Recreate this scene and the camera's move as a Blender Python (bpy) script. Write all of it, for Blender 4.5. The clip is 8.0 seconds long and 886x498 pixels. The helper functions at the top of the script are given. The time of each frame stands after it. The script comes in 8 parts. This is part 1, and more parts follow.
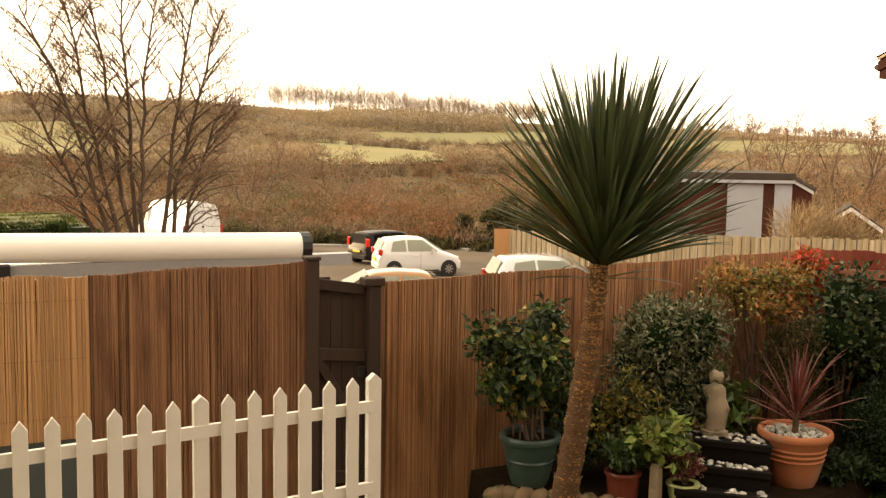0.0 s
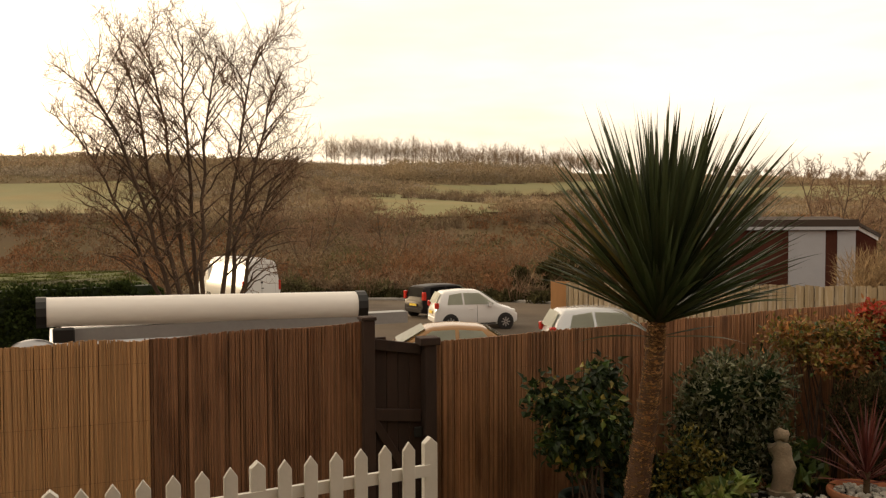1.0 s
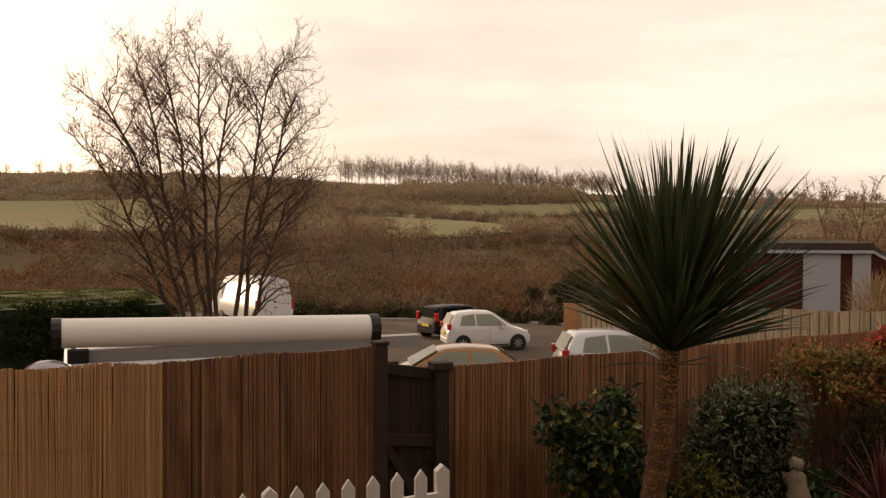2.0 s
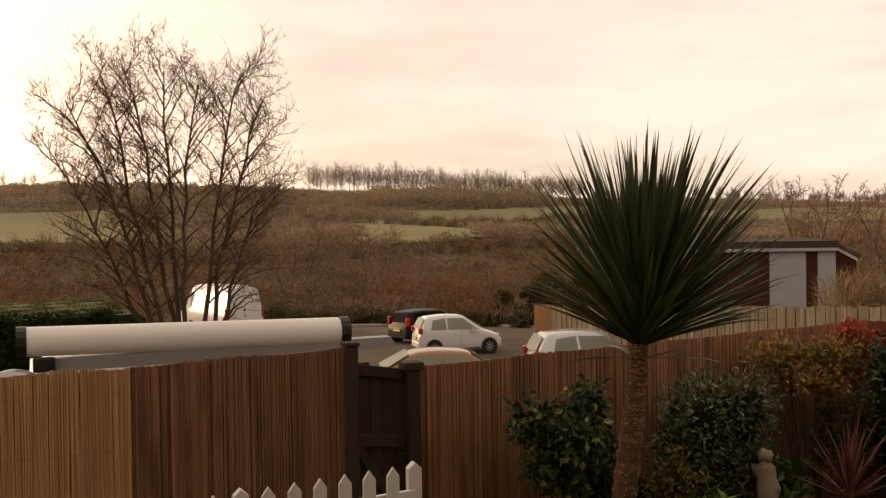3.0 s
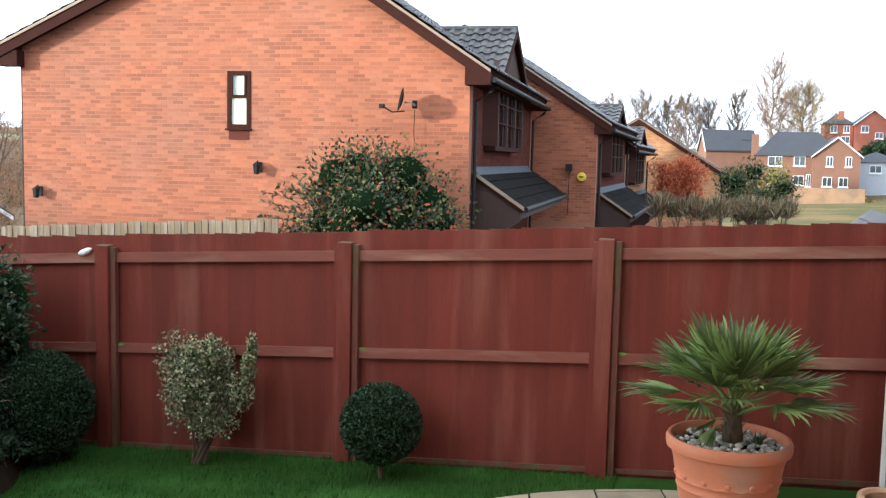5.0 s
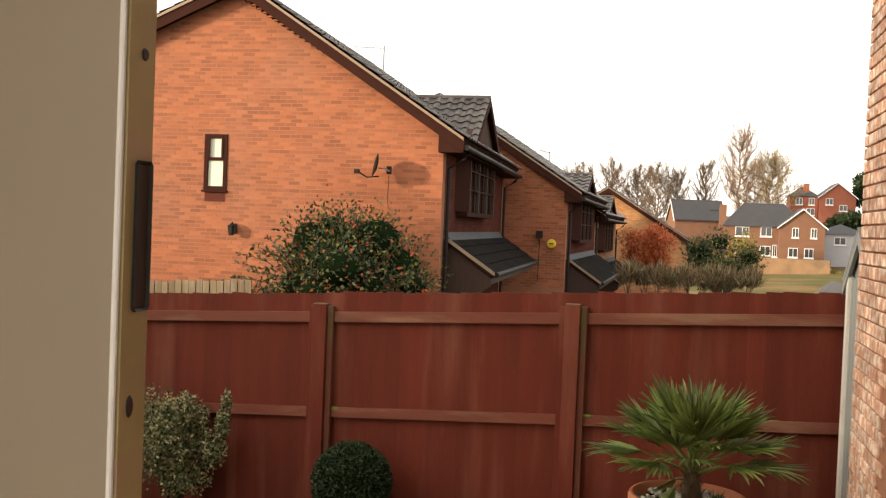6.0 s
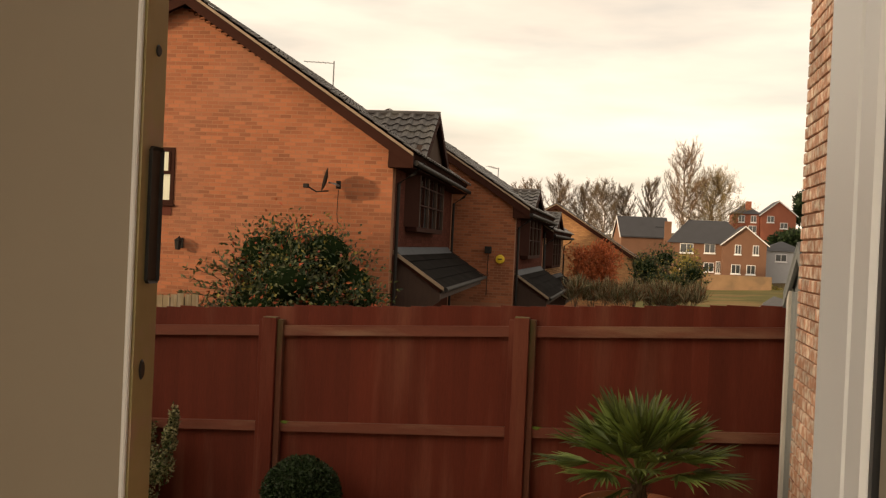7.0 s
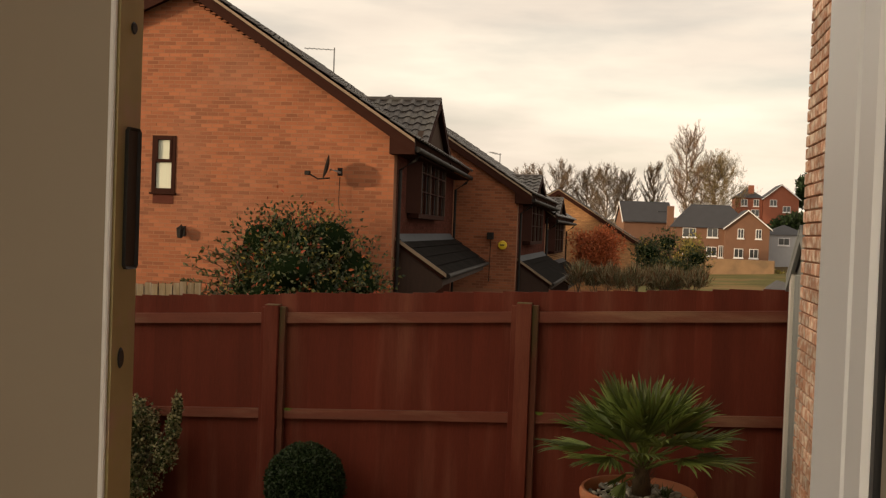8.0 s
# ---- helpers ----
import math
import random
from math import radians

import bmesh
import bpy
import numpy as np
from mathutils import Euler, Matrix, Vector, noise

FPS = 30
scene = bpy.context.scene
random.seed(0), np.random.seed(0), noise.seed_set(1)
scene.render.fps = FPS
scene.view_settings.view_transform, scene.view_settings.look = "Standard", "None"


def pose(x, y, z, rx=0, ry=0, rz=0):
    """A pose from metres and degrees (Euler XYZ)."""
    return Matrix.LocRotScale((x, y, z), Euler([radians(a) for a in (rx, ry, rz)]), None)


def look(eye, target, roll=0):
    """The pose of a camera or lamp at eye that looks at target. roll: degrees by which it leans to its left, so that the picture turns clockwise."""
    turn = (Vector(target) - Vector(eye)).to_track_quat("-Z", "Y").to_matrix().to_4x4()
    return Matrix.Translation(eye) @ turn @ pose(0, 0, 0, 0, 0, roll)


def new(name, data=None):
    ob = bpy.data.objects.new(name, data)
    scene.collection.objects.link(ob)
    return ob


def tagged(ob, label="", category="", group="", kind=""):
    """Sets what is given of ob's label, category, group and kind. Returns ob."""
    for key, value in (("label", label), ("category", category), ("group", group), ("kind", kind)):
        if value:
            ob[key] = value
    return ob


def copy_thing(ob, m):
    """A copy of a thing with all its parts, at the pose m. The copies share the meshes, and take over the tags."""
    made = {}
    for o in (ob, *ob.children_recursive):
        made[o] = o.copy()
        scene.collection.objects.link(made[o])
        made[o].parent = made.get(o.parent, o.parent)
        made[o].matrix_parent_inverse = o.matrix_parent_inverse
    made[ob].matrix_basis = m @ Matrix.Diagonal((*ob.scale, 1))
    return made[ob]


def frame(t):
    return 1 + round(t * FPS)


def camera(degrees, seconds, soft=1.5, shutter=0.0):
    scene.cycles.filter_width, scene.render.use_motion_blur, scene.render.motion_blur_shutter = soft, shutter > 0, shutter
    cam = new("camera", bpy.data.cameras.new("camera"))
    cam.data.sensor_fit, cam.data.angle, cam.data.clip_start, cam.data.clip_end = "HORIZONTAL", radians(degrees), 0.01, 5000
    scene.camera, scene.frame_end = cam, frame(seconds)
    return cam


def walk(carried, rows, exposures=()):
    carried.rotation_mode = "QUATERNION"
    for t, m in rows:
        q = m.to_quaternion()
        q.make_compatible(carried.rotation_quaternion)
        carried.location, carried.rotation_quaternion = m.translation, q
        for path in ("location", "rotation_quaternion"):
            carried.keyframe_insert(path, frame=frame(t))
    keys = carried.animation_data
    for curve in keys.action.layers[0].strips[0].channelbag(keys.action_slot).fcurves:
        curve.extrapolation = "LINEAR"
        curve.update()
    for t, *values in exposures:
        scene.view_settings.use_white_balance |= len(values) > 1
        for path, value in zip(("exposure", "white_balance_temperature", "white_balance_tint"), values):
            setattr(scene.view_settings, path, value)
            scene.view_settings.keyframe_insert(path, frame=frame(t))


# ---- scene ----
cam = camera(49.66, 8.0, soft=1.25, shutter=0.15)
PATH = [
    # seconds, x, y, z, yaw, pitch, roll
    (0.0, 0.000, 0.000, 2.379, -25.47, -5.60, 0.87),
    (0.5, 0.010, -0.002, 2.404, -22.72, -3.65, 0.06),
    (1.0, 0.011, -0.005, 2.429, -22.08, -2.53, -0.23),
    (1.5, 0.001, -0.005, 2.458, -21.61, -1.36, 0.18),
    (1.7, 0.002, -0.008, 2.466, -21.29, -1.44, 0.20),
    (2.8, 0.006, -0.018, 2.436, -22.15, -0.83, -0.30),
    (3.0, 0.011, -0.019, 2.423, -23.10, -1.02, -0.82),
    (3.5, 0.042, -0.035, 2.399, -27.84, -1.69, 0.30),
    (3.8, 0.075, -0.050, 2.390, -40.24, -2.32, 0.21),
    (4.0, 0.080, -0.062, 2.374, -49.65, -3.98, 0.79),
    (4.2, 0.035, -0.075, 2.360, -59.29, -5.89, 1.21),
    (4.5, -0.055, -0.100, 2.346, -70.59, -8.15, 1.94),
    (5.0, -0.163, -0.150, 2.372, -74.41, -5.39, 1.27),
    (5.2, -0.222, -0.178, 2.393, -74.62, -4.08, 1.63),
    (6.3, -0.458, -0.2075, 2.370, -76.69, -0.76, 2.37),
    (6.5, -0.470, -0.2036, 2.364, -77.36, -0.32, 2.32),
    (7.0, -0.466, -0.2030, 2.3645, -79.06, -0.41, 2.52),
    (7.5, -0.458, -0.2050, 2.3632, -79.33, -0.83, 2.72),
    (8.0, -0.451, -0.207, 2.3628, -78.94, -1.23, 2.06),
]
EXPOSURES = [(0.0, 1.35, 7600, 9), (0.5, 0.7, 7500, 9), (1.0, 0.2, 7200, 11), (1.5, -0.12, 6900, 16), (3.0, -0.22, 7300, 20), (3.5, -0.22, 6900, 18),
             (4.0, -0.25, 6100, 12), (4.5, 1.2, 5400, 11), (5.0, 1.53, 4700, 4), (5.2, 1.53, 4700, 4), (6.4, 0.56, 7000, 11), (7.2, 0.04, 7200, 11), (8.0, -0.10, 7000, 11)]
walk(cam, [(t, pose(x, y, z, 90 + pitch, 0, yaw) @ pose(0, 0, 0, 0, 0, roll)) for t, x, y, z, yaw, pitch, roll in PATH], EXPOSURES)

# ---- daylight: a low winter sun behind thin cloud, to the left of the first view ----
SUN_AZ, SUN_EL = 36.0, 9.5      # degrees to the left of +y, and above the horizon
world = bpy.data.worlds.new("winter_sky")
scene.world = world
world.use_nodes = True
wt = world.node_tree
wt.nodes.clear()


def wnode(kind, **kw):
    n = wt.nodes.new(kind)
    for k, v in kw.items():
        if k == "blend_type":
            n.blend_type = v
        elif k == "data_type":
            n.data_type = v
        elif k == "operation":
            n.operation = v
    return n


w_out = wnode("ShaderNodeOutputWorld")
w_bg = wnode("ShaderNodeBackground")
w_sky = wnode("ShaderNodeTexSky")
w_sky.sky_type = "NISHITA"
w_sky.sun_disc = False
w_sky.sun_elevation = radians(SUN_EL)
w_sky.sun_rotation = radians(-SUN_AZ)
w_sky.air_density, w_sky.dust_density, w_sky.ozone_density = 1.0, 2.5, 1.0
# thin broken cloud, spread over the whole sky and stretched along the horizon
w_co = wnode("ShaderNodeTexCoord")
w_map = wnode("ShaderNodeMapping")
w_map.inputs["Scale"].default_value = (1.0, 1.0, 5.0)
w_n = wnode("ShaderNodeTexNoise")
w_n.inputs["Scale"].default_value, w_n.inputs["Detail"].default_value = 2.2, 6.0
w_r = wnode("ShaderNodeValToRGB")
w_r.color_ramp.elements[0].position, w_r.color_ramp.elements[1].position = 0.36, 0.66
w_r.color_ramp.elements[0].color, w_r.color_ramp.elements[1].color = (0, 0, 0, 1), (1, 1, 1, 1)
w_cl = wnode("ShaderNodeMix", data_type="RGBA")
w_cl.inputs[6].default_value, w_cl.inputs[7].default_value = (9.0, 8.0, 6.7, 1), (6.7, 5.9, 5.1, 1)
w_mix = wnode("ShaderNodeMix", data_type="RGBA")
# gaps of clear sky between the clouds
w_n2 = wnode("ShaderNodeTexNoise")
w_n2.inputs["Scale"].default_value, w_n2.inputs["Detail"].default_value = 3.1, 5.0
w_gap = wnode("ShaderNodeMapRange")
w_gap.inputs["From Min"].default_value, w_gap.inputs["From Max"].default_value = 0.36, 0.56
w_gap.inputs["To Min"].default_value, w_gap.inputs["To Max"].default_value = 0.58, 0.90
wt.links.new(w_map.outputs["Vector"], w_n2.inputs["Vector"])
wt.links.new(w_n2.outputs["Fac"], w_gap.inputs["Value"])
wt.links.new(w_gap.outputs[0], w_mix.inputs[0])
# the sun's glow through the cloud, spread evenly round its direction
w_dot = wnode("ShaderNodeVectorMath", operation="DOT_PRODUCT")
w_dot.inputs[1].default_value = (-math.sin(radians(SUN_AZ)) * math.cos(radians(SUN_EL)), math.cos(radians(SUN_AZ)) * math.cos(radians(SUN_EL)), math.sin(radians(SUN_EL)))
w_max = wnode("ShaderNodeMath", operation="MAXIMUM")
w_max.inputs[1].default_value = 0.0
w_pow = wnode("ShaderNodeMath", operation="POWER")
w_pow.inputs[1].default_value = 5.0
w_gl = wnode("ShaderNodeVectorMath", operation="SCALE")
w_gl.inputs[0].default_value = (14.0, 11.0, 7.6)
w_add = wnode("ShaderNodeVectorMath", operation="ADD")
wt.links.new(w_co.outputs["Generated"], w_dot.inputs[0])
wt.links.new(w_dot.outputs["Value"], w_max.inputs[0])
wt.links.new(w_max.outputs[0], w_pow.inputs[0])
wt.links.new(w_pow.outputs[0], w_gl.inputs["Scale"])
wt.links.new(w_co.outputs["Generated"], w_map.inputs["Vector"])
wt.links.new(w_map.outputs["Vector"], w_n.inputs["Vector"])
wt.links.new(w_n.outputs["Fac"], w_r.inputs["Fac"])
wt.links.new(w_r.outputs["Color"], w_cl.inputs[0])
wt.links.new(w_sky.outputs["Color"], w_mix.inputs[6])
# thin cloud near the horizon is lit through by the low sun and pales less there than overhead
w_sep = wnode("ShaderNodeSeparateXYZ")
w_el = wnode("ShaderNodeMapRange")
w_el.inputs["From Min"].default_value, w_el.inputs["From Max"].default_value = 0.0, 0.9
w_el.inputs["To Min"].default_value, w_el.inputs["To Max"].default_value = 1.06, 0.74
w_ce = wnode("ShaderNodeVectorMath", operation="SCALE")
wt.links.new(w_co.outputs["Generated"], w_sep.inputs[0])
wt.links.new(w_sep.outputs["Z"], w_el.inputs["Value"])
wt.links.new(w_cl.outputs[2], w_ce.inputs[0])
wt.links.new(w_el.outputs[0], w_ce.inputs["Scale"])
wt.links.new(w_ce.outputs[0], w_mix.inputs[7])
wt.links.new(w_mix.outputs[2], w_add.inputs[0])
wt.links.new(w_gl.outputs[0], w_add.inputs[1])
wt.links.new(w_add.outputs[0], w_bg.inputs["Color"])
w_bg.inputs["Strength"].default_value = 0.15
wt.links.new(w_bg.outputs["Background"], w_out.inputs["Surface"])

sun = new("sun", bpy.data.lights.new("sun", "SUN"))
sun.data.energy, sun.data.angle, sun.data.color = 2.75, radians(2.0), (1.0, 0.76, 0.50)
_s = Vector((-math.sin(radians(SUN_AZ)) * math.cos(radians(SUN_EL)), math.cos(radians(SUN_AZ)) * math.cos(radians(SUN_EL)), math.sin(radians(SUN_EL))))
sun.matrix_world = look(_s * 50, (0, 0, 0))

# added fill lamp, out of view, that brightens the door jamb from the side
side_light = new("side_window_light", bpy.data.lights.new("side_window_light", "AREA"))
side_light.data.shape, side_light.data.size, side_light.data.size_y = "RECTANGLE", 2.2, 1.25
side_light.data.energy, side_light.data.color = 150.0, (1.0, 0.92, 0.80)
side_light.matrix_world = look((-4.65, 2.85, 2.2), (-4.65, 0.0, 2.2))

# added fill lamp behind the camera that brightens the door's inner face
back_fill = new("window_light", bpy.data.lights.new("window_light", "AREA"))
back_fill.data.shape, back_fill.data.size, back_fill.data.size_y = "RECTANGLE", 3.6, 1.25
back_fill.data.energy, back_fill.data.color = 38.0, (1.0, 0.88, 0.74)
back_fill.matrix_world = look((-6.02, 0.2, 2.2), (0, 0.2, 2.2))

# ---- materials ----
def mat(name, base, rough=0.7, metal=0.0, var=0.25, scale=8.0, stretch=(1, 1, 1), fine=60.0, bump=0.15, island=0.0, second=None, second_scale=1.5,
        second_lo=0.5, second_hi=0.62, spec=0.5, random_obj=0.0, coat=0.0, trans=0.0):
    """A procedural surface: base colour with coarse and fine variation, stains of a second colour, and a fine bump."""
    m = bpy.data.materials.new(name)
    m.use_nodes = True
    t = m.node_tree
    bsdf = t.nodes["Principled BSDF"]
    bsdf.inputs["Roughness"].default_value = rough
    bsdf.inputs["Metallic"].default_value = metal
    bsdf.inputs["Specular IOR Level"].default_value = spec
    bsdf.inputs["Coat Weight"].default_value = coat
    co = t.nodes.new("ShaderNodeTexCoord")
    mp = t.nodes.new("ShaderNodeMapping")
    mp.inputs["Scale"].default_value = stretch
    if random_obj:
        # each piece takes its own stretch of the pattern
        oi = t.nodes.new("ShaderNodeObjectInfo")
        sh = t.nodes.new("ShaderNodeVectorMath")
        sh.operation = "ADD"
        t.links.new(co.outputs["Object"], sh.inputs[0])
        t.links.new(oi.outputs["Location"], sh.inputs[1])
        t.links.new(sh.outputs[0], mp.inputs["Vector"])
    else:
        t.links.new(co.outputs["Object"], mp.inputs["Vector"])

    def tex(sc, detail):
        n = t.nodes.new("ShaderNodeTexNoise")
        n.inputs["Scale"].default_value, n.inputs["Detail"].default_value = sc, detail
        t.links.new(mp.outputs["Vector"], n.inputs["Vector"])
        return n.outputs["Fac"]

    def math_node(op, a, b):
        n = t.nodes.new("ShaderNodeMath")
        n.operation = op
        for i, v in enumerate((a, b)):
            if isinstance(v, (int, float)):
                n.inputs[i].default_value = v
            else:
                t.links.new(v, n.inputs[i])
        return n.outputs[0]

    coarse, small = tex(scale, 4.0), tex(fine, 3.0)
    amount = math_node("ADD", math_node("MULTIPLY", math_node("SUBTRACT", coarse, 0.5), 2.0 * var), math_node("MULTIPLY", math_node("SUBTRACT", small, 0.5), 1.2 * var))
    if island:
        g = t.nodes.new("ShaderNodeNewGeometry")
        amount = math_node("ADD", amount, math_node("MULTIPLY", math_node("SUBTRACT", g.outputs["Random Per Island"], 0.5), 2.0 * island))
    if random_obj:
        o = t.nodes.new("ShaderNodeObjectInfo")
        amount = math_node("ADD", amount, math_node("MULTIPLY", math_node("SUBTRACT", o.outputs["Random"], 0.5), 2.0 * random_obj))
    colour = t.nodes.new("ShaderNodeRGB").outputs[0]
    colour.default_value = (*base, 1)
    if second:
        r = t.nodes.new("ShaderNodeValToRGB")
        r.color_ramp.elements[0].position, r.color_ramp.elements[1].position = second_lo, second_hi
        t.links.new(tex(second_scale, 5.0), r.inputs["Fac"])
        mx = t.nodes.new("ShaderNodeMix")
        mx.data_type = "RGBA"
        t.links.new(r.outputs["Color"], mx.inputs[0])
        t.links.new(colour, mx.inputs[6])
        mx.inputs[7].default_value = (*second, 1)
        colour = mx.outputs[2]
    mul = t.nodes.new("ShaderNodeVectorMath")
    mul.operation = "SCALE"
    t.links.new(colour, mul.inputs[0])
    t.links.new(math_node("MAXIMUM", math_node("ADD", amount, 1.0), 0.08), mul.inputs["Scale"])
    t.links.new(mul.outputs[0], bsdf.inputs["Base Color"])
    if bump:
        b = t.nodes.new("ShaderNodeBump")
        b.inputs["Strength"].default_value, b.inputs["Distance"].default_value = bump, 0.01
        t.links.new(small, b.inputs["Height"])
        t.links.new(b.outputs["Normal"], bsdf.inputs["Normal"])
    if trans:
        # thin leaves let some light through
        tr = t.nodes.new("ShaderNodeBsdfTranslucent")
        t.links.new(mul.outputs[0], tr.inputs["Color"])
        ms = t.nodes.new("ShaderNodeMixShader")
        ms.inputs[0].default_value = trans
        t.links.new(bsdf.outputs[0], ms.inputs[1])
        t.links.new(tr.outputs[0], ms.inputs[2])
        t.links.new(ms.outputs[0], t.nodes["Material Output"].inputs["Surface"])
    return m


M = {}
M["grass"] = mat("lawn_grass", (0.0342, 0.0784, 0.0104), 0.9, spec=0.08, var=0.3, scale=2.0, fine=90, bump=0.6, island=0.35, second=(0.05, 0.115, 0.018), second_scale=1.2)
M["field"] = mat("pasture", (0.225, 0.21, 0.11), 0.9, spec=0.06, var=0.15, scale=0.05, fine=1.2, bump=0, second=(0.24, 0.20, 0.10), second_scale=0.03)
M["rough_grass"] = mat("rough_grass", (0.105, 0.095, 0.035), 0.95, spec=0.06, var=0.4, scale=0.25, fine=2.0, bump=0, second=(0.17, 0.115, 0.05), second_scale=0.12)
M["meadow"] = mat("rough_winter_ground", (0.12, 0.085, 0.05), 0.9, spec=0.06, var=0.25, scale=0.05, fine=1.2, bump=0, second=(0.13, 0.10, 0.05), second_scale=0.02, second_lo=0.45, second_hi=0.7)
M["bank_grass"] = mat("bank_grass", (0.075, 0.09, 0.012), 0.9, spec=0.2, var=0.3, scale=0.8, fine=12, bump=0.2, second=(0.05, 0.05, 0.014), second_scale=0.5)
M["soil"] = mat("bed_soil", (0.024, 0.017, 0.011), 1.0, spec=0.0, var=0.4, scale=12, fine=80, bump=0.8)
M["asphalt"] = mat("asphalt", (0.105, 0.083, 0.063), 0.95, spec=0.12, var=0.3, scale=0.6, fine=40, bump=0.3, second=(0.12, 0.10, 0.08), second_scale=0.3)
M["stone"] = mat("sandstone_slab", (0.31, 0.245, 0.155), 0.8, var=0.32, scale=6, fine=70, bump=0.4, random_obj=0.22, second=(0.21, 0.185, 0.13), second_scale=2.5)
M["mossy_stone"] = mat("mossy_edging_stone", (0.20, 0.14, 0.085), 0.85, spec=0.2, var=0.35, scale=9, fine=70, bump=0.4, random_obj=0.16, second=(0.07, 0.075, 0.03), second_scale=7)
M["red_wood"] = mat("red_stained_fence_wood", (0.133, 0.0252, 0.0135), 0.75, spec=0.25, var=0.30, scale=2.2, stretch=(4, 4, 0.45), fine=30, bump=0.25, random_obj=0.09, second=(0.165, 0.052, 0.031), second_scale=1.1, second_lo=0.50, second_hi=0.70)
M["red_rail"] = mat("weathered_red_rail", (0.17, 0.045, 0.024), 0.7, var=0.3, scale=4, stretch=(4, 0.6, 4), fine=60, bump=0.3, second=(0.25, 0.125, 0.075), second_scale=2.2, second_lo=0.47, second_hi=0.68)
M["algae_wood"] = mat("algae_streaked_red_wood", (0.13, 0.04, 0.02), 0.8, var=0.3, scale=4, stretch=(3, 3, 0.6), fine=60, bump=0.3, second=(0.075, 0.075, 0.022), second_scale=2.0, second_lo=0.48, second_hi=0.64)
M["moss_wood"] = mat("mossy_post_wood", (0.15, 0.085, 0.045), 0.8, var=0.3, scale=6, fine=60, bump=0.3, second=(0.09, 0.12, 0.03), second_scale=3)
M["reed"] = mat("split_reed", (0.335, 0.165, 0.08), 0.55, var=0.25, scale=9, stretch=(3, 3, 0.6), fine=50, bump=0.2, island=0.34, second=(0.23, 0.108, 0.052), second_scale=2.2)
# reed brown darkened: shade of the gaps between reeds put into the colour
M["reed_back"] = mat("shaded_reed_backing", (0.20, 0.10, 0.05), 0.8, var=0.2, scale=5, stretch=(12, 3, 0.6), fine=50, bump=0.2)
M["reed_dark"] = mat("dark_split_reed", (0.235, 0.112, 0.057), 0.55, var=0.28, scale=9, stretch=(3, 3, 0.6), fine=50, bump=0.2, island=0.38, second=(0.15, 0.064, 0.03), second_scale=2.2)
M["reed_pale"] = mat("pale_split_reed", (0.43, 0.238, 0.11), 0.55, var=0.18, scale=5, stretch=(3, 3, 0.6), fine=50, bump=0.2, island=0.22)
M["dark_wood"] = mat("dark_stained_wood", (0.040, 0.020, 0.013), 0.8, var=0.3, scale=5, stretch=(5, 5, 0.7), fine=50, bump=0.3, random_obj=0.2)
M["white_paint"] = mat("white_painted_wood", (0.74, 0.72, 0.66), 0.5, var=0.05, scale=5, fine=50, bump=0.08, second=(0.6, 0.58, 0.50), second_scale=4, second_lo=0.55, second_hi=0.8)
M["pale_wood"] = mat("pale_weathered_wood", (0.27, 0.205, 0.12), 0.75, var=0.2, scale=3, stretch=(5, 5, 0.6), fine=40, bump=0.2, random_obj=0.16, second=(0.36, 0.30, 0.22), second_scale=2)
M["orange_wood"] = mat("orange_fence_wood", (0.46, 0.23, 0.09), 0.7, var=0.15, scale=3, stretch=(5, 5, 0.6), fine=40, bump=0.2)
M["moss"] = mat("bright_moss", (0.12, 0.17, 0.02), 0.9, var=0.4, scale=30, fine=90, bump=0.5)
M["brick"] = mat("orange_brick", (0.295, 0.098, 0.043), 0.85, var=0.20, scale=1.1, fine=50, bump=0.3, island=0.27, second=(0.24, 0.095, 0.052), second_scale=0.55, second_lo=0.45, second_hi=0.7)
# brown brick, and orange house fronts with their shade put into the colour
M["brick_brown_shade"] = mat("brown_and_shaded_brick", (0.085, 0.030, 0.022), 0.95, spec=0.02, var=0.15, scale=3, fine=50, bump=0.3, island=0.2)
M["brick_dark_shade"] = mat("dark_brown_and_shaded_brick", (0.07, 0.028, 0.02), 0.95, spec=0.02, var=0.2, scale=3, fine=20, bump=0.2)
M["brick_far"] = mat("far_brown_brick", (0.165, 0.083, 0.050), 0.85, var=0.15, scale=1, fine=12, bump=0)
M["brick_far_red"] = mat("far_red_brick", (0.26, 0.085, 0.05), 0.85, var=0.15, scale=1, fine=12, bump=0)
M["brick_buff"] = mat("buff_brick", (0.37, 0.20, 0.085), 0.85, var=0.15, scale=3, fine=50, bump=0.3, island=0.2)
M["brick_near"] = mat("mottled_orange_brick", (0.52, 0.27, 0.17), 0.85, var=0.35, scale=22, fine=90, bump=0.5, random_obj=0.28, second=(0.74, 0.62, 0.50), second_scale=14, second_lo=0.44, second_hi=0.62)
M["buff_wall"] = mat("weathered_buff_wall", (0.25, 0.155, 0.085), 0.9, var=0.25, scale=0.8, fine=14, bump=0, second=(0.18, 0.12, 0.07), second_scale=0.35)
M["mortar"] = mat("mortar", (0.29, 0.135, 0.075), 0.95, var=0.15, scale=8, fine=80, bump=0.3)
M["tile"] = mat("brown_concrete_tile", (0.05, 0.041, 0.037), 0.4, var=0.3, scale=2.5, fine=30, bump=0.3, island=0.3, second=(0.085, 0.075, 0.06), second_scale=1.5)
M["slate"] = mat("grey_slate", (0.014, 0.012, 0.011), 0.95, spec=0.04, var=0.2, scale=1.5, fine=20, bump=0.2, island=0.25)
M["far_slate"] = mat("far_blue_slate", (0.036, 0.037, 0.044), 0.7, var=0.2, scale=0.8, fine=8, bump=0)
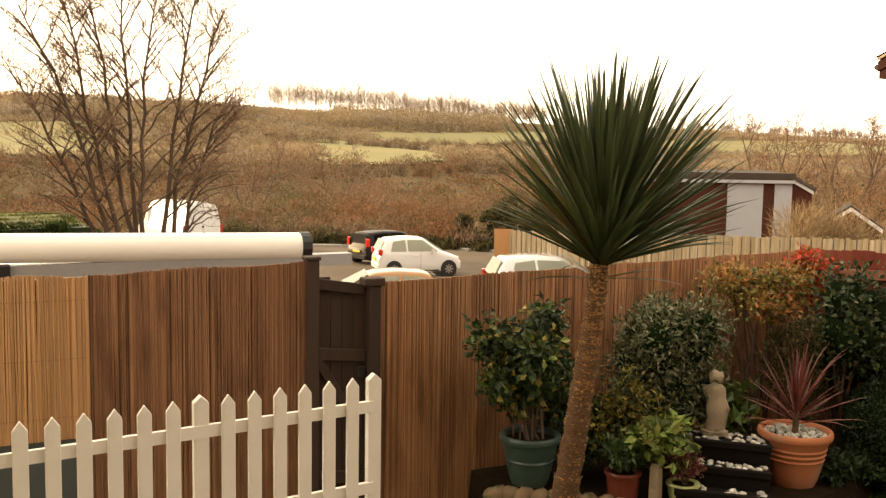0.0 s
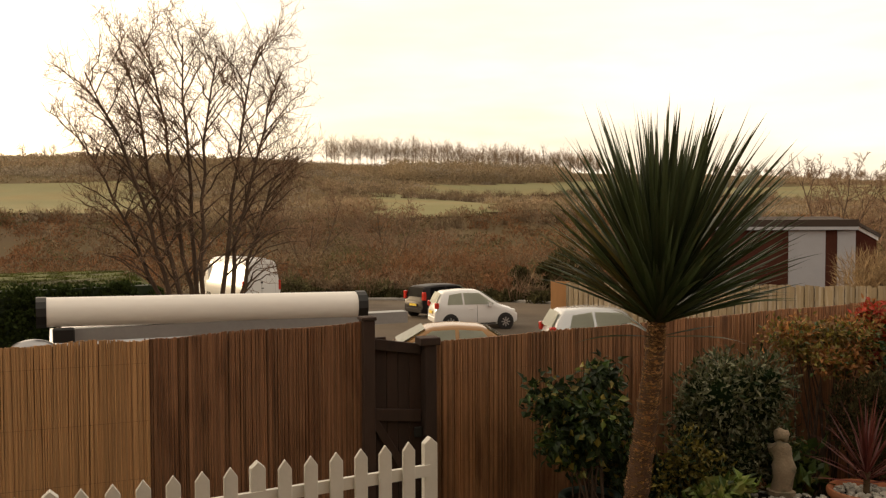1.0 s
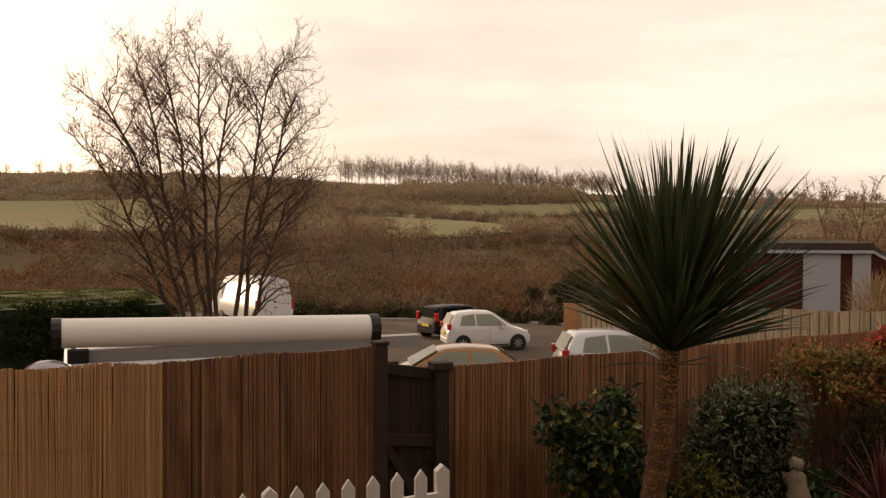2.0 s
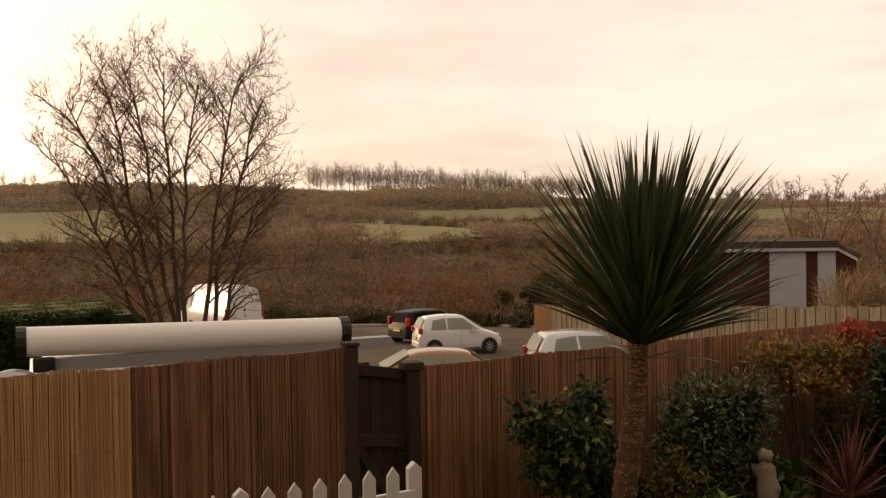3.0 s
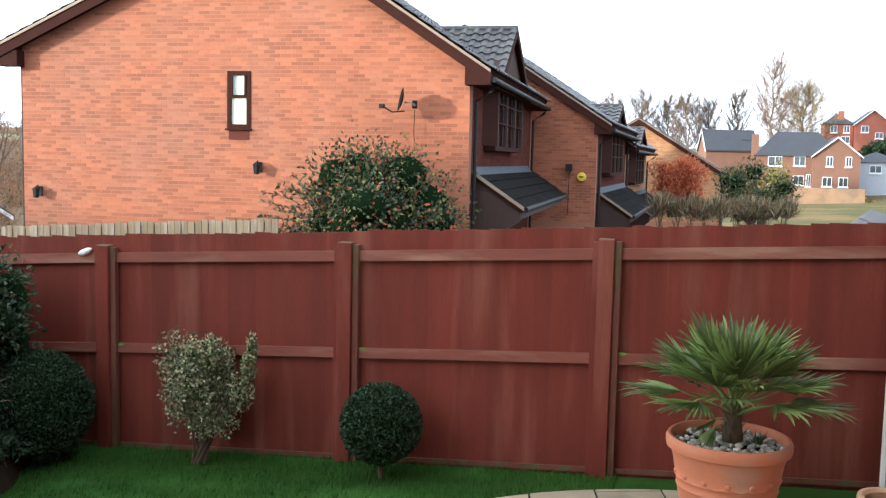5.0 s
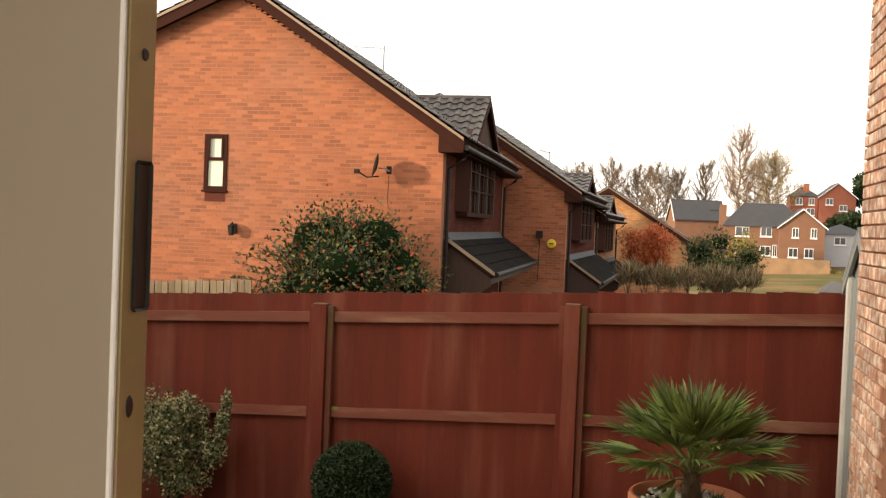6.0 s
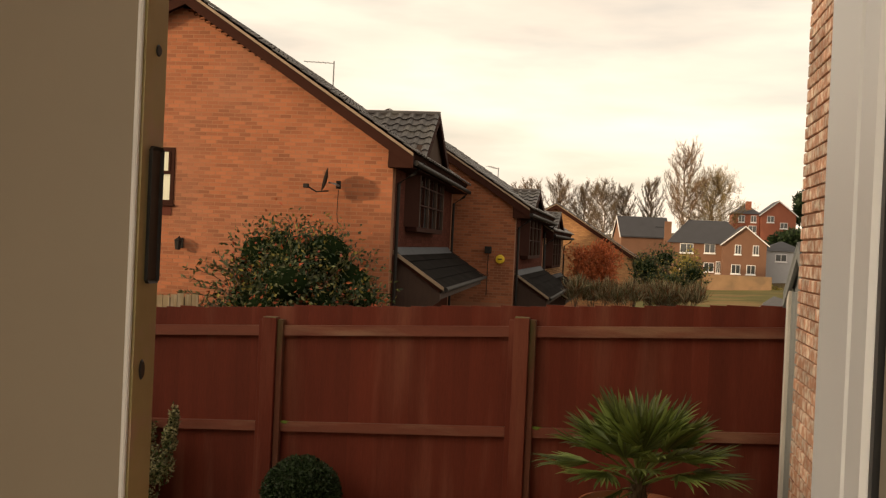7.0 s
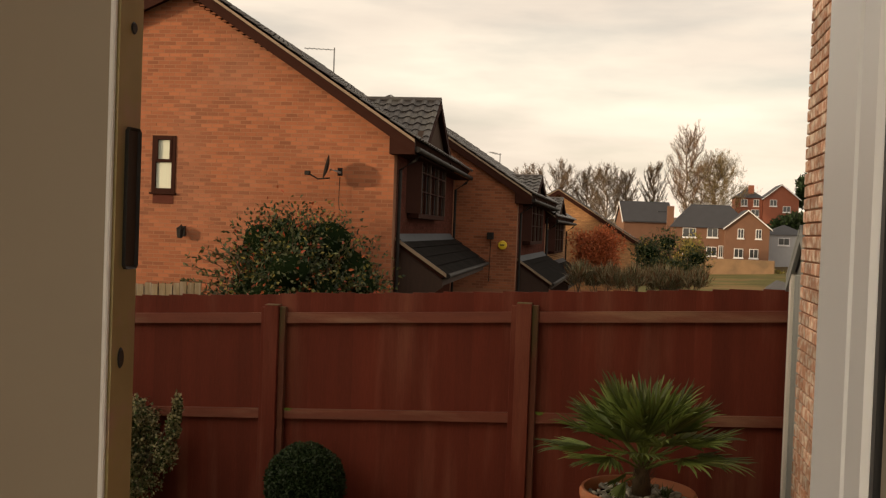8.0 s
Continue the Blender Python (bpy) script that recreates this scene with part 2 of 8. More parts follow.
M["brown_trim"] = mat("brown_painted_trim", (0.036, 0.014, 0.010), 0.8, spec=0.05, var=0.2, scale=4, fine=40, bump=0.1)
M["barge"] = mat("weathered_barge_board", (0.25, 0.185, 0.125), 0.7, var=0.25, scale=3, fine=40, bump=0.2)
M["dark_barge"] = mat("dark_weathered_boarding", (0.075, 0.052, 0.042), 0.9, spec=0.05, var=0.25, scale=3, fine=40, bump=0.2)
M["black_trim"] = mat("black_gutter_plastic", (0.02, 0.018, 0.017), 0.6, spec=0.15, var=0.15, scale=4, fine=40, bump=0)
M["lead"] = mat("lead_flashing", (0.075, 0.08, 0.09), 0.7, spec=0.1, var=0.2, scale=3, fine=30, bump=0.2)
M["white_wall"] = mat("white_rendered_panel", (0.74, 0.75, 0.78), 0.7, var=0.06, scale=2, fine=30, bump=0.05)
M["panel_white"] = mat("weathered_white_panel", (0.37, 0.38, 0.41), 0.7, var=0.08, scale=2, fine=30, bump=0.05)
M["upvc"] = mat("white_plastic_frame", (0.91, 0.93, 0.94), 0.4, var=0.04, scale=3, fine=20, bump=0.02)
M["cream_panel"] = mat("cream_door_face", (0.33, 0.285, 0.222), 0.45, var=0.04, scale=2, fine=20, bump=0.02)
M["brass"] = mat("passivated_steel", (0.40, 0.34, 0.17), 0.4, metal=0.3, var=0.2, scale=14, fine=60, bump=0.05, second=(0.42, 0.27, 0.23), second_scale=30, second_lo=0.52, second_hi=0.72)
M["black"] = mat("black_plastic", (0.012, 0.012, 0.012), 0.45, var=0.2, scale=5, fine=40, bump=0)
M["grey_paint"] = mat("grey_green_painted_wood", (0.29, 0.31, 0.30), 0.55, var=0.1, scale=3, stretch=(1, 1, 4), fine=40, bump=0.1)
M["terracotta"] = mat("terracotta", (0.52, 0.19, 0.09), 0.7, var=0.14, scale=5, fine=60, bump=0.12, second=(0.46, 0.24, 0.15), second_scale=3)
M["buff_pot"] = mat("buff_clay", (0.40, 0.25, 0.14), 0.75, var=0.15, scale=5, fine=60, bump=0.1)
M["teal_pot"] = mat("teal_glazed_pot", (0.04, 0.07, 0.062), 0.35, var=0.15, scale=5, fine=50, bump=0.05)
M["lime_pot"] = mat("pale_green_pot", (0.42, 0.47, 0.20), 0.4, var=0.1, scale=5, fine=50, bump=0.05)
M["red_pot"] = mat("dark_red_pot", (0.14, 0.03, 0.02), 0.35, var=0.15, scale=5, fine=50, bump=0.05)
M["pebble"] = mat("pebble", (0.46, 0.45, 0.40), 0.6, var=0.12, scale=12, fine=60, bump=0.1, island=0.55)
M["statue_stone"] = mat("weathered_cast_stone", (0.33, 0.26, 0.18), 0.9, var=0.3, scale=9, fine=60, bump=0.4, second=(0.16, 0.14, 0.09), second_scale=6)
M["slate_step"] = mat("dark_sleeper_wood", (0.011, 0.009, 0.008), 0.9, spec=0.1, var=0.3, scale=6, fine=60, bump=0.4)
M["bark"] = mat("tree_bark", (0.085, 0.055, 0.036), 0.9, var=0.3, scale=4, fine=40, bump=0.4)
M["twig"] = mat("winter_twigs", (0.21, 0.13, 0.08), 0.9, var=0.25, scale=1.0, fine=10, bump=0, island=0.3)
# far twigs are paler than near ones: distance haze put into the colour
M["far_twig"] = mat("hazed_winter_twigs", (0.28, 0.20, 0.135), 0.95, var=0.2, scale=0.2, fine=3, bump=0, island=0.3, trans=0.35)
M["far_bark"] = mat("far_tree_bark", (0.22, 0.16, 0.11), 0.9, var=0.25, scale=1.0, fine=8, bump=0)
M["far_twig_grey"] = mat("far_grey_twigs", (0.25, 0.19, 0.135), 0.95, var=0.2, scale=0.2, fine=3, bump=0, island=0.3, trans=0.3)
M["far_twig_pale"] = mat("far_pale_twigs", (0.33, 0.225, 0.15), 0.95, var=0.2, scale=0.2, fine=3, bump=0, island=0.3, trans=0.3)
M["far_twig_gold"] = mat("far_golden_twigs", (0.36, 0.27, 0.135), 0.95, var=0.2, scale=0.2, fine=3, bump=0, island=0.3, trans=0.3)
M["scrub"] = mat("brown_scrub", (0.145, 0.092, 0.050), 0.95, spec=0.06, var=0.3, scale=0.07, fine=1.2, bump=0, island=0.35, second=(0.14, 0.085, 0.045), second_scale=0.05, trans=0.14)
M["scrub_rust"] = mat("russet_scrub", (0.185, 0.095, 0.050), 0.95, spec=0.06, var=0.3, scale=0.07, fine=1.2, bump=0, island=0.4, trans=0.14)
M["scrub_grey"] = mat("grey_brown_scrub", (0.175, 0.128, 0.082), 0.95, spec=0.06, var=0.3, scale=0.07, fine=1.2, bump=0, island=0.4, trans=0.14)
M["scrub_olive"] = mat("olive_scrub", (0.11, 0.098, 0.048), 0.95, spec=0.06, var=0.3, scale=0.07, fine=1.2, bump=0, island=0.4, trans=0.14)
# far woods: haze put into pale base colours of low contrast
M["far_wood"] = mat("hazed_brown_woods", (0.30, 0.22, 0.145), 0.95, spec=0.06, var=0.18, scale=0.03, fine=0.6, bump=0, island=0.14, trans=0.2)
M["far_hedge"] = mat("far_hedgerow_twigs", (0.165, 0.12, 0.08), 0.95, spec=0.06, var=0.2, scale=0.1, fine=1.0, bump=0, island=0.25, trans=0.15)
M["far_wood_olive"] = mat("hazed_olive_woods", (0.28, 0.215, 0.135), 0.95, spec=0.06, var=0.18, scale=0.03, fine=0.6, bump=0, island=0.14, trans=0.2)
M["far_wood_grey"] = mat("hazed_grey_woods", (0.29, 0.24, 0.18), 0.95, spec=0.06, var=0.18, scale=0.03, fine=0.6, bump=0, island=0.14, trans=0.2)
M["scrub_green"] = mat("dull_green_scrub", (0.066, 0.060, 0.028), 0.95, spec=0.06, var=0.3, scale=0.1, fine=1.2, bump=0, island=0.45, trans=0.2)
M["hedge"] = mat("clipped_hedge", (0.04, 0.06, 0.018), 0.8, spec=0.06, var=0.3, scale=2, fine=20, bump=0, island=0.45, trans=0.2)
M["palm_leaf"] = mat("cordyline_leaf", (0.062, 0.082, 0.036), 0.36, var=0.2, scale=4, fine=40, bump=0.05, island=0.45, second=(0.10, 0.085, 0.03), second_scale=3, second_lo=0.6, second_hi=0.8, trans=0.15)
M["palm_scar"] = mat("cordyline_leaf_scars", (0.46, 0.27, 0.12), 0.9, var=0.3, scale=14, fine=60, bump=0.3, island=0.55)
M["palm_old_leaf"] = mat("yellowing_cordyline_leaf", (0.15, 0.12, 0.04), 0.5, var=0.2, scale=4, fine=40, bump=0.05, island=0.4, trans=0.2)
M["palm_trunk"] = mat("cordyline_trunk", (0.085, 0.043, 0.020), 0.9, var=0.35, scale=14, fine=60, bump=0.6, island=0.3)
M["fan_leaf"] = mat("fan_palm_leaf", (0.14, 0.19, 0.045), 0.5, var=0.2, scale=4, fine=40, bump=0.05, island=0.5, second=(0.20, 0.17, 0.06), second_scale=4, second_lo=0.6, second_hi=0.8, trans=0.2)
M["fibre"] = mat("palm_fibre", (0.10, 0.07, 0.04), 0.95, var=0.35, scale=20, fine=80, bump=0.6, island=0.4)
M["red_leaf"] = mat("purple_red_leaf", (0.14, 0.035, 0.03), 0.45, var=0.2, scale=5, fine=40, bump=0, island=0.4, second=(0.22, 0.09, 0.06), second_scale=4, trans=0.2)
M["dark_leaf"] = mat("dark_evergreen_leaf", (0.022, 0.042, 0.014), 0.58, spec=0.35, var=0.25, scale=5, fine=30, bump=0, island=0.5, trans=0.15)
M["mid_leaf"] = mat("mid_green_leaf", (0.056, 0.098, 0.023), 0.45, var=0.25, scale=5, fine=30, bump=0, island=0.5, trans=0.2)
M["olive_leaf"] = mat("olive_green_leaf", (0.078, 0.088, 0.03), 0.5, var=0.25, scale=5, fine=30, bump=0, island=0.55, trans=0.2)
M["lime_leaf"] = mat("lime_variegated_leaf", (0.18, 0.25, 0.055), 0.45, var=0.2, scale=5, fine=30, bump=0, island=0.45, second=(0.30, 0.30, 0.10), second_scale=9, trans=0.25)
M["gold_leaf"] = mat("yellow_green_leaf", (0.21, 0.175, 0.035), 0.5, var=0.25, scale=5, fine=30, bump=0, island=0.5, trans=0.25)
# shade inside the foliage, put into a near-black base colour
M["inner_shade"] = mat("painted_inner_shade", (0.010, 0.018, 0.007), 1.0, spec=0.0, var=0.3, scale=14, fine=60, bump=0.6)
M["cream_leaf"] = mat("cream_edged_leaf", (0.32, 0.30, 0.16), 0.5, var=0.25, scale=8, fine=40, bump=0, island=0.65, trans=0.2)
M["silver_leaf"] = mat("silver_green_leaf", (0.17, 0.175, 0.10), 0.55, var=0.2, scale=8, fine=40, bump=0, island=0.4, trans=0.2)
M["straw_twig"] = mat("straw_coloured_twigs", (0.27, 0.19, 0.10), 0.9, var=0.25, scale=1.0, fine=10, bump=0, island=0.35)
M["felt_roof"] = mat("dark_felt_roof", (0.05, 0.034, 0.026), 0.9, var=0.25, scale=1.5, fine=20, bump=0.2)
M["orange_leaf"] = mat("orange_autumn_leaf", (0.36, 0.16, 0.05), 0.55, var=0.25, scale=4, fine=30, bump=0, island=0.5, second=(0.16, 0.12, 0.03), second_scale=2.5, trans=0.25)
M["scarlet_leaf"] = mat("scarlet_leaf", (0.42, 0.045, 0.02), 0.55, var=0.2, scale=4, fine=30, bump=0, island=0.35, trans=0.25)
M["berry"] = mat("orange_berry", (0.32, 0.06, 0.02), 0.4, var=0.15, scale=4, fine=30, bump=0, island=0.3)
M["heather"] = mat("pale_heather", (0.29, 0.25, 0.15), 0.8, var=0.25, scale=2, fine=20, bump=0, island=0.5, trans=0.2)
M["rust_leaf"] = mat("rust_red_beech", (0.40, 0.105, 0.035), 0.7, var=0.2, scale=2, fine=20, bump=0, island=0.4, trans=0.2)
M["car_white"] = mat("white_car_paint", (0.72, 0.72, 0.72), 0.18, var=0.03, scale=2, fine=20, bump=0, coat=0.6)
M["car_dark"] = mat("black_car_paint", (0.012, 0.010, 0.011), 0.4, spec=0.12, var=0.05, scale=2, fine=20, bump=0, coat=0.03)
M["car_gold"] = mat("bronze_car_paint", (0.30, 0.155, 0.055), 0.22, metal=0.35, var=0.05, scale=2, fine=20, bump=0, coat=0.5)
M["car_silver"] = mat("silver_car_paint", (0.60, 0.62, 0.64), 0.2, metal=0.3, var=0.04, scale=2, fine=20, bump=0, coat=0.6)
M["van_white"] = mat("white_van_paint", (0.74, 0.74, 0.73), 0.32, var=0.03, scale=2, fine=20, bump=0)
M["tyre"] = mat("tyre_rubber", (0.016, 0.016, 0.016), 0.8, var=0.2, scale=6, fine=40, bump=0.1)
M["alloy"] = mat("alloy_wheel", (0.45, 0.45, 0.46), 0.3, metal=0.8, var=0.05, scale=6, fine=40, bump=0)
M["tinted_glass"] = mat("black_tinted_glass", (0.012, 0.012, 0.012), 0.55, var=0.05, scale=2, fine=20, bump=0, spec=0.03)
# sky mirrored in and seen through the windows is put into the pale colour
M["car_glass"] = mat("painted_sky_car_glass", (0.44, 0.46, 0.36), 0.06, var=0.05, scale=2, fine=20, bump=0, spec=0.9)
M["red_lens"] = mat("red_lamp_lens", (0.50, 0.03, 0.02), 0.2, var=0.05, scale=3, fine=20, bump=0)
M["clear_lens"] = mat("clear_lamp_lens", (0.75, 0.75, 0.72), 0.1, var=0.03, scale=3, fine=20, bump=0)
M["window_glass"] = mat("window_glass", (0.045, 0.05, 0.055), 0.05, var=0.1, scale=1, fine=5, bump=0, spec=0.8)
M["blind"] = mat("pale_window_blind", (0.62, 0.66, 0.55), 0.6, var=0.06, scale=3, stretch=(20, 20, 0.5), fine=20, bump=0)
M["awning_white"] = mat("white_awning_case", (0.86, 0.83, 0.78), 0.35, var=0.05, scale=2, stretch=(0.5, 3, 3), fine=30, bump=0.02, second=(0.5, 0.48, 0.44), second_scale=1.5, second_lo=0.58, second_hi=0.8)
M["grey_metal"] = mat("dull_grey_metal", (0.34, 0.34, 0.34), 0.45, metal=0.4, var=0.15, scale=3, fine=30, bump=0.05)
M["slate_panel"] = mat("dark_grey_panel", (0.06, 0.068, 0.066), 0.7, var=0.2, scale=2, fine=30, bump=0.1)
M["plaster"] = mat("room_plaster", (0.62, 0.58, 0.52), 0.9, var=0.05, scale=1.5, fine=30, bump=0.03)
M["carpet"] = mat("room_carpet", (0.30, 0.25, 0.20), 0.95, var=0.2, scale=6, fine=90, bump=0.4)
M["yellow_box"] = mat("yellow_alarm_box", (0.70, 0.50, 0.03), 0.4, var=0.05, scale=4, fine=30, bump=0)
M["concrete"] = mat("concrete", (0.33, 0.31, 0.28), 0.9, var=0.2, scale=2, fine=30, bump=0.2)


# ---- builders ----
def mesh_from(name, verts, faces, material, smooth=False):
    me = bpy.data.meshes.new(name)
    me.from_pydata([tuple(v) for v in verts], [], [tuple(f) for f in faces])
    me.update()
    if material:
        me.materials.append(material)
    if smooth:
        me.polygons.foreach_set("use_smooth", [True] * len(me.polygons))
        me.set_sharp_from_angle(angle=radians(50))
    return me


def part(name, bm, material, parent=None, label="", smooth=False):
    """Links a bmesh (or a mesh) as one object, under parent if given."""
    if isinstance(bm, bpy.types.Mesh):
        me = bm
    else:
        me = bpy.data.meshes.new(name)
        bm.normal_update()
        bm.to_mesh(me)
        bm.free()
    if material and not me.materials:
        me.materials.append(material)
    if smooth:
        me.polygons.foreach_set("use_smooth", [True] * len(me.polygons))
        me.set_sharp_from_angle(angle=radians(40))
    ob = new(name, me)
    if parent:
        ob.parent = parent
    return tagged(ob, label) if label else ob


def thing(name, label, category, at=(0, 0, 0), rz=0.0, group="", kind=""):
    ob = new(name)
    ob.empty_display_size = 0.1
    ob.matrix_basis = pose(*at, 0, 0, rz)
    return tagged(ob, label, category, group, kind)


def add_box(bm, x0, y0, z0, x1, y1, z1, m=None, bevel=0.0):
    r = bmesh.ops.create_cube(bm, size=1)
    for v in r["verts"]:
        v.co = Vector(((x0 + x1) / 2 + v.co.x * (x1 - x0), (y0 + y1) / 2 + v.co.y * (y1 - y0), (z0 + z1) / 2 + v.co.z * (z1 - z0)))
        if m is not None:
            v.co = m @ v.co
    if bevel:
        edges = list({e for v in r["verts"] for e in v.link_edges})
        bmesh.ops.bevel(bm, geom=edges, offset=bevel, segments=1, affect="EDGES")
    return r["verts"]


def box(x0, y0, z0, x1, y1, z1, bevel=0.0, m=None):
    bm = bmesh.new()
    add_box(bm, x0, y0, z0, x1, y1, z1, m, bevel)
    return bm


def prism(points, axis, a, b):
    """A flat outline (2D points) pushed from a to b along an axis."""
    bm = bmesh.new()

    def at(p, w):
        return {"x": (w, p[0], p[1]), "y": (p[0], w, p[1]), "z": (p[0], p[1], w)}[axis]
    lo = [bm.verts.new(at(p, a)) for p in points]
    hi = [bm.verts.new(at(p, b)) for p in points]
    bm.faces.new(lo)
    bm.faces.new(hi[::-1])
    n = len(points)
    for i in range(n):
        bm.faces.new((lo[i], hi[i], hi[(i + 1) % n], lo[(i + 1) % n]))
    bmesh.ops.recalc_face_normals(bm, faces=bm.faces)
    return bm


def lathe(profile, n=28):
    """A profile of (radius, z) turned about z."""
    bm = bmesh.new()
    rings = []
    for r, z in profile:
        rings.append([bm.verts.new((r * math.cos(2 * math.pi * i / n), r * math.sin(2 * math.pi * i / n), z)) for i in range(n)])
    for a, b in zip(rings, rings[1:]):
        for i in range(n):
            bm.faces.new((a[i], a[(i + 1) % n], b[(i + 1) % n], b[i]))
    bm.faces.new(rings[0][::-1])
    bm.faces.new(rings[-1])
    bmesh.ops.recalc_face_normals(bm, faces=bm.faces)
    return bm


def tube_into(verts, faces, pts, radii, sides=5):
    """Appends a tapering tube along pts to the lists verts and faces."""
    start = len(verts)
    k = len(pts)
    for i in range(k):
        d = (pts[min(i + 1, k - 1)] - pts[max(i - 1, 0)])
        d = d.normalized() if d.length > 1e-9 else Vector((0, 0, 1))
        a = d.orthogonal().normalized()
        b = d.cross(a)
        for j in range(sides):
            t = 2 * math.pi * j / sides
            verts.append(pts[i] + (a * math.cos(t) + b * math.sin(t)) * radii[i])
    for i in range(k - 1):
        for j in range(sides):
            p, q = start + i * sides + j, start + i * sides + (j + 1) % sides
            faces.append((p, q, q + sides, p + sides))


def spike_into(verts, faces, p, q, width):
    """Appends one thin pointed shoot from p to q."""
    d = q - p
    side = d.orthogonal().normalized() if abs(d.x) + abs(d.y) < 1e-9 else Vector((-d.y, d.x, 0.35 * d.z)).normalized()
    b = len(verts)
    verts.extend((p - side * width, p + side * width, q))
    faces.append((b, b + 1, b + 2))


def tube(name, pts, radius, material, parent=None, label="", sides=8):
    v, f = [], []
    pts = [Vector(p) for p in pts]
    tube_into(v, f, pts, [radius] * len(pts), sides)
    f.append(tuple(range(sides))[::-1])
    f.append(tuple(range(len(v) - sides, len(v))))
    return part(name, mesh_from(name, v, f, material, True), material, parent, label)


def smoothstep(a, b, x):
    t = np.clip((x - a) / (b - a), 0, 1)
    return t * t * (3 - 2 * t)


def ground_z(x, y):
    """The lie of the land: it falls across the garden to a car park, into a valley, and climbs to a far ridge."""
    x, y = np.asarray(x, float), np.asarray(y, float)
    near = -0.05 * (np.clip(y, -30, 6.2) - 2.5)
    slope = -1.45 * smoothstep(7, 18, y) - 0.03 * (np.clip(y, 18, 62) - 18)
    side = -1.1 * smoothstep(7.2, 14, x) - 0.058 * (np.clip(x, 14, 50) - 14) - 0.006 * (np.clip(x, 50, 160) - 50) + 0.19 * (np.clip(x, 166, 212) - 166) + 0.02 * (np.clip(x, 212, 600) - 212)
    side = side * (1 - smoothstep(12, 40, y) * (1 - smoothstep(60, 160, x))) * (1 - smoothstep(60, 200, y - 0.25 * x))
    valley = -9.0 * smoothstep(62, 150, y)
    hill = 13.0 * smoothstep(170, 330, y) + 30.0 * smoothstep(330, 640, y) + 14 * smoothstep(620, 900, y)
    roll = (1.6 * np.sin(x / 85.0 + 0.6) + 1.1 * np.sin(x / 37.0 + y / 90.0)) * smoothstep(120, 320, y)
    fall = -0.020 * (np.clip(x, 100, 900) - 100) * smoothstep(250, 600, y)
    mound = 0.74 * np.exp(-((x - 13.6) ** 2 + (y - 22.0) ** 2) / 2.7 ** 2)
    return mound + near + slope + side + valley + hill + roll + fall


def gz(x, y):
    return float(ground_z(x, y))

# ---- ground ----
xs = np.concatenate([np.linspace(-900, -60, 22), np.linspace(-50, -8, 15), np.linspace(-6, 40, 70), np.linspace(43, 130, 40), np.linspace(140, 1500, 60)])
ys = np.concatenate([np.linspace(-500, -30, 14), np.linspace(-24, 16, 60), np.linspace(17, 70, 54), np.linspace(74, 340, 60), np.linspace(348, 700, 50), np.linspace(730, 2500, 20)])
gx, gy = np.meshgrid(xs, ys)
gzv = ground_z(gx, gy)
gzv = np.where((gx > -8) & (gx < 6.9) & (gy > -7) & (gy < 6.4), gzv - 0.25, gzv)   # the garden's own surfaces lie over this sheet
nx, ny = len(xs), len(ys)
gv = np.stack([gx.ravel(), gy.ravel(), gzv.ravel()], -1)
gf = [(j * nx + i, j * nx + i + 1, (j + 1) * nx + i + 1, (j + 1) * nx + i) for j in range(ny - 1) for i in range(nx - 1)]
tagged(part("ground", mesh_from("ground", gv, gf, M["meadow"], True), M["meadow"]), "rough brown winter land rolling over a valley to a ridge", "ground", kind="structure")


def patch(name, x0, x1, y0, y1, lift, material, label, category, step=1.0, keep=None):
    """A sheet that follows the ground at a small height over it."""
    px, py = np.arange(x0, x1 + step / 2, step), np.arange(y0, y1 + step / 2, step)
    qx, qy = np.meshgrid(px, py)
    v = np.stack([qx.ravel(), qy.ravel(), (ground_z(qx, qy) + lift).ravel()], -1)
    w = len(px)
    f = [(j * w + i, j * w + i + 1, (j + 1) * w + i + 1, (j + 1) * w + i) for j in range(len(py) - 1) for i in range(w - 1)
         if keep is None or keep(px[i] + step / 2, py[j] + step / 2)]
    return tagged(part(name, mesh_from(name, v, f, material, True), material), label, category, kind="structure")


patch("lawn", -7.9, 6.7, -6.9, 6.3, 0.0, M["grass"], "short green lawn sloping gently away", "lawn", 0.2)


def edge_y(x):
    """The far edge of the tarmac, which curves in towards the pale fence."""
    return float(np.interp(x, (-30, 8.6, 11.5, 15.5, 18.5, 20.5, 22, 24.5, 34), (60.5, 60.5, 52.5, 48, 46, 44, 40.5, 38.5, 37)))


patch("road", -30, 34, 10, 60.5, 0.06, M["asphalt"], "grey tarmac car park beyond the garden", "car park", 0.5, lambda x, y: y < edge_y(x))

# grass blades over the part of the lawn in view
rng = np.random.default_rng(3)
n = 26000
bx, by = rng.uniform(3.6, 6.72, n), rng.uniform(0.4, 6.0, n)
keep = ((bx - 3.95) ** 2 + (by + 0.15) ** 2 > 2.42 ** 2)
bx, by = bx[keep], by[keep]
n = len(bx)
bh, bw, ba, bl = rng.uniform(0.02, 0.05, n), rng.uniform(0.003, 0.006, n), rng.uniform(0, 2 * np.pi, n), rng.uniform(0, 0.025, (n, 2))
bz = ground_z(bx, by)
v = np.empty((n, 3, 3))
v[:, 0] = np.stack([bx - bw * np.cos(ba), by - bw * np.sin(ba), bz - 0.002], -1)
v[:, 1] = np.stack([bx + bw * np.cos(ba), by + bw * np.sin(ba), bz - 0.002], -1)
v[:, 2] = np.stack([bx + bl[:, 0], by + bl[:, 1] - 0.012, bz + bh], -1)
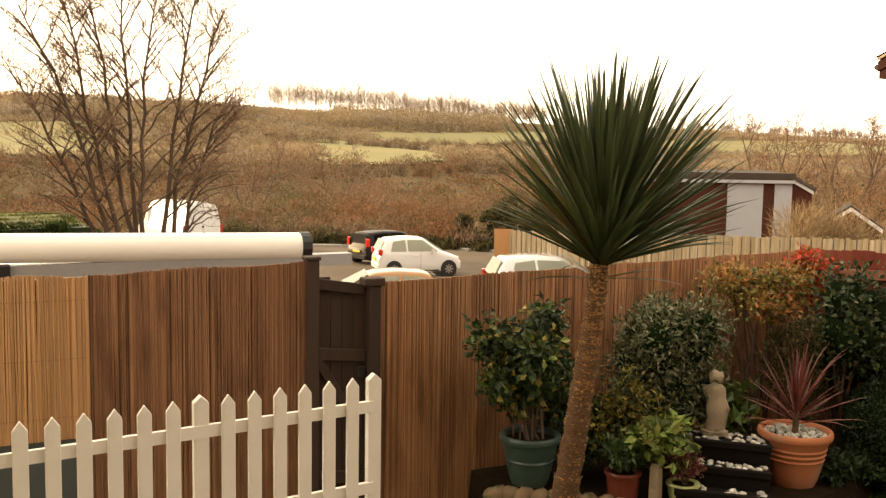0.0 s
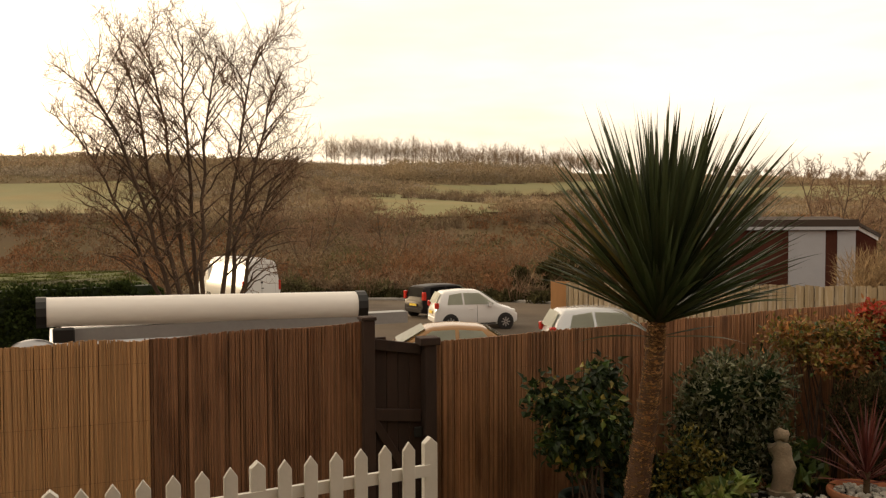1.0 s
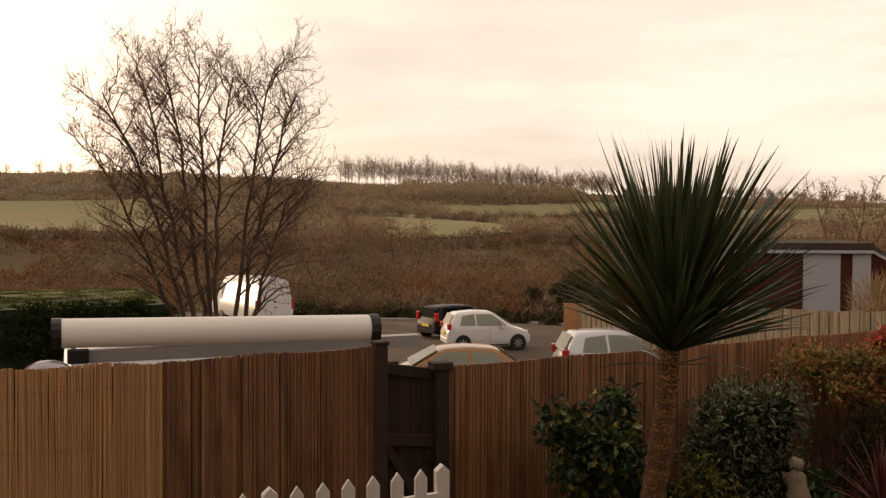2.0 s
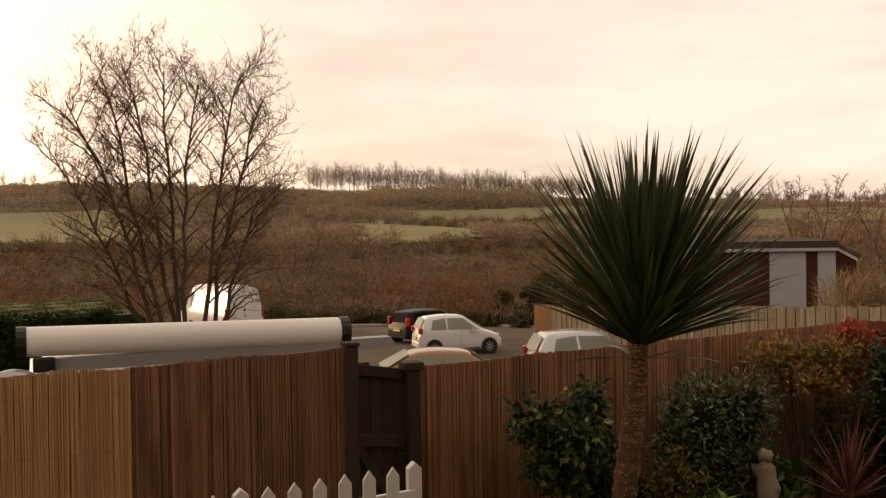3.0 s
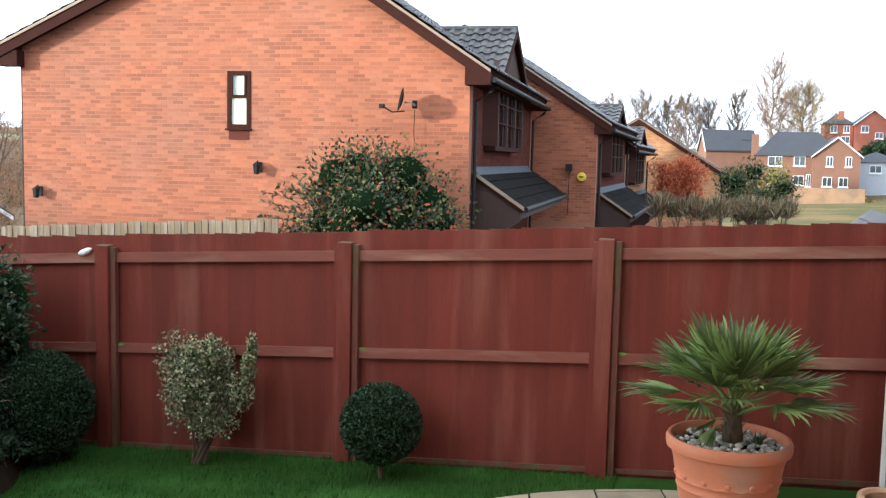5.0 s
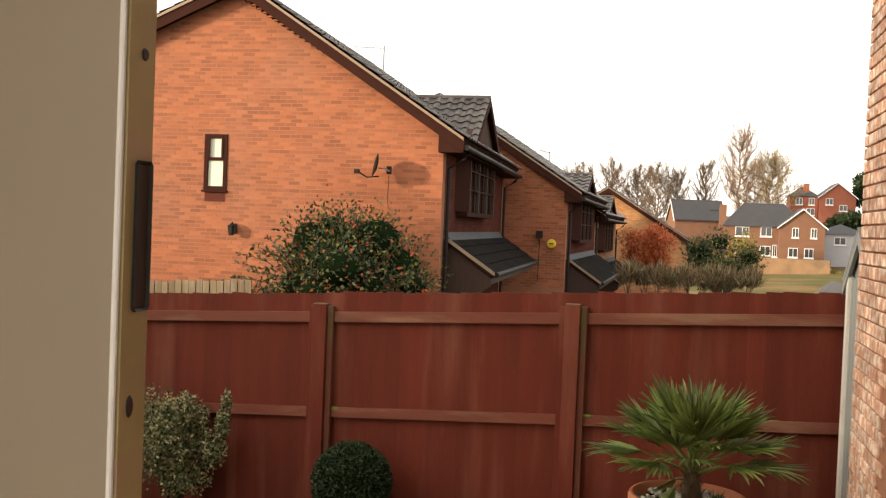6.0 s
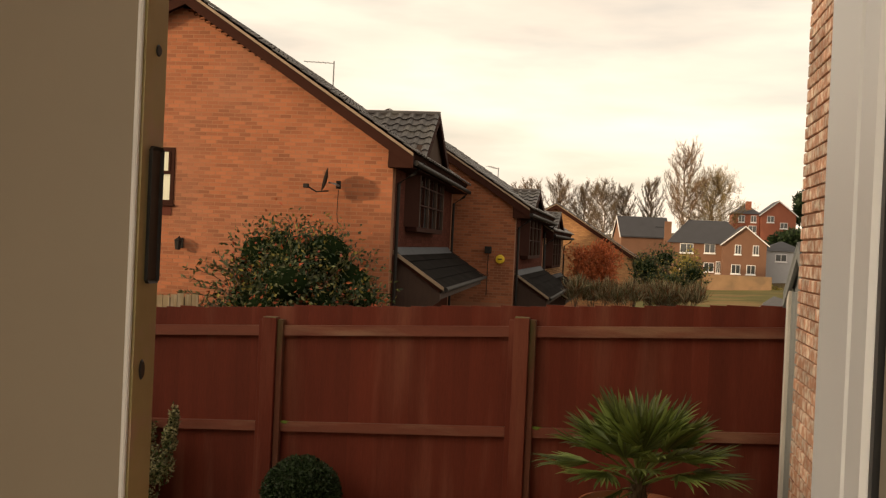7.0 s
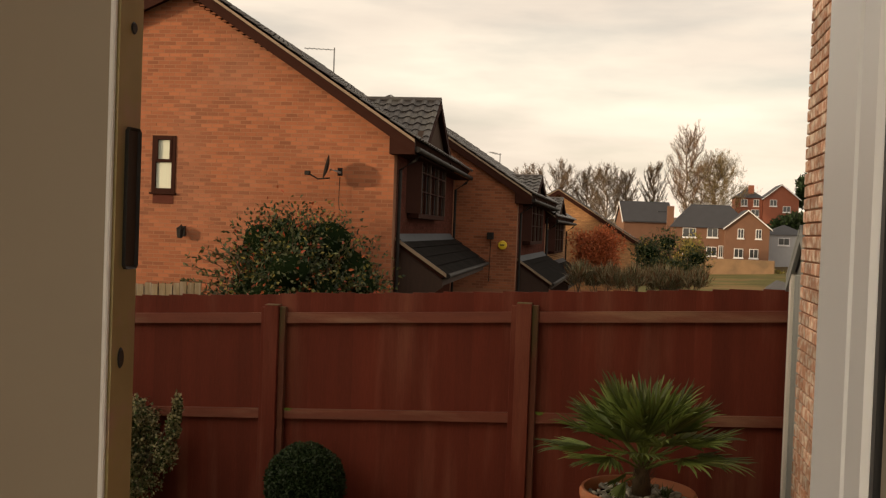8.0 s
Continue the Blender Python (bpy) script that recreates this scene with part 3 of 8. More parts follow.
tagged(part("grass", mesh_from("grass", v.reshape(-1, 3), np.arange(3 * n).reshape(-1, 3).tolist(), M["grass"]), M["grass"]),
       "short green lawn grass blades", "grass", kind="stuff")

# raised planting bed in the corner of the two fences
bed = bmesh.new()
outline = [(3.16, 6.16), (3.16, 5.66), (3.6, 5.22), (4.2, 4.62), (4.9, 4.55), (5.6, 4.75), (6.0, 5.0), (6.7, 5.1), (6.7, 6.16)]
lo = [bed.verts.new((x + (x - 5.4) * 0.10 if y < 6.0 and x < 6.6 else x, y - 0.15 if y < 6.0 else y, -0.35)) for x, y in outline]
hi = [bed.verts.new((x + (4.9 - x) * 0.01, y + (5.6 - y) * 0.05, 0.06)) for x, y in outline]
bed.faces.new(hi)
for i in range(len(outline)):
    bed.faces.new((lo[i], lo[(i + 1) % len(outline)], hi[(i + 1) % len(outline)], hi[i]))
bmesh.ops.recalc_face_normals(bed, faces=bed.faces)
tagged(part("planting_bed", bed, M["soil"]), "dark soil bed raised along the fence corner", "flower bed", kind="structure")

# ---- the house that the camera leaves: walls with thickness, a narrow opening beside a sliding door panel ----
FLOOR_Z, HEAD_Z = 0.78, 2.95
XO, XI = -0.055, -0.215         # outer and inner face of the wall
Y_R = -0.312                    # brick edge of the opening
Y_L = 0.62                      # far edge of the opening, behind the door panel
HOUSE_Y1, HOUSE_Y0, HOUSE_X0 = 0.74, -6.0, -6.0


def wall(name, bm, material, label="plain plastered wall of the room"):
    return tagged(part(name, bm, material), label, "wall", kind="structure")


wb = bmesh.new()
add_box(wb, XI, HOUSE_Y0, -0.6, XO - 0.012, Y_R - 0.004, 5.4)
add_box(wb, XI, Y_L, -0.6, XO - 0.012, HOUSE_Y1, 5.4)
add_box(wb, XI, Y_R - 0.004, HEAD_Z, XO - 0.012, Y_L, 5.4)
add_box(wb, XI, Y_R - 0.004, -0.6, XO - 0.012, Y_L, FLOOR_Z - 0.02)
wall_garden = wall("wall_garden", wb, M["mortar"], "orange brick house wall with an opening to the garden")
wall("wall_side", box(-1.2, HOUSE_Y1 - 0.2, -0.6, XI - 0.002, HOUSE_Y1, 5.4), M["plaster"])
wall("wall_return", box(-1.2, HOUSE_Y1 + 0.002, -0.6, -1.0, 3.0, 5.4), M["plaster"])
# unseen wall, its opening added for the side fill lamp
wb = bmesh.new()
add_box(wb, HOUSE_X0, 2.8, -0.6, -5.8, 3.0, 5.4)
add_box(wb, -3.5, 2.8, -0.6, -1.202, 3.0, 5.4)
add_box(wb, -5.8, 2.8, -0.6, -3.5, 3.0, 1.55)
add_box(wb, -5.8, 2.8, 2.85, -3.5, 3.0, 5.4)
wall("wall_end", wb, M["plaster"], "plastered room wall with an unseen opening added for fill light")
wall("wall_far_side", box(HOUSE_X0, HOUSE_Y0, -0.6, XI - 0.002, HOUSE_Y0 + 0.2, 5.4), M["plaster"])
# the unseen back wall has an opening added for the fill lamp behind the camera
wb = bmesh.new()
add_box(wb, HOUSE_X0 - 0.2, HOUSE_Y0, -0.6, HOUSE_X0, -1.7, 5.4)
add_box(wb, HOUSE_X0 - 0.2, 2.1, -0.6, HOUSE_X0, 3.0, 5.4)
add_box(wb, HOUSE_X0 - 0.2, -1.7, -0.6, HOUSE_X0, 2.1, 1.55)
add_box(wb, HOUSE_X0 - 0.2, -1.7, 2.85, HOUSE_X0, 2.1, 5.4)
wall("wall_back", wb, M["plaster"], "plastered room wall with a wide unseen opening added for fill light")
tagged(part("floor", box(HOUSE_X0, HOUSE_Y0 + 0.2, FLOOR_Z - 0.15, XI - 0.004, 2.8, FLOOR_Z), M["carpet"]), "beige carpeted room floor", "floor", kind="structure")
tagged(part("ceiling", box(HOUSE_X0, HOUSE_Y0 + 0.2, 3.2, XI - 0.004, 2.8, 3.35), M["plaster"]), "plain white plaster ceiling", "ceiling", kind="structure")
tagged(part("house_roof", box(HOUSE_X0 - 0.5, HOUSE_Y0 - 0.3, 5.4, XO + 0.02, 3.1, 5.6), M["tile"]), "dark tiled roof of the house", "roof", kind="structure")

# white frame on the right of the opening, with its grooves
frame_1 = thing("door_frame", "white plastic door frame with moulded grooves", "door frame", (0, 0, 0), kind="structure")
for x0, x1, y1 in ((-0.127, -0.100, -0.2728), (-0.172, -0.127, -0.2665), (-0.1762, -0.172, -0.2725), (-0.1965, -0.1762, -0.2660)):
    part("jamb_moulding", box(x0 + 0.0002, Y_R + 0.0005, FLOOR_Z, x1, y1, HEAD_Z, 0.0015), M["upvc"], frame_1)
part("gasket", box(-0.2005, Y_R + 0.0005, FLOOR_Z, -0.1967, -0.2678, HEAD_Z), M["black"], frame_1, "dark rubber gasket")
part("architrave", box(-0.236, Y_R + 0.0005, FLOOR_Z, -0.2007, -0.2688, HEAD_Z, 0.003), M["cream_panel"], frame_1, "cream inner lining")
part("frame_head", box(-0.20, Y_R, HEAD_Z - 0.06, -0.10, Y_L, HEAD_Z), M["upvc"], frame_1)
part("far_jamb", box(-0.20, Y_L - 0.05, FLOOR_Z, -0.10, Y_L, HEAD_Z - 0.06), M["upvc"], frame_1)
part("frame_sill", box(-0.20, Y_R + 0.003, FLOOR_Z - 0.02, -0.05, Y_L - 0.05, FLOOR_Z + 0.03), M["upvc"], frame_1)

# the door panel: a cream face, a lock strip on its free edge
Y_E = 0.011
door = thing("sliding_door", "cream door panel slid half open, metal lock strip on its edge", "door", (0, 0, 0), kind="structure")
part("door_leaf", box(-0.0775, Y_E + 0.0008, FLOOR_Z + 0.03, -0.0562, Y_L - 0.05, HEAD_Z - 0.06, 0.0015), M["cream_panel"], door)
part("door_edge_bead", box(-0.0785, Y_E - 0.0002, FLOOR_Z + 0.03, -0.0758, Y_E + 0.0022, HEAD_Z - 0.06, 0.0006), M["upvc"], door)
strip = part("lock_strip", box(-0.0756, Y_E - 0.0012, FLOOR_Z + 0.25, -0.0565, Y_E + 0.0008, HEAD_Z - 0.2), M["brass"], door, "iridescent passivated steel lock strip")
part("keep_slot", box(-0.0692, Y_E - 0.0018, 2.340, -0.0580, Y_E - 0.0013, 2.402, 0.0016), M["black"], strip, "dark slot in the strip")
for zz, xs_ in ((2.4455, -0.0645), (2.3012, -0.0682)):
    part("screw", lathe([(0.0001, 0.0006), (0.0022, 0.0006), (0.0028, 0)], 12), M["black"], strip, "dark countersunk screw").matrix_basis = pose(xs_, Y_E - 0.0013, zz, 90, 0, 0) @ Matrix.Diagonal((0.9, 1.0 if zz > 2.4 else 1.7, 1.0, 1.0))

# ---- red close-board fence along x = 6.75 ----
XR = 6.75


def red_top(y):
    return 1.80 - 0.056 * (y - 2.5)


red_fence = thing("red_fence", "red-stained close-board garden fence with weathered rails", "fence", (XR, 0, 0), kind="structure")
POSTS = [6.14, 4.685, 2.545, 0.562, -1.42, -3.42, -5.42]
rng = np.random.default_rng(5)
for k, y in enumerate(POSTS):
    top = red_top(y) - 0.085
    pb = bmesh.new()
    add_box(pb, -0.105, -0.068, gz(6.7, y) - 0.1, -0.012, 0.045, top, None, 0.004)
    post = part("fence_post", pb, M["red_wood"], red_fence)
    post.location = (0, y, 0)
    gb = box(-0.075, -0.118, gz(6.7, y) - 0.05, -0.020, -0.069, top - 0.01, 0.003)
    g = part("post_batten", gb, M["algae_wood"], post, "algae-streaked batten beside the post")
    hb = box(-0.060, 0.046, gz(6.7, y) - 0.05, -0.020, 0.088, top - 0.02, 0.003)
    part("post_batten", hb, M["red_wood"], post, "red-stained batten beside the post")
    part("post_cap", box(-0.104, -0.066, top + 0.0005, -0.013, 0.043, top + 0.006, 0.002), M["moss_wood"], post, "weathered bare post top")
for k in range(len(POSTS) - 1):
    ya, yb = POSTS[k + 1] + 0.089, POSTS[k] - 0.068
    for lo_, hi_, depth, m_ in ((0.220, 0.152, 0.048, "red_rail"), (0.975, 0.912, 0.048, "red_rail"), (1.80, 1.762, 0.030, "algae_wood")):
        rb = bmesh.new()
        vs = add_box(rb, -depth, ya, 0, -0.014, yb, 1)
        for v_ in vs:
            y_ = v_.co.y
            v_.co.z = red_top(y_) - (hi_ if v_.co.z > 0.5 else lo_ + (0.012 if v_.co.x < -0.03 else 0)) + 0.006 * math.sin(7 * y_ + k)
        part("arris_rail" if m_ == "red_rail" else "gravel_board", rb, M[m_], red_fence)
# moss cushions where the middle rails meet the post battens
for k, y in enumerate(POSTS[1:4]):
    mo = bmesh.new()
    bmesh.ops.create_icosphere(mo, subdivisions=3, radius=1)
    for v_ in mo.verts:
        v_.co *= 1 + 0.35 * noise.noise(v_.co * 2.2 + Vector((k * 3.1, 0, 0)))
        v_.co = Vector((v_.co.x * 0.020 - 0.034, v_.co.y * 0.045 - 0.150, v_.co.z * 0.013 + red_top(y) - 0.908))
    part("moss", mo, M["moss"], red_fence, "bright green moss cushion", smooth=True).location = (0, y, 0)
y = -6.6
while y < 6.2:
    w = 0.118 + rng.uniform(-0.006, 0.006)
    ym = y + w / 2
    t_, b_ = red_top(ym) + rng.uniform(-0.008, 0.008), gz(6.8, ym) - 0.06
    bb = bmesh.new()
    vs = add_box(bb, -0.007 - rng.uniform(0, 0.0012), -w / 2 - 0.004, b_, 0.004, w / 2 + 0.006, t_)
    for v_ in vs:
        if v_.co.y > 0:
            v_.co.x += 0.0007
    fb = part("board", bb, M["red_wood"], red_fence)
    fb.location = (0, ym, 0)
    y += w

# ---- reed-screened fence along y = 6.2, with a dark gate ----
YR = 6.2


def reed_screen(name, x0, x1, top, low, material, label, seed, lift=0.0):
    r = np.random.default_rng(seed)
    verts, faces = [], []
    x = x0
    while x < x1:
        rad = r.uniform(0.0030, 0.0078)
        xm, t_ = x + rad, top(x) + r.uniform(-0.008, 0.004)
        dx = r.uniform(-0.010, 0.010)
        yo = -lift + r.uniform(-0.004, 0.004)
        i0 = len(verts)
        for z_, xo in ((low(x), 0), ((low(x) + t_) / 2, dx * 0.5 + r.uniform(-.003, .003)), (t_, dx)):
            for a, b in ((-1.0, 0.3), (-0.55, -0.8), (0.55, -0.8), (1.0, 0.3)):
                verts.append((xm + xo + a * rad, YR + yo + b * rad, z_))
        for k in range(2):
            for j in range(3):
                p = i0 + 4 * k + j
                faces.append((p, p + 1, p + 5, p + 4))
        faces.append((i0 + 8, i0 + 9, i0 + 10, i0 + 11))
        x += rad * (1.1 if r.random() > 0.035 else 1.7)
    root = thing(name, label, "fence", (0, 0, 0), kind="structure", group="reed screens")
    part("reeds", mesh_from("reeds", verts, faces, material), material, root)
    tagged(root.children[0], kind="stuff")
    # sheet behind the reeds, coloured as the shade seen through their gaps
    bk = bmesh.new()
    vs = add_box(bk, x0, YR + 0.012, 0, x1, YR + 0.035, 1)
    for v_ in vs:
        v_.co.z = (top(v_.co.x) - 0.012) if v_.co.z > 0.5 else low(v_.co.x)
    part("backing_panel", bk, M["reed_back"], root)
    for zf in (0.14, 0.5, 0.86):
        wv, wf = [], []
        tube_into(wv, wf, [Vector((x0, YR - lift - 0.0085, low(x0) + zf * (top(x0) - low(x0)))), Vector((x1, YR - lift - 0.0085, low(x1) + zf * (top(x1) - low(x1))))], [0.0012] * 2, 4)
        part("binding_wire", mesh_from("binding_wire", wv, wf, M["reed_back"]), M["reed_back"], root)
    return root


reed_screen("reed_screen", -1.6, 0.53, lambda x: 1.615 + 0.01 * math.sin(9 * x), lambda x: 0.60, M["reed_pale"], "pale split-reed screen on a garden fence", 11, 0.012)
reed_screen("reed_screen", 0.52, 1.93, lambda x: 1.615 + 0.022 * (x - 0.5) + 0.008 * math.sin(7 * x), lambda x: -0.25, M["reed_dark"], "dark brown split-reed screen on a garden fence", 12)
reed_screen("reed_screen", 2.44, 6.66, lambda x: 1.485 + 0.028 * (x - 2.4) + 0.006 * math.sin(6 * x), lambda x: -0.25, M["reed"], "brown split-reed screen running to the fence corner", 13)
part_wall = tagged(part("low_fence_panel", box(-1.6, YR - 0.004, -0.3, 0.515, YR + 0.016, 0.597), M["slate_panel"]), "dark grey panel under the pale reed screen", "fence panel", kind="structure")

gate = thing("garden_gate", "dark brown boarded wooden gate, shut, behind the picket fence", "gate", (0, 0, 0), kind="structure")
part("gate_post", box(1.925, YR - 0.05, -0.4, 2.01, YR + 0.05, 1.66, 0.005), M["dark_wood"], gate)
part("gate_post", box(2.365, YR - 0.07, -0.4, 2.45, YR + 0.03, 1.47, 0.005), M["dark_wood"], gate)
part("post_cap", box(1.915, YR - 0.06, 1.66, 2.02, YR + 0.06, 1.685, 0.006), M["dark_wood"], gate)
part("post_cap", box(2.33, YR - 0.085, 1.47, 2.475, YR + 0.045, 1.525, 0.006), M["dark_wood"], gate)
for i in range(4):
    x0 = 2.03 + i * 0.083
    part("gate_board", box(x0, YR + 0.02, -0.25, x0 + (0.080 if i < 3 else 0.090), YR + 0.042, 1.535 - 0.03 * i, 0.003), M["dark_wood"], gate)
for zr, w_ in ((1.50, 0.075), (1.02, 0.085), (0.15, 0.09)):
    part("gate_rail", box(0, 0, -w_, 0.345, 0.03, 0, 0.004, pose(2.02, YR - 0.011, zr + 0.03, 0, 9 if zr > 1.2 else 6, 0)), M["dark_wood"], gate)
brace = part("gate_brace", box(0, 0, -0.06, 0.62, 0.025, 0, 0.004, pose(2.03, YR - 0.010, 0.99, 0, 58, 0)), M["dark_wood"], gate)
part("gate_latch", box(2.30, YR - 0.03, 0.83, 2.355, YR - 0.012, 0.90, 0.004), M["black"], gate)

# ---- white picket fence on the near side of the gate ----
picket_fence = thing("picket_fence", "white painted picket fence with pointed pales", "fence", (0, 0, 0), kind="structure")


def picket_line(k):
    """Place of the k-th pale, counted back from the end post."""
    return 1.648 - 0.1201 * k, 4.206 - 0.0118 * k, 1.331 - 0.0014 * k


def pale(w, t, z0, z1, point):
    bm = prism([(-w / 2, z0), (w / 2, z0), (w / 2, z1 - point), (0, z1), (-w / 2, z1 - point)], "y", -t / 2, t / 2)
    bmesh.ops.bevel(bm, geom=[e for e in bm.edges], offset=0.0025, segments=1, affect="EDGES")
    return bm


for k in range(30):
    x, y, zt = picket_line(k)
    if k in (0, 7, 14, 21):
        part("picket_post", pale(0.066, 0.045, 0.25 - zt, 0.0, 0.03), M["white_paint"], picket_fence).location = (x + 0.005, y + 0.02, zt)
    else:
        part("pale", pale(0.060, 0.02, 0.42 - zt, 0.0, 0.042), M["white_paint"], picket_fence).location = (x, y - 0.02, zt)
x1_, y1_, z1_ = picket_line(30)
for dz, h in ((0.145, 0.055), (0.545, 0.055)):
    rb = bmesh.new()
    vs = add_box(rb, 0, -0.008, 0, 1, 0.016, h)
    for v_ in vs:
        f_ = v_.co.x
        v_.co = Vector((1.648 + (x1_ - 1.648) * f_, 4.206 + (y1_ - 4.206) * f_ + v_.co.y, 1.331 + (z1_ - 1.331) * f_ - dz - 0.02 + v_.co.z - 0.02))
    part("rail", rb, M["white_paint"], picket_fence)
# the raised deck edge that carries it
tagged(part("deck", box(-2.4, 3.0, -0.3, 1.75, 4.75, 0.30), M["concrete"]), "concrete terrace step under the picket fence", "terrace", kind="structure")

# ---- neighbouring houses ----
def brickwork(name, parent, y0, y1, z0, top, material, holes=(), x=-0.002, seed=1, axis="gable", bl=0.215, bh=0.065, gap=0.010, label=""):
    """Stretcher-bond bricks, each a small block of its own in one joined mesh, on a wall in the plane x (or, for a front, y) of the parent."""
    r = np.random.default_rng(seed)
    verts, faces = [], []
    z, row = z0, 0
    while z < z0 + 12:
        y = y0 - (row % 2) * (bl + gap) / 2
        any_in = False
        while y < y1:
            a, b = max(y, y0), min(y + bl, y1)
            zt = min(top(a), top(b))
            for h in holes:
                if z + bh > h[2] and z < h[3] and b > h[0] and a < h[1]:      # cut the brick at the opening
                    a, b = (a, h[0]) if h[0] - a > b - h[1] else (h[1], b)
            if b - a > 0.03 and z + bh * 0.5 < zt:
                any_in = True
                d = x - r.uniform(0.0, 0.003)
                z1 = min(z + bh, zt)
                i = len(verts)
                c = 0.004
                for (yy, zz, dd) in ((a, z, x + 0.01), (b, z, x + 0.01), (b, z1, x + 0.01), (a, z1, x + 0.01), (a + c, z + c, d), (b - c, z + c, d), (b - c, z1 - c, d), (a + c, z1 - c, d)):
                    verts.append((dd, yy, zz) if axis == "gable" else (yy, dd, zz))
                q = [(4, 5, 6, 7), (0, 1, 5, 4), (1, 2, 6, 5), (2, 3, 7, 6), (3, 0, 4, 7)]
                for f in q:
                    faces.append(tuple(i + k for k in (f[::-1] if axis == "gable" else f)))
            y += bl + gap
        if not any_in and z > z0 + 1:
            break
        z += bh + gap
        row += 1
    return tagged(part(name, mesh_from(name, verts, faces, material), material, parent, label), kind="stuff")


def tile_slope(name, parent, origin, along, up, material, seed=1, tw=0.30, th=0.34, wave=0.022):
    """Rolled concrete tiles over a slope: origin is its lower corner, along runs by the eaves, up runs by the verge."""
    r = np.random.default_rng(seed)
    o, a, u = Vector(origin), Vector(along), Vector(up)
    nrm = a.cross(u).normalized()
    if nrm.z < 0:
        nrm = -nrm
    cols, rows = max(1, round(a.length / tw)), max(1, round(u.length / th))
    da, du = a / cols, u / rows
    prof = ((0.0, 0.2), (0.12, 0.9), (0.3, 1.0), (0.48, 0.5), (0.62, 0.05), (0.9, 0.0), (1.0, 0.2))
    verts, faces = [], []
    for j in range(rows):
        for i in range(cols):
            base = o + da * i + du * j + nrm * r.uniform(0, 0.006)
            s = len(verts)
            for f, h in prof:
                lo_ = base + da * f
                verts.append(lo_ + nrm * (0.005 + h * wave))                       # lower face edge
                verts.append(lo_ + nrm * (0.032 + h * wave) - du * 0.06)
                verts.append(lo_ + nrm * (0.010 + h * wave) + du)
            for k in range(len(prof) - 1):
                p = s + 3 * k
                faces.append((p, p + 3, p + 4, p + 1))
                faces.append((p + 1, p + 4, p + 5, p + 2))
    return tagged(part(name, mesh_from(name, verts, faces, material), material, parent), kind="stuff")


def slab(p, q, r_, t):
    """A flat slab: the corner p, its two edges to q and r_, and a thickness below."""
    p, q, r_ = Vector(p), Vector(q), Vector(r_)
    n_ = (q - p).cross(r_ - p).normalized()
    if n_.z < 0:
        n_ = -n_
    bm = bmesh.new()
    c = [p, q, q + r_ - p, r_]
    hi_ = [bm.verts.new(v_) for v_ in c]
    lo_ = [bm.verts.new(v_ - n_ * t) for v_ in c]
    bm.faces.new(hi_)
    bm.faces.new(lo_[::-1])
    for i in range(4):
        bm.faces.new((hi_[i], lo_[i], lo_[(i + 1) % 4], hi_[(i + 1) % 4]))
    bmesh.ops.recalc_face_normals(bm, faces=bm.faces)
    return bm


def casement(parent, y0, y1, z0, z1, x, split, material, glass, depth=0.07, name="window"):
    """A window in the plane x of its parent: frame with a transom, and two panes."""
    w = 0.08
    fb = bmesh.new()
    for a in ((y0, z0, y0 + w, z1), (y1 - w, z0, y1, z1), (y0 + w, z0, y1 - w, z0 + w), (y0 + w, z1 - w, y1 - w, z1)):
        add_box(fb, x - 0.012, a[0], a[1], x + depth, a[2], a[3], None, 0.004)
    zs = z0 + (z1 - z0) * split
    add_box(fb, x - 0.012, y0 + w, zs - 0.03, x + depth, y1 - w, zs + 0.03, None, 0.004)
    add_box(fb, x - 0.024, y0 + w, zs + 0.03, x - 0.002, y0 + w + 0.04, z1 - w)
    add_box(fb, x - 0.024, y1 - w - 0.04, zs + 0.03, x - 0.002, y1 - w, z1 - w)
    win = part(name, fb, material, parent, "brown framed window with pale blinds" if glass is M["blind"] else "")
    part("pane", box(x + 0.03, y0 + w, z0 + w, x + 0.036, y1 - w, zs - 0.03), glass, win)
    part("pane", box(x + 0.03, y0 + w, zs + 0.03, x + 0.036, y1 - w, z1 - w), glass, win)
    part("sill", box(x - 0.05, y0 - 0.03, z0 - 0.04, x + 0.02, y1 + 0.03, z0 - 0.002, 0.005), material, win)
    return win


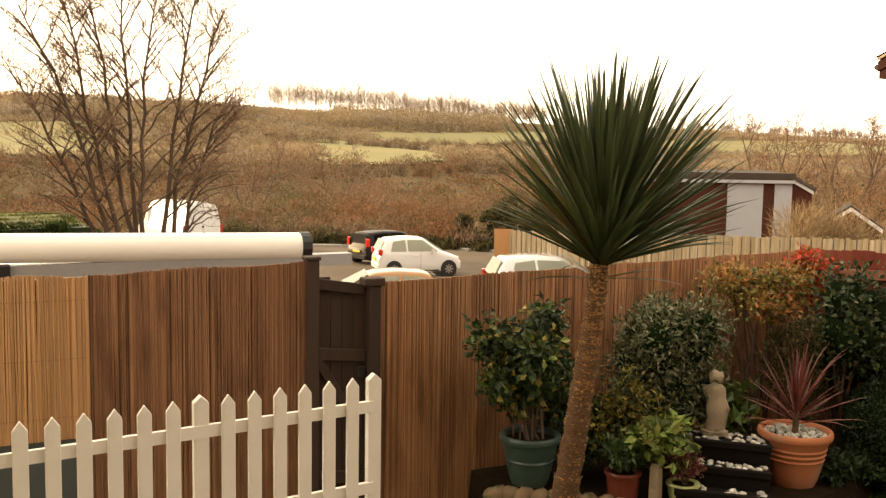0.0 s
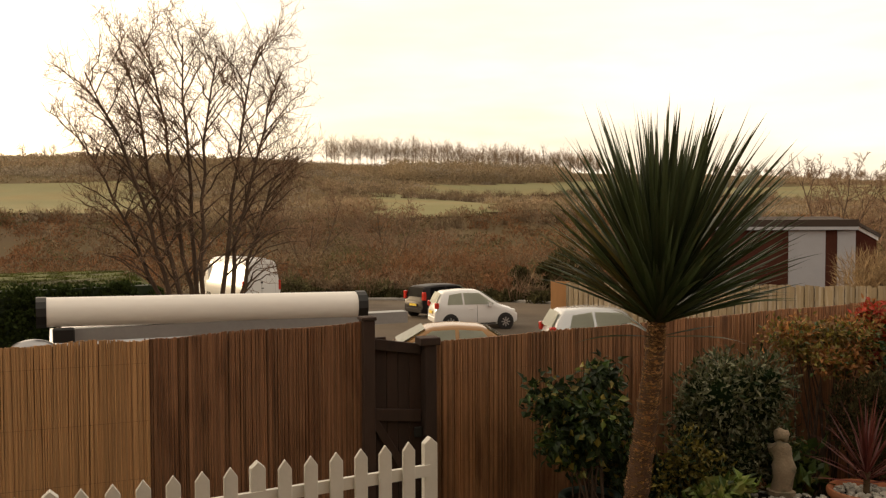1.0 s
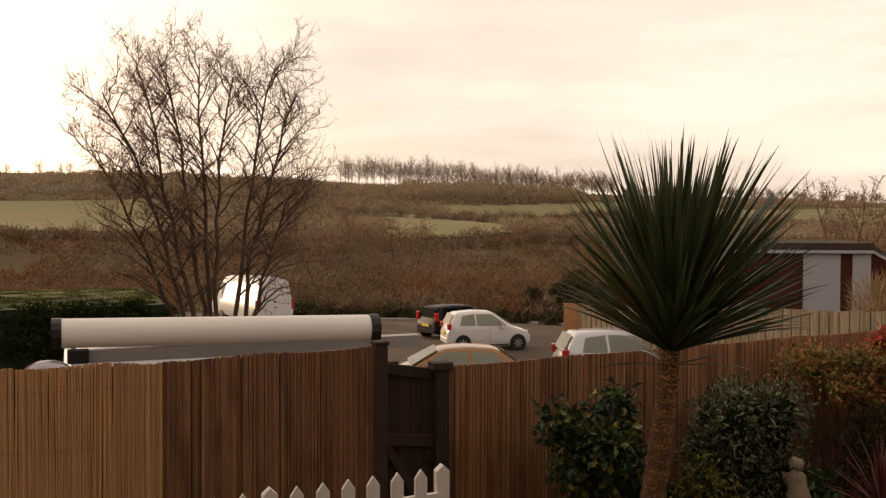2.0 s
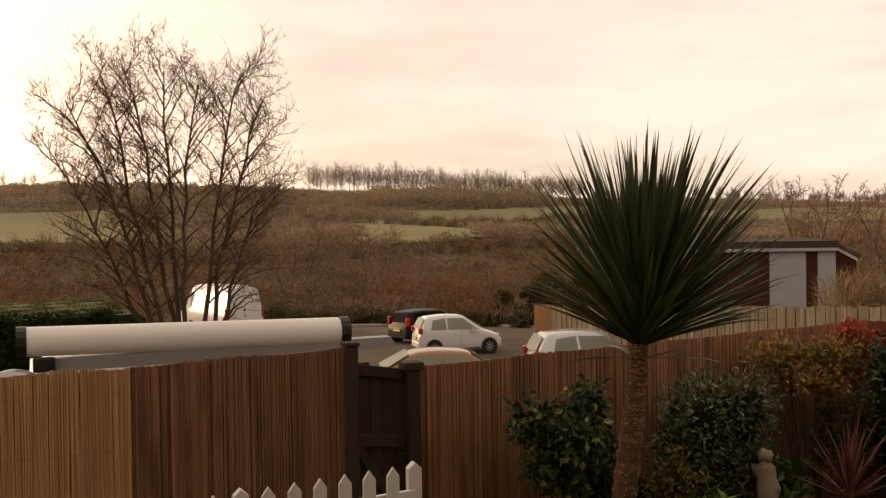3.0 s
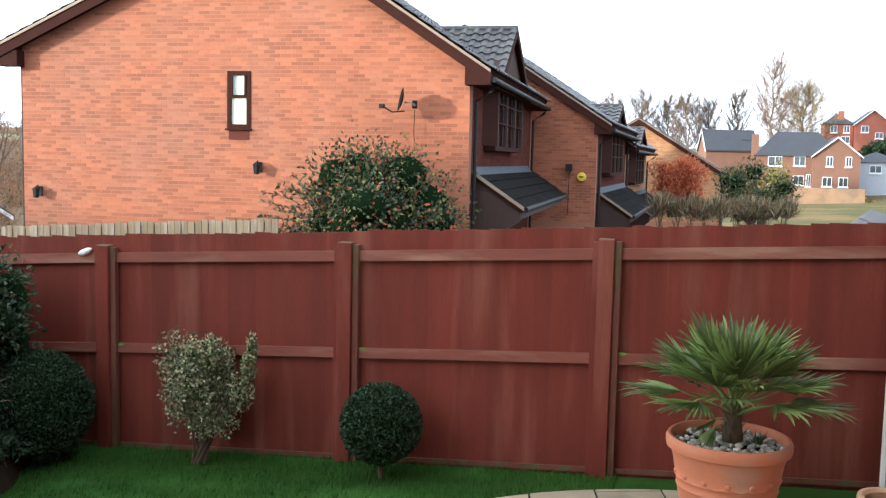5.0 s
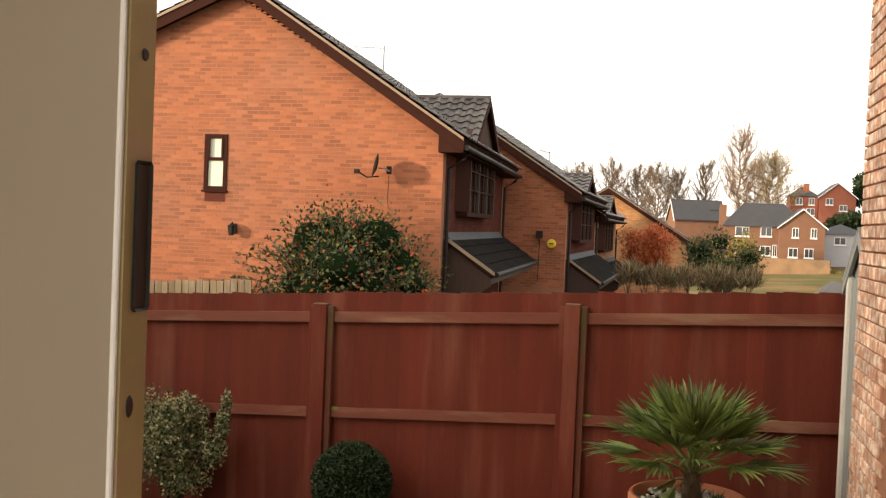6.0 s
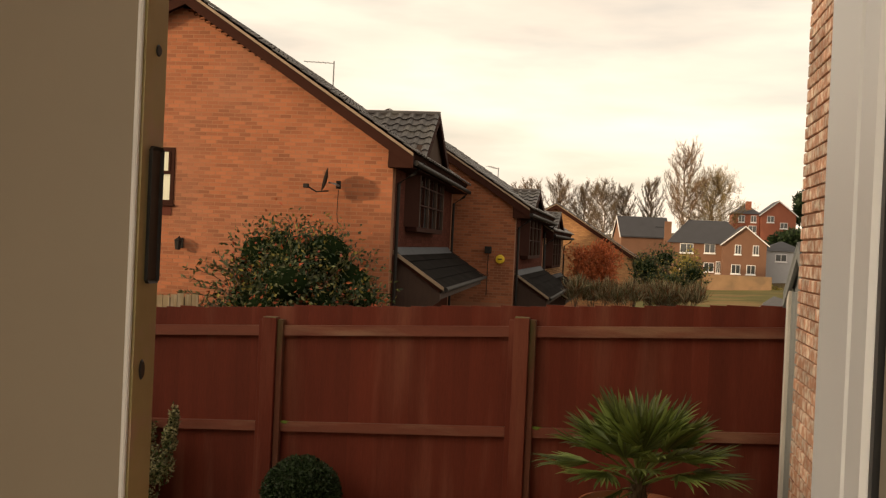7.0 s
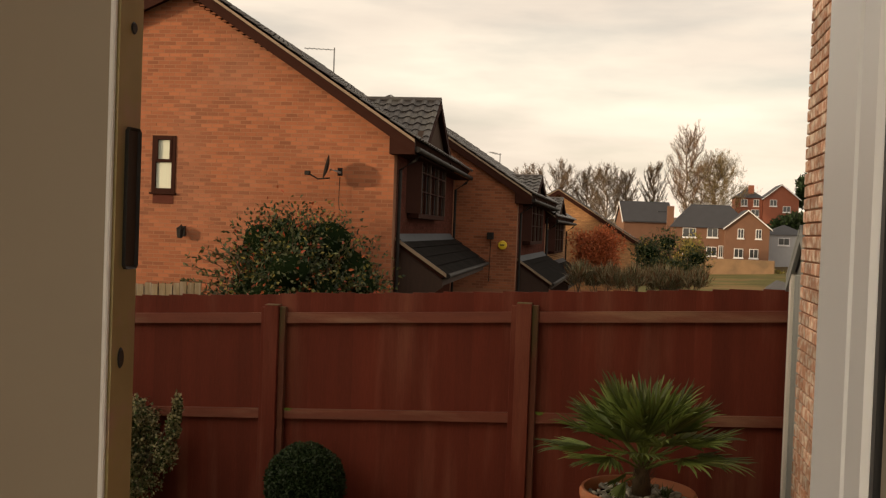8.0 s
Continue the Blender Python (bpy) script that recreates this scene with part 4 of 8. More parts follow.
def gable_house(label, at, rz, W, D, eave, rise_r, rise_l, left_up, brick, base, window=None, lamps=(), brick_from=0.5, tiles=True, oriel=True, seed=1, wall_m=None, oriel_top=5.12):
    """A brick house, gable towards -x, front towards -y, with a roofed oriel window and a lean-to canopy along the front."""
    h = thing("brick_house", label, "house", (at[0], at[1], 0), rz, group="houses down the slope")
    zr = eave + 0.15
    zl = zr + left_up
    ya = (zl - zr + rise_l * W) / (rise_r + rise_l)
    za = zr + rise_r * ya

    def top(y):
        return zr + rise_r * y if y < ya else zl + rise_l * (W - y)
    # gable wall, with the window's opening through it
    def piece(poly):
        part("gable_wall", prism(poly, "x", 0.0, 0.28), wall_m or M["mortar"], h)
    holes = []
    if window:
        a, b, c, d = window
        holes.append(window)
        piece([(0, base), (a, base), (a, top(a)), (0, top(0))])
        left = [(b, base), (W, base), (W, top(W))] + ([(ya, za)] if ya > b else []) + [(b, top(b))]
        piece(left)
        piece([(a, base), (b, base), (b, c), (a, c)])
        piece([(a, d), (b, d), (b, top(b))] + ([(ya, za)] if a < ya < b else []) + [(a, top(a))])
    else:
        piece([(0, base), (W, base), (W, top(W)), (ya, za), (0, top(0))])
    brickwork("bricks", h, 0, W, brick_from, top, brick, holes, seed=seed)
    # fronts take darker brick than the sunlit gable: their shade is painted in
    part("front_wall", box(0.28, 0.0, base, D, 0.28, zr + 0.05), M["brick_dark_shade"], h)
    brickwork("bricks", h, 0.28, D, max(brick_from, 0.9), lambda y: eave - 0.05, M["brick_brown_shade"] if brick is M["brick"] else brick, [(1.3, 5.4, 2.5 + eave - 3.9, 4.2)] if oriel else [], axis="front", seed=seed + 7)
    part("rear_wall", box(0.28, W - 0.28, base, D, W, zl), wall_m or M["mortar"], h)
    part("end_wall", box(D, 0, base, D + 0.25, W, min(zr, zl)), wall_m or M["mortar"], h)
    # roof: two slopes, verges, bargeboards and boxed eaves
    ov, ex = 0.42, 0.24
    right = part("roof", slab((-ex, -ov, zr - rise_r * ov + 0.19), (D + ex, -ov, zr - rise_r * ov + 0.19), (-ex, ya, za + 0.19), 0.19), M["brown_trim"], h)
    lft = part("roof", slab((-ex, W + ov, zl - rise_l * ov + 0.19), (D + ex, W + ov, zl - rise_l * ov + 0.19), (-ex, ya, za + 0.19), 0.19), M["brown_trim"], h)
    if tiles:
        tile_slope("roof_tiles", right, (-ex - 0.03, -ov - 0.05, zr - rise_r * (ov + 0.05) + 0.195), (D + 2 * ex + 0.06, 0, 0), (0, ya + ov + 0.05, za - zr + rise_r * (ov + 0.05)), M["tile"], seed, wave=0.035)
        tile_slope("roof_tiles", lft, (-ex - 0.03, W + ov + 0.05, zl - rise_l * (ov + 0.05) + 0.195), (1.2, 0, 0), (0, ya - W - ov - 0.05, za - zl + rise_l * (ov + 0.05)), M["tile"], seed + 1)
    for y0, z0, y1, z1 in ((-ov, zr - rise_r * ov, ya, za), (W + ov, zl - rise_l * ov, ya, za)):
        part("bargeboard", prism([(y0, z0 + 0.11), (y1, z1 + 0.11), (y1, z1 - 0.09), (y0, z0 - 0.09)], "x", -ex - 0.03, -ex + 0.002), M["brown_trim"], h)
        part("verge", prism([(y0, z0 + 0.18), (y1, z1 + 0.18), (y1, z1 + 0.125), (y0, z0 + 0.125)], "x", -ex - 0.055, -ex - 0.028), M["barge"], h)
    part("soffit", prism([(0, top(0) - 0.02), (ya, za - 0.02), (W, top(W) - 0.02), (W, top(W) + 0.03), (ya, za + 0.03), (0, top(0) + 0.03)], "x", -ex, 0.0), M["brown_trim"], h)
    part("boxed_eave", box(-ex, -ov + 0.02, eave - 0.22, 0.02, 0.06, zr - 0.02, 0.005), M["brown_trim"], h)
    part("boxed_eave", box(-ex, W - 0.06, zl - 0.42, 0.02, W + ov - 0.02, zl - 0.10, 0.005), M["brown_trim"], h)
    part("soffit", box(0.02, -ov + 0.02, zr - rise_r * ov - 0.08, D + ex, 0.0, zr - rise_r * ov - 0.05), M["brown_trim"], h)
    tube("gutter", [(-ex, -ov - 0.05, zr - rise_r * ov + 0.0), (D + ex, -ov - 0.05, zr - rise_r * ov - 0.02)], 0.055, M["black_trim"], h)
    tube("gutter", [(-ex, W + ov + 0.05, zl - rise_l * ov + 0.0), (D + ex, W + ov + 0.05, zl - rise_l * ov - 0.02)], 0.055, M["black_trim"], h)
    zg_ = zr - rise_r * ov - 0.04
    tube("downpipe", [(0.22, -ov - 0.05, zg_), (0.22, -ov + 0.05, zg_ - 0.12), (0.22, -0.08, zg_ - 0.32), (0.22, -0.06, base)], 0.036, M["black_trim"], h)
    tube("downpipe", [(D - 0.1, -ov - 0.05, zg_), (D - 0.1, -ov + 0.05, zg_ - 0.12), (D - 0.1, -0.08, zg_ - 0.32), (D - 0.1, -0.06, base)], 0.036, M["black_trim"], h)
    zg_ = zl - rise_l * ov - 0.04
    tube("downpipe", [(0.10, W + ov + 0.03, zg_), (0.10, W + 0.22, zg_ - 0.10), (0.10, W + 0.06, zg_ - 0.20), (0.10, W + 0.06, base)], 0.036, M["black_trim"], h)
    if window:
        casement(h, *window[:2], window[2], window[3], -0.012, 0.56, M["brown_trim"], M["blind"])
        # bricks below the sill, darker than the wall round them
        part("stained_bricks", box(-0.0125, window[0] + 0.03, window[2] - 0.22, -0.011, window[1] - 0.03, window[2] - 0.045), M["brick_brown_shade"], h)
    for y_, z_ in lamps:
        lamp = part("wall_lamp", box(-0.035, y_ - 0.055, z_ - 0.09, -0.006, y_ + 0.055, z_ + 0.11, 0.008), M["black_trim"], h)
        tube("lamp_arm", [(-0.03, y_, z_ + 0.06), (-0.10, y_, z_ + 0.13), (-0.15, y_, z_ + 0.10)], 0.012, M["black_trim"], lamp)
        lt = lathe([(0.012, 0.11), (0.085, 0.06), (0.075, 0.05), (0.058, -0.10), (0.05, -0.12), (0.01, -0.125)], 6)
        part("lantern", lt, M["black_trim"], lamp).matrix_basis = pose(-0.15, y_, z_, 0, 0, 30)
    if oriel:
        e = eave - 3.9
        x0, x1, pr, b0, b1 = 1.35, 5.35, -0.24, 2.62 + e, 3.95 + e
        bay = part("oriel_window", box(x0 + 0.2, pr, b0 - 0.10, x1, 0.0, b0, 0.006), M["brown_trim"], h, "dark brown timber oriel window under a tiled gable")
        part("oriel_side", prism([(x0, 0.0), (x0 + 0.40, pr), (x0 + 0.46, pr), (x0 + 0.08, 0.0)], "z", b0, b1), M["brown_trim"], bay)
        part("oriel_side", box(x1 - 0.05, pr, b0, x1, 0.0, b1), M["brown_trim"], bay)
        part("oriel_head", box(x0 + 0.1, pr, b1 - 0.1, x1, 0.0, b1 + 0.05), M["brown_trim"], bay)
        part("pane", box(x0 + 0.42, pr + 0.05, b0, x1 - 0.05, pr + 0.056, b1 - 0.1), M["window_glass"], bay)
        nb = 6
        for i in range(nb + 1):
            xx = x0 + 0.40 + (x1 - x0 - 0.47) * i / nb
            part("mullion", box(xx, pr - 0.012, b0, xx + (0.075 if i in (0, 2, 4, 6) else 0.03), pr + 0.045, b1 - 0.1, 0.004), M["dark_barge"] if i in (0, 2, 4, 6) else M["brown_trim"], bay)
        for f in (0.36, 0.68):
            zz = b0 + (b1 - 0.1 - b0) * f
            part("glazing_bar", box(x0 + 0.42, pr - 0.006, zz, x1 - 0.05, pr + 0.045, zz + 0.03), M["brown_trim"], bay)
        xm, ap = (x0 + x1) / 2 - 0.15, oriel_top + e
        part("oriel_gable", prism([(x0 - 0.05, b1 + 0.02), (x1 + 0.05, b1 + 0.02), (xm, ap - 0.08)], "y", pr - 0.02, 0.4), M["dark_barge"], bay, "grey weathered gable boarding")
        yback = (ap - zr) / rise_r + 0.1
        for sgn, xe in ((1, x0 - 0.1), (-1, x1 + 0.1)):
            ze = b1 - 0.12
            tr = part("oriel_roof", slab((xe, pr - 0.10, ze), (xm, pr - 0.10, ap), (xe, yback, ze), 0.07), M["brown_trim"], bay)
            tile_slope("roof_tiles", tr, (xe, pr - 0.14, ze + 0.01), (0, yback - pr + 0.14, 0), (xm - xe, 0, ap - ze), M["tile"], seed + 3, 0.26, 0.30, 0.045)
            part("bargeboard", prism([(xe, ze + 0.04), (xm, ap + 0.04), (xm, ap - 0.14), (xe, ze - 0.14)], "y", pr - 0.15, pr - 0.102), M["brown_trim"], bay)
        tube("ridge_tile", [(xm, pr - 0.15, ap + 0.015), (xm, yback, ap + 0.015)], 0.075, M["tile"], bay)
        # lean-to canopy
        c0, c1, cy, zt, zb = 0.4, D - 0.05, -0.98, 2.10 + e, 1.45 + e
        can = part("canopy_roof", slab((c0, cy, zb), (c1, cy, zb), (c0, 0.0, zt), 0.09), M["brown_trim"], h, "dark tiled lean-to canopy with lead flashing")
        tile_slope("roof_tiles", can, (c0 - 0.03, cy - 0.04, zb - 0.02), (c1 - c0 + 0.06, 0, 0), (0, -cy, zt - zb), M["slate"], seed + 5, 0.30, 0.30, 0.006)
        part("flashing", slab((c0, -0.13, zt - 0.05), (c1 - 0.4, -0.13, zt - 0.05), (c0, -0.012, zt + 0.10), 0.01), M["lead"], can)
        part("canopy_verge", prism([(cy - 0.03, zb + 0.02), (0.0, zt + 0.04), (0.0, zt - 0.03), (cy - 0.03, zb - 0.05)], "x", c0 - 0.06, c0 - 0.028), M["barge"], can)
        part("canopy_cheek", prism([(cy + 0.05, zb - 0.1), (0.0, zt - 0.1), (0.0, zb - 0.9), (cy + 0.05, zb - 0.25)], "x", c0 + 0.05, c0 + 0.1), M["dark_wood"], can)
        tube("gutter", [(c0, cy - 0.06, zb - 0.03), (c1, cy - 0.06, zb - 0.04)], 0.05, M["black_trim"], can)
        tube("downpipe", [(c1 - 0.1, cy - 0.06, zb - 0.05), (c1 - 0.6, cy + 0.5, zb - 0.35), (c1 - 0.7, -0.05, zb - 0.5)], 0.034, M["black_trim"], can)
        part("door", box(3.2, -0.03, base + 0.1, 4.2, 0.0, base + 2.2, 0.004), M["dark_wood"], h)
        part("canopy_beam", box(c0 + 0.1, cy + 0.05, zb - 0.22, c1 - 0.1, cy + 0.15, zb - 0.1), M["dark_wood"], can)
    return h


house_a = gable_house("orange brick house, sunlit gable wall, dark brown timber trim", (17.04, 4.2), 3.2, 9.3, 8.75, 3.93, 0.655, 0.45, 0.38, M["brick"], -1.6,
                      window=(4.31, 4.79, 2.87, 3.97), lamps=((8.92, 1.52), (4.12, 2.12)), brick_from=0.55, seed=1)
house_b = gable_house("orange brick house further down, yellow alarm box on its gable", (26.5, 2.96), 0.0, 8.6, 9.0, 3.35, 0.64, 0.5, 0.0, M["brick"], -2.4, brick_from=0.7, seed=21, oriel_top=4.62)
house_c = gable_house("buff brick house with a tiled oriel roof", (35.7, 2.98), -1.0, 8.0, 9.0, 2.9, 0.62, 0.6, 0.0, M["brick_buff"], -3.2, brick_from=0.6, seed=31, oriel_top=4.72)
house_d = gable_house("yellow brick gable-ended house at the foot of the slope", (50.0, -0.55), 0.0, 8.4, 9.0, 1.75, 0.62, 0.6, 0.0, M["brick_buff"], -4.6, brick_from=-0.6, seed=41, oriel=False)

# things fixed to the walls
dish = thing("satellite_dish", "dark grey satellite dish on a wall bracket", "satellite dish", (16.86, 5.38, 3.36), 3.2)
db = bmesh.new()
rings = []
for k in range(6):
    r_ = 0.225 * k / 5
    rings.append([db.verts.new((0.09 * (r_ / 0.30) ** 2, r_ * math.cos(t_ * math.pi / 9) * 0.92, r_ * math.sin(t_ * math.pi / 9))) for t_ in range(18)] if k else [db.verts.new((0, 0, 0))])
for k in range(5):
    for j in range(18):
        a, b = rings[k], rings[k + 1]
        if k == 0:
            db.faces.new((a[0], b[j], b[(j + 1) % 18]))
        else:
            db.faces.new((a[j], b[j], b[(j + 1) % 18], a[(j + 1) % 18]))
bmesh.ops.solidify(db, geom=db.faces[:], thickness=0.012)
bmesh.ops.transform(db, matrix=pose(-0.26, -0.02, 0.06, 0, -12, 112), verts=db.verts)
part("reflector", db, M["black_trim"], dish, smooth=True)
tube("feed_arm", [(-0.26, -0.05, -0.14), (-0.26, 0.18, -0.16), (-0.36, 0.34, -0.06)], 0.014, M["black_trim"], dish)
part("feed_horn", box(-0.40, 0.30, -0.10, -0.32, 0.40, -0.02, 0.01), M["black_trim"], dish)
tube("bracket", [(-0.26, -0.05, 0.02), (-0.20, -0.16, 0.0), (-0.10, -0.18, -0.02), (0.06, -0.18, -0.02)], 0.022, M["grey_metal"], dish)
part("wall_plate", box(-0.02, -0.22, -0.08, 0.03, -0.13, 0.07, 0.004), M["black_trim"], dish)
tube("cable", [(-0.012, -0.18, -0.1), (-0.014, -0.17, -0.55), (-0.012, -0.19, -0.72)], 0.007, M["black_trim"], dish)

alarm = thing("alarm_box", "round yellow alarm box on a brick gable", "alarm box", (26.46, 3.34, 1.95))
part("cover", lathe([(0.02, 0.0), (0.125, 0.0), (0.13, 0.03), (0.11, 0.08), (0.02, 0.095)], 24), M["yellow_box"], alarm).matrix_basis = pose(0, 0, 0, 0, -90, 0)
part("dark_bar", box(-0.105, -0.06, -0.012, -0.093, 0.06, 0.022), M["black"], alarm)
wl = thing("wall_lamp", "small black floodlight on a brick gable", "lamp", (26.46, 3.68, 2.2))
part("lamp_head", box(-0.2, -0.09, -0.1, -0.06, 0.09, 0.1, 0.01), M["black_trim"], wl)
tube("arm", [(-0.07, 0, 0), (0.03, 0.06, 0.02)], 0.02, M["black_trim"], wl)
tube("cable", [(-0.03, 0.0, -0.1), (-0.02, 0.02, -1.3)], 0.01, M["black_trim"], wl)

aerial = thing("tv_aerial", "thin metal rooftop aerial", "aerial", (20.6, 6.6, 5.45), 0)
tube("mast", [(0, 0, 0), (0, 0, 0.95)], 0.016, M["grey_metal"], aerial)
tube("boom", [(0, 0.02, 0.9), (0.0, 0.72, 0.94)], 0.008, M["grey_metal"], aerial)
for k in range(6):
    tube("element", [(-0.12, 0.12 + 0.11 * k, 0.905 + 0.006 * k), (0.12, 0.12 + 0.11 * k, 0.905 + 0.006 * k)], 0.005, M["grey_metal"], aerial, sides=5)
copy_thing(aerial, pose(31.5, 4.2, 4.0, 0, 0, 70))

# ---- pale close-board fence in front of the sunlit gable ----
pale_fence = thing("pale_fence", "pale weathered close-board fence with an orange end panel", "fence", (0, 0, 0), kind="structure")
FA, FB = Vector((14.55, 6.9)), Vector((13.75, 24.4))
fl = (FB - FA).length
fd = (FB - FA) / fl
k = 0
s_ = 0.0
pb_ = prism([(-0.056, -2.4), (0.056, -2.4), (0.056, -0.008), (0.05, 0), (-0.05, 0), (-0.056, -0.008)], "x", -0.012, 0.010)
me_board = bpy.data.meshes.new("board")
pb_.to_mesh(me_board)
pb_.free()
me_board.materials.append(M["pale_wood"])
rng = np.random.default_rng(8)
ang_f = math.degrees(math.atan2(-fd.x, fd.y))
while s_ < fl:
    p_ = FA + fd * s_
    zt = 1.31 - 0.0625 * (p_.y - 6.9) + rng.uniform(-0.02, 0.02)
    o_ = part("board", me_board, M["pale_wood"], pale_fence)
    o_.matrix_basis = pose(p_.x + (0.014 if k % 2 else 0), p_.y, zt, 0, rng.uniform(-0.6, 0.6), ang_f)
    s_ += 0.128
    k += 1
end_p = part("end_panel", box(13.70, 24.45, -2.6, 13.74, 25.0, 0.24), M["orange_wood"], pale_fence, "orange close-board return panel")
end_p.matrix_basis = Matrix.Translation((13.92, 24.45, 0)) @ pose(0, 0, 0, 0, 0, 62) @ Matrix.Translation((-13.7, -24.45, 0))
for zz in (0.3, 1.5):
    rb = bmesh.new()
    vs = add_box(rb, 0, 0, 0, 1, 1, 1)
    for v_ in vs:
        p_ = FA + fd * (v_.co.y * fl)
        v_.co = Vector((p_.x + 0.012 + 0.026 * v_.co.x, p_.y, 1.31 - 0.0625 * (p_.y - 6.9) - zz + 0.08 * v_.co.z))
    part("rail", rb, M["pale_wood"], pale_fence)
# dark sheet added behind the boards to paint shade into the gaps
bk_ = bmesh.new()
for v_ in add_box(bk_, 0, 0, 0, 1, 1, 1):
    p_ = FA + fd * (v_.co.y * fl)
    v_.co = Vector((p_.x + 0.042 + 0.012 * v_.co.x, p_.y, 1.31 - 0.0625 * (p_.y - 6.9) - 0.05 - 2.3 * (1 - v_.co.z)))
part("backing_boards", bk_, M["dark_wood"], pale_fence, "dark sheet standing for the shade in the gaps")

# ---- flat-roofed bungalow beyond the pale fence ----
bung = thing("bungalow", "flat-roofed brown brick bungalow with white panels", "house", (28.88, 37.32, 0), math.degrees(math.atan2(34.44 - 37.32, 34.96 - 28.88)))
L_ = 6.73
part("wall", box(0, 0.02, -3.4, L_, 5.0, 1.25), M["brick_dark_shade"], bung)
part("white_panel", box(3.62, -0.02, -3.4, 5.33, 0.018, 1.24, 0.004), M["panel_white"], bung)
part("white_panel", box(5.88, -0.02, -3.4, 6.72, 0.018, 1.24, 0.004), M["panel_white"], bung)
part("fascia", box(-0.2, -0.25, 1.27, L_ + 0.05, -0.21, 1.42), M["panel_white"], bung)
part("roof", prism([(-0.21, 1.25), (5.2, 1.25), (5.2, 1.84), (2.5, 1.86), (-0.21, 1.46)], "x", -0.2, L_ + 0.05), M["felt_roof"], bung)
part("roof_edge", box(-0.2, -0.24, 1.46, L_ + 0.05, 2.6, 1.76), M["felt_roof"], bung)
wing = part("wing_wall", prism([(L_ + 0.06, -3.4), (L_ + 1.15, -3.4), (L_ + 1.15, 0.9), (L_ + 0.06, 1.5)], "y", 0.5, 4.0), M["brick_brown_shade"], bung)
part("wing_verge", prism([(L_ + 0.06, 1.55), (L_ + 1.2, 0.92), (L_ + 1.2, 0.74), (L_ + 0.06, 1.36)], "y", 0.42, 0.49), M["white_wall"], wing)
part("wing_roof", prism([(L_ + 0.06, 1.72), (L_ + 1.28, 1.05), (L_ + 1.28, 0.90), (L_ + 0.06, 1.56)], "y", 0.3, 4.2), M["tile"], wing)
garage = thing("garage", "small brown gabled garage with white bargeboards", "garage", (37.45, 33.1, -0.2), -46)
garage.scale = (0.8, 0.8, 0.9)
part("wall", prism([(-1.6, -3.4), (1.6, -3.4), (1.6, -0.7), (0, 0.3), (-1.6, -0.7)], "y", 0, 4), M["brick_brown_shade"], garage)
for sg in (-1, 1):
    part("bargeboard", prism([(0, 0.42), (sg * 1.8, -0.70), (sg * 1.8, -0.92), (0, 0.20)], "y", -0.12, -0.06), M["white_wall"], garage)
    part("roof", prism([(0, 0.55), (sg * 1.85, -0.62), (sg * 1.85, -0.72), (0, 0.44)], "y", -0.14, 4.1), M["felt_roof"], garage)


# ---- far houses up the slope ----
def far_house(label, x, y, rz, W, D, z0, eave, ridge, brick, gable_to_us, wins, chimney=None, cap=True):
    h = thing("detached_house", label, "house", (x, y, 0), rz, group="far houses")
    if gable_to_us:
        part("wall", prism([(0, z0), (W, z0), (W, eave), (W / 2, ridge), (0, eave)], "x", 0, D), brick, h)
        for a, b in ((-0.4, W / 2), (W + 0.4, W / 2)):
            s1 = (ridge - eave) / (W / 2)
            za_ = eave - 0.4 * s1
            part("roof", prism([(a, za_ + 0.05), (b, ridge + 0.05), (b, ridge + 0.25), (a, za_ + 0.25)], "x", -0.35, D + 0.3), M["far_slate"], h)
            part("bargeboard", prism([(a, za_ + 0.0), (b, ridge + 0.0), (b, ridge + 0.2), (a, za_ + 0.2)], "x", -0.45, -0.352), M["white_wall"], h)
    else:
        part("wall", box(0, 0, z0, D, W, eave), brick, h)
    if cap and not gable_to_us:
        rb = bmesh.new()
        a = [rb.verts.new(v_) for v_ in ((-0.4, -0.4, eave), (D + 0.4, -0.4, eave), (D + 0.4, W + 0.4, eave), (-0.4, W + 0.4, eave), (D / 2, D / 2 * 0.7, ridge), (D / 2, W - D / 2 * 0.7, ridge))]
        for f in ((0, 1, 4), (1, 2, 5, 4), (2, 3, 5), (3, 0, 4, 5), (3, 2, 1, 0)):
            rb.faces.new([a[i] for i in f])
        bmesh.ops.recalc_face_normals(rb, faces=rb.faces)
        part("roof", rb, M["far_slate"], h)
    for (wy, wz, ww, wh) in wins:
        w_ = part("window", box(-0.10, wy, wz, 0.02, wy + ww, wz + wh), M["white_wall"], h)
        n_ = 2
        for i in range(n_):
            a0 = wy + 0.09 + (ww - 0.09) * i / n_
            part("pane", box(-0.13, a0, wz + 0.09, -0.102, a0 + (ww - 0.09) / n_ - 0.09, wz + wh - 0.09), M["window_glass"], w_)
        part("sill", box(-0.2, wy - 0.1, wz - 0.18, 0.02, wy + ww + 0.1, wz - 0.002), M["white_wall"], w_)
    if chimney:
        cy, cz = chimney
        part("chimney", box(1.5, cy, z0, 2.6, cy + 1.1, cz), brick, h)
    return h


# main house: a gabled wing beside a hipped range
far_house("brown brick house wing, white windows and bargeboards", 158, -21.7, 0, 6.7, 9, -4.0, 4.1, 6.85, M["brick_far"], True,
          [(3.9, 2.5, 0.95, 1.5), (1.2, 2.5, 0.9, 1.5), (3.9, -0.6, 1.4, 1.45), (1.6, -0.6, 1.35, 1.45)])
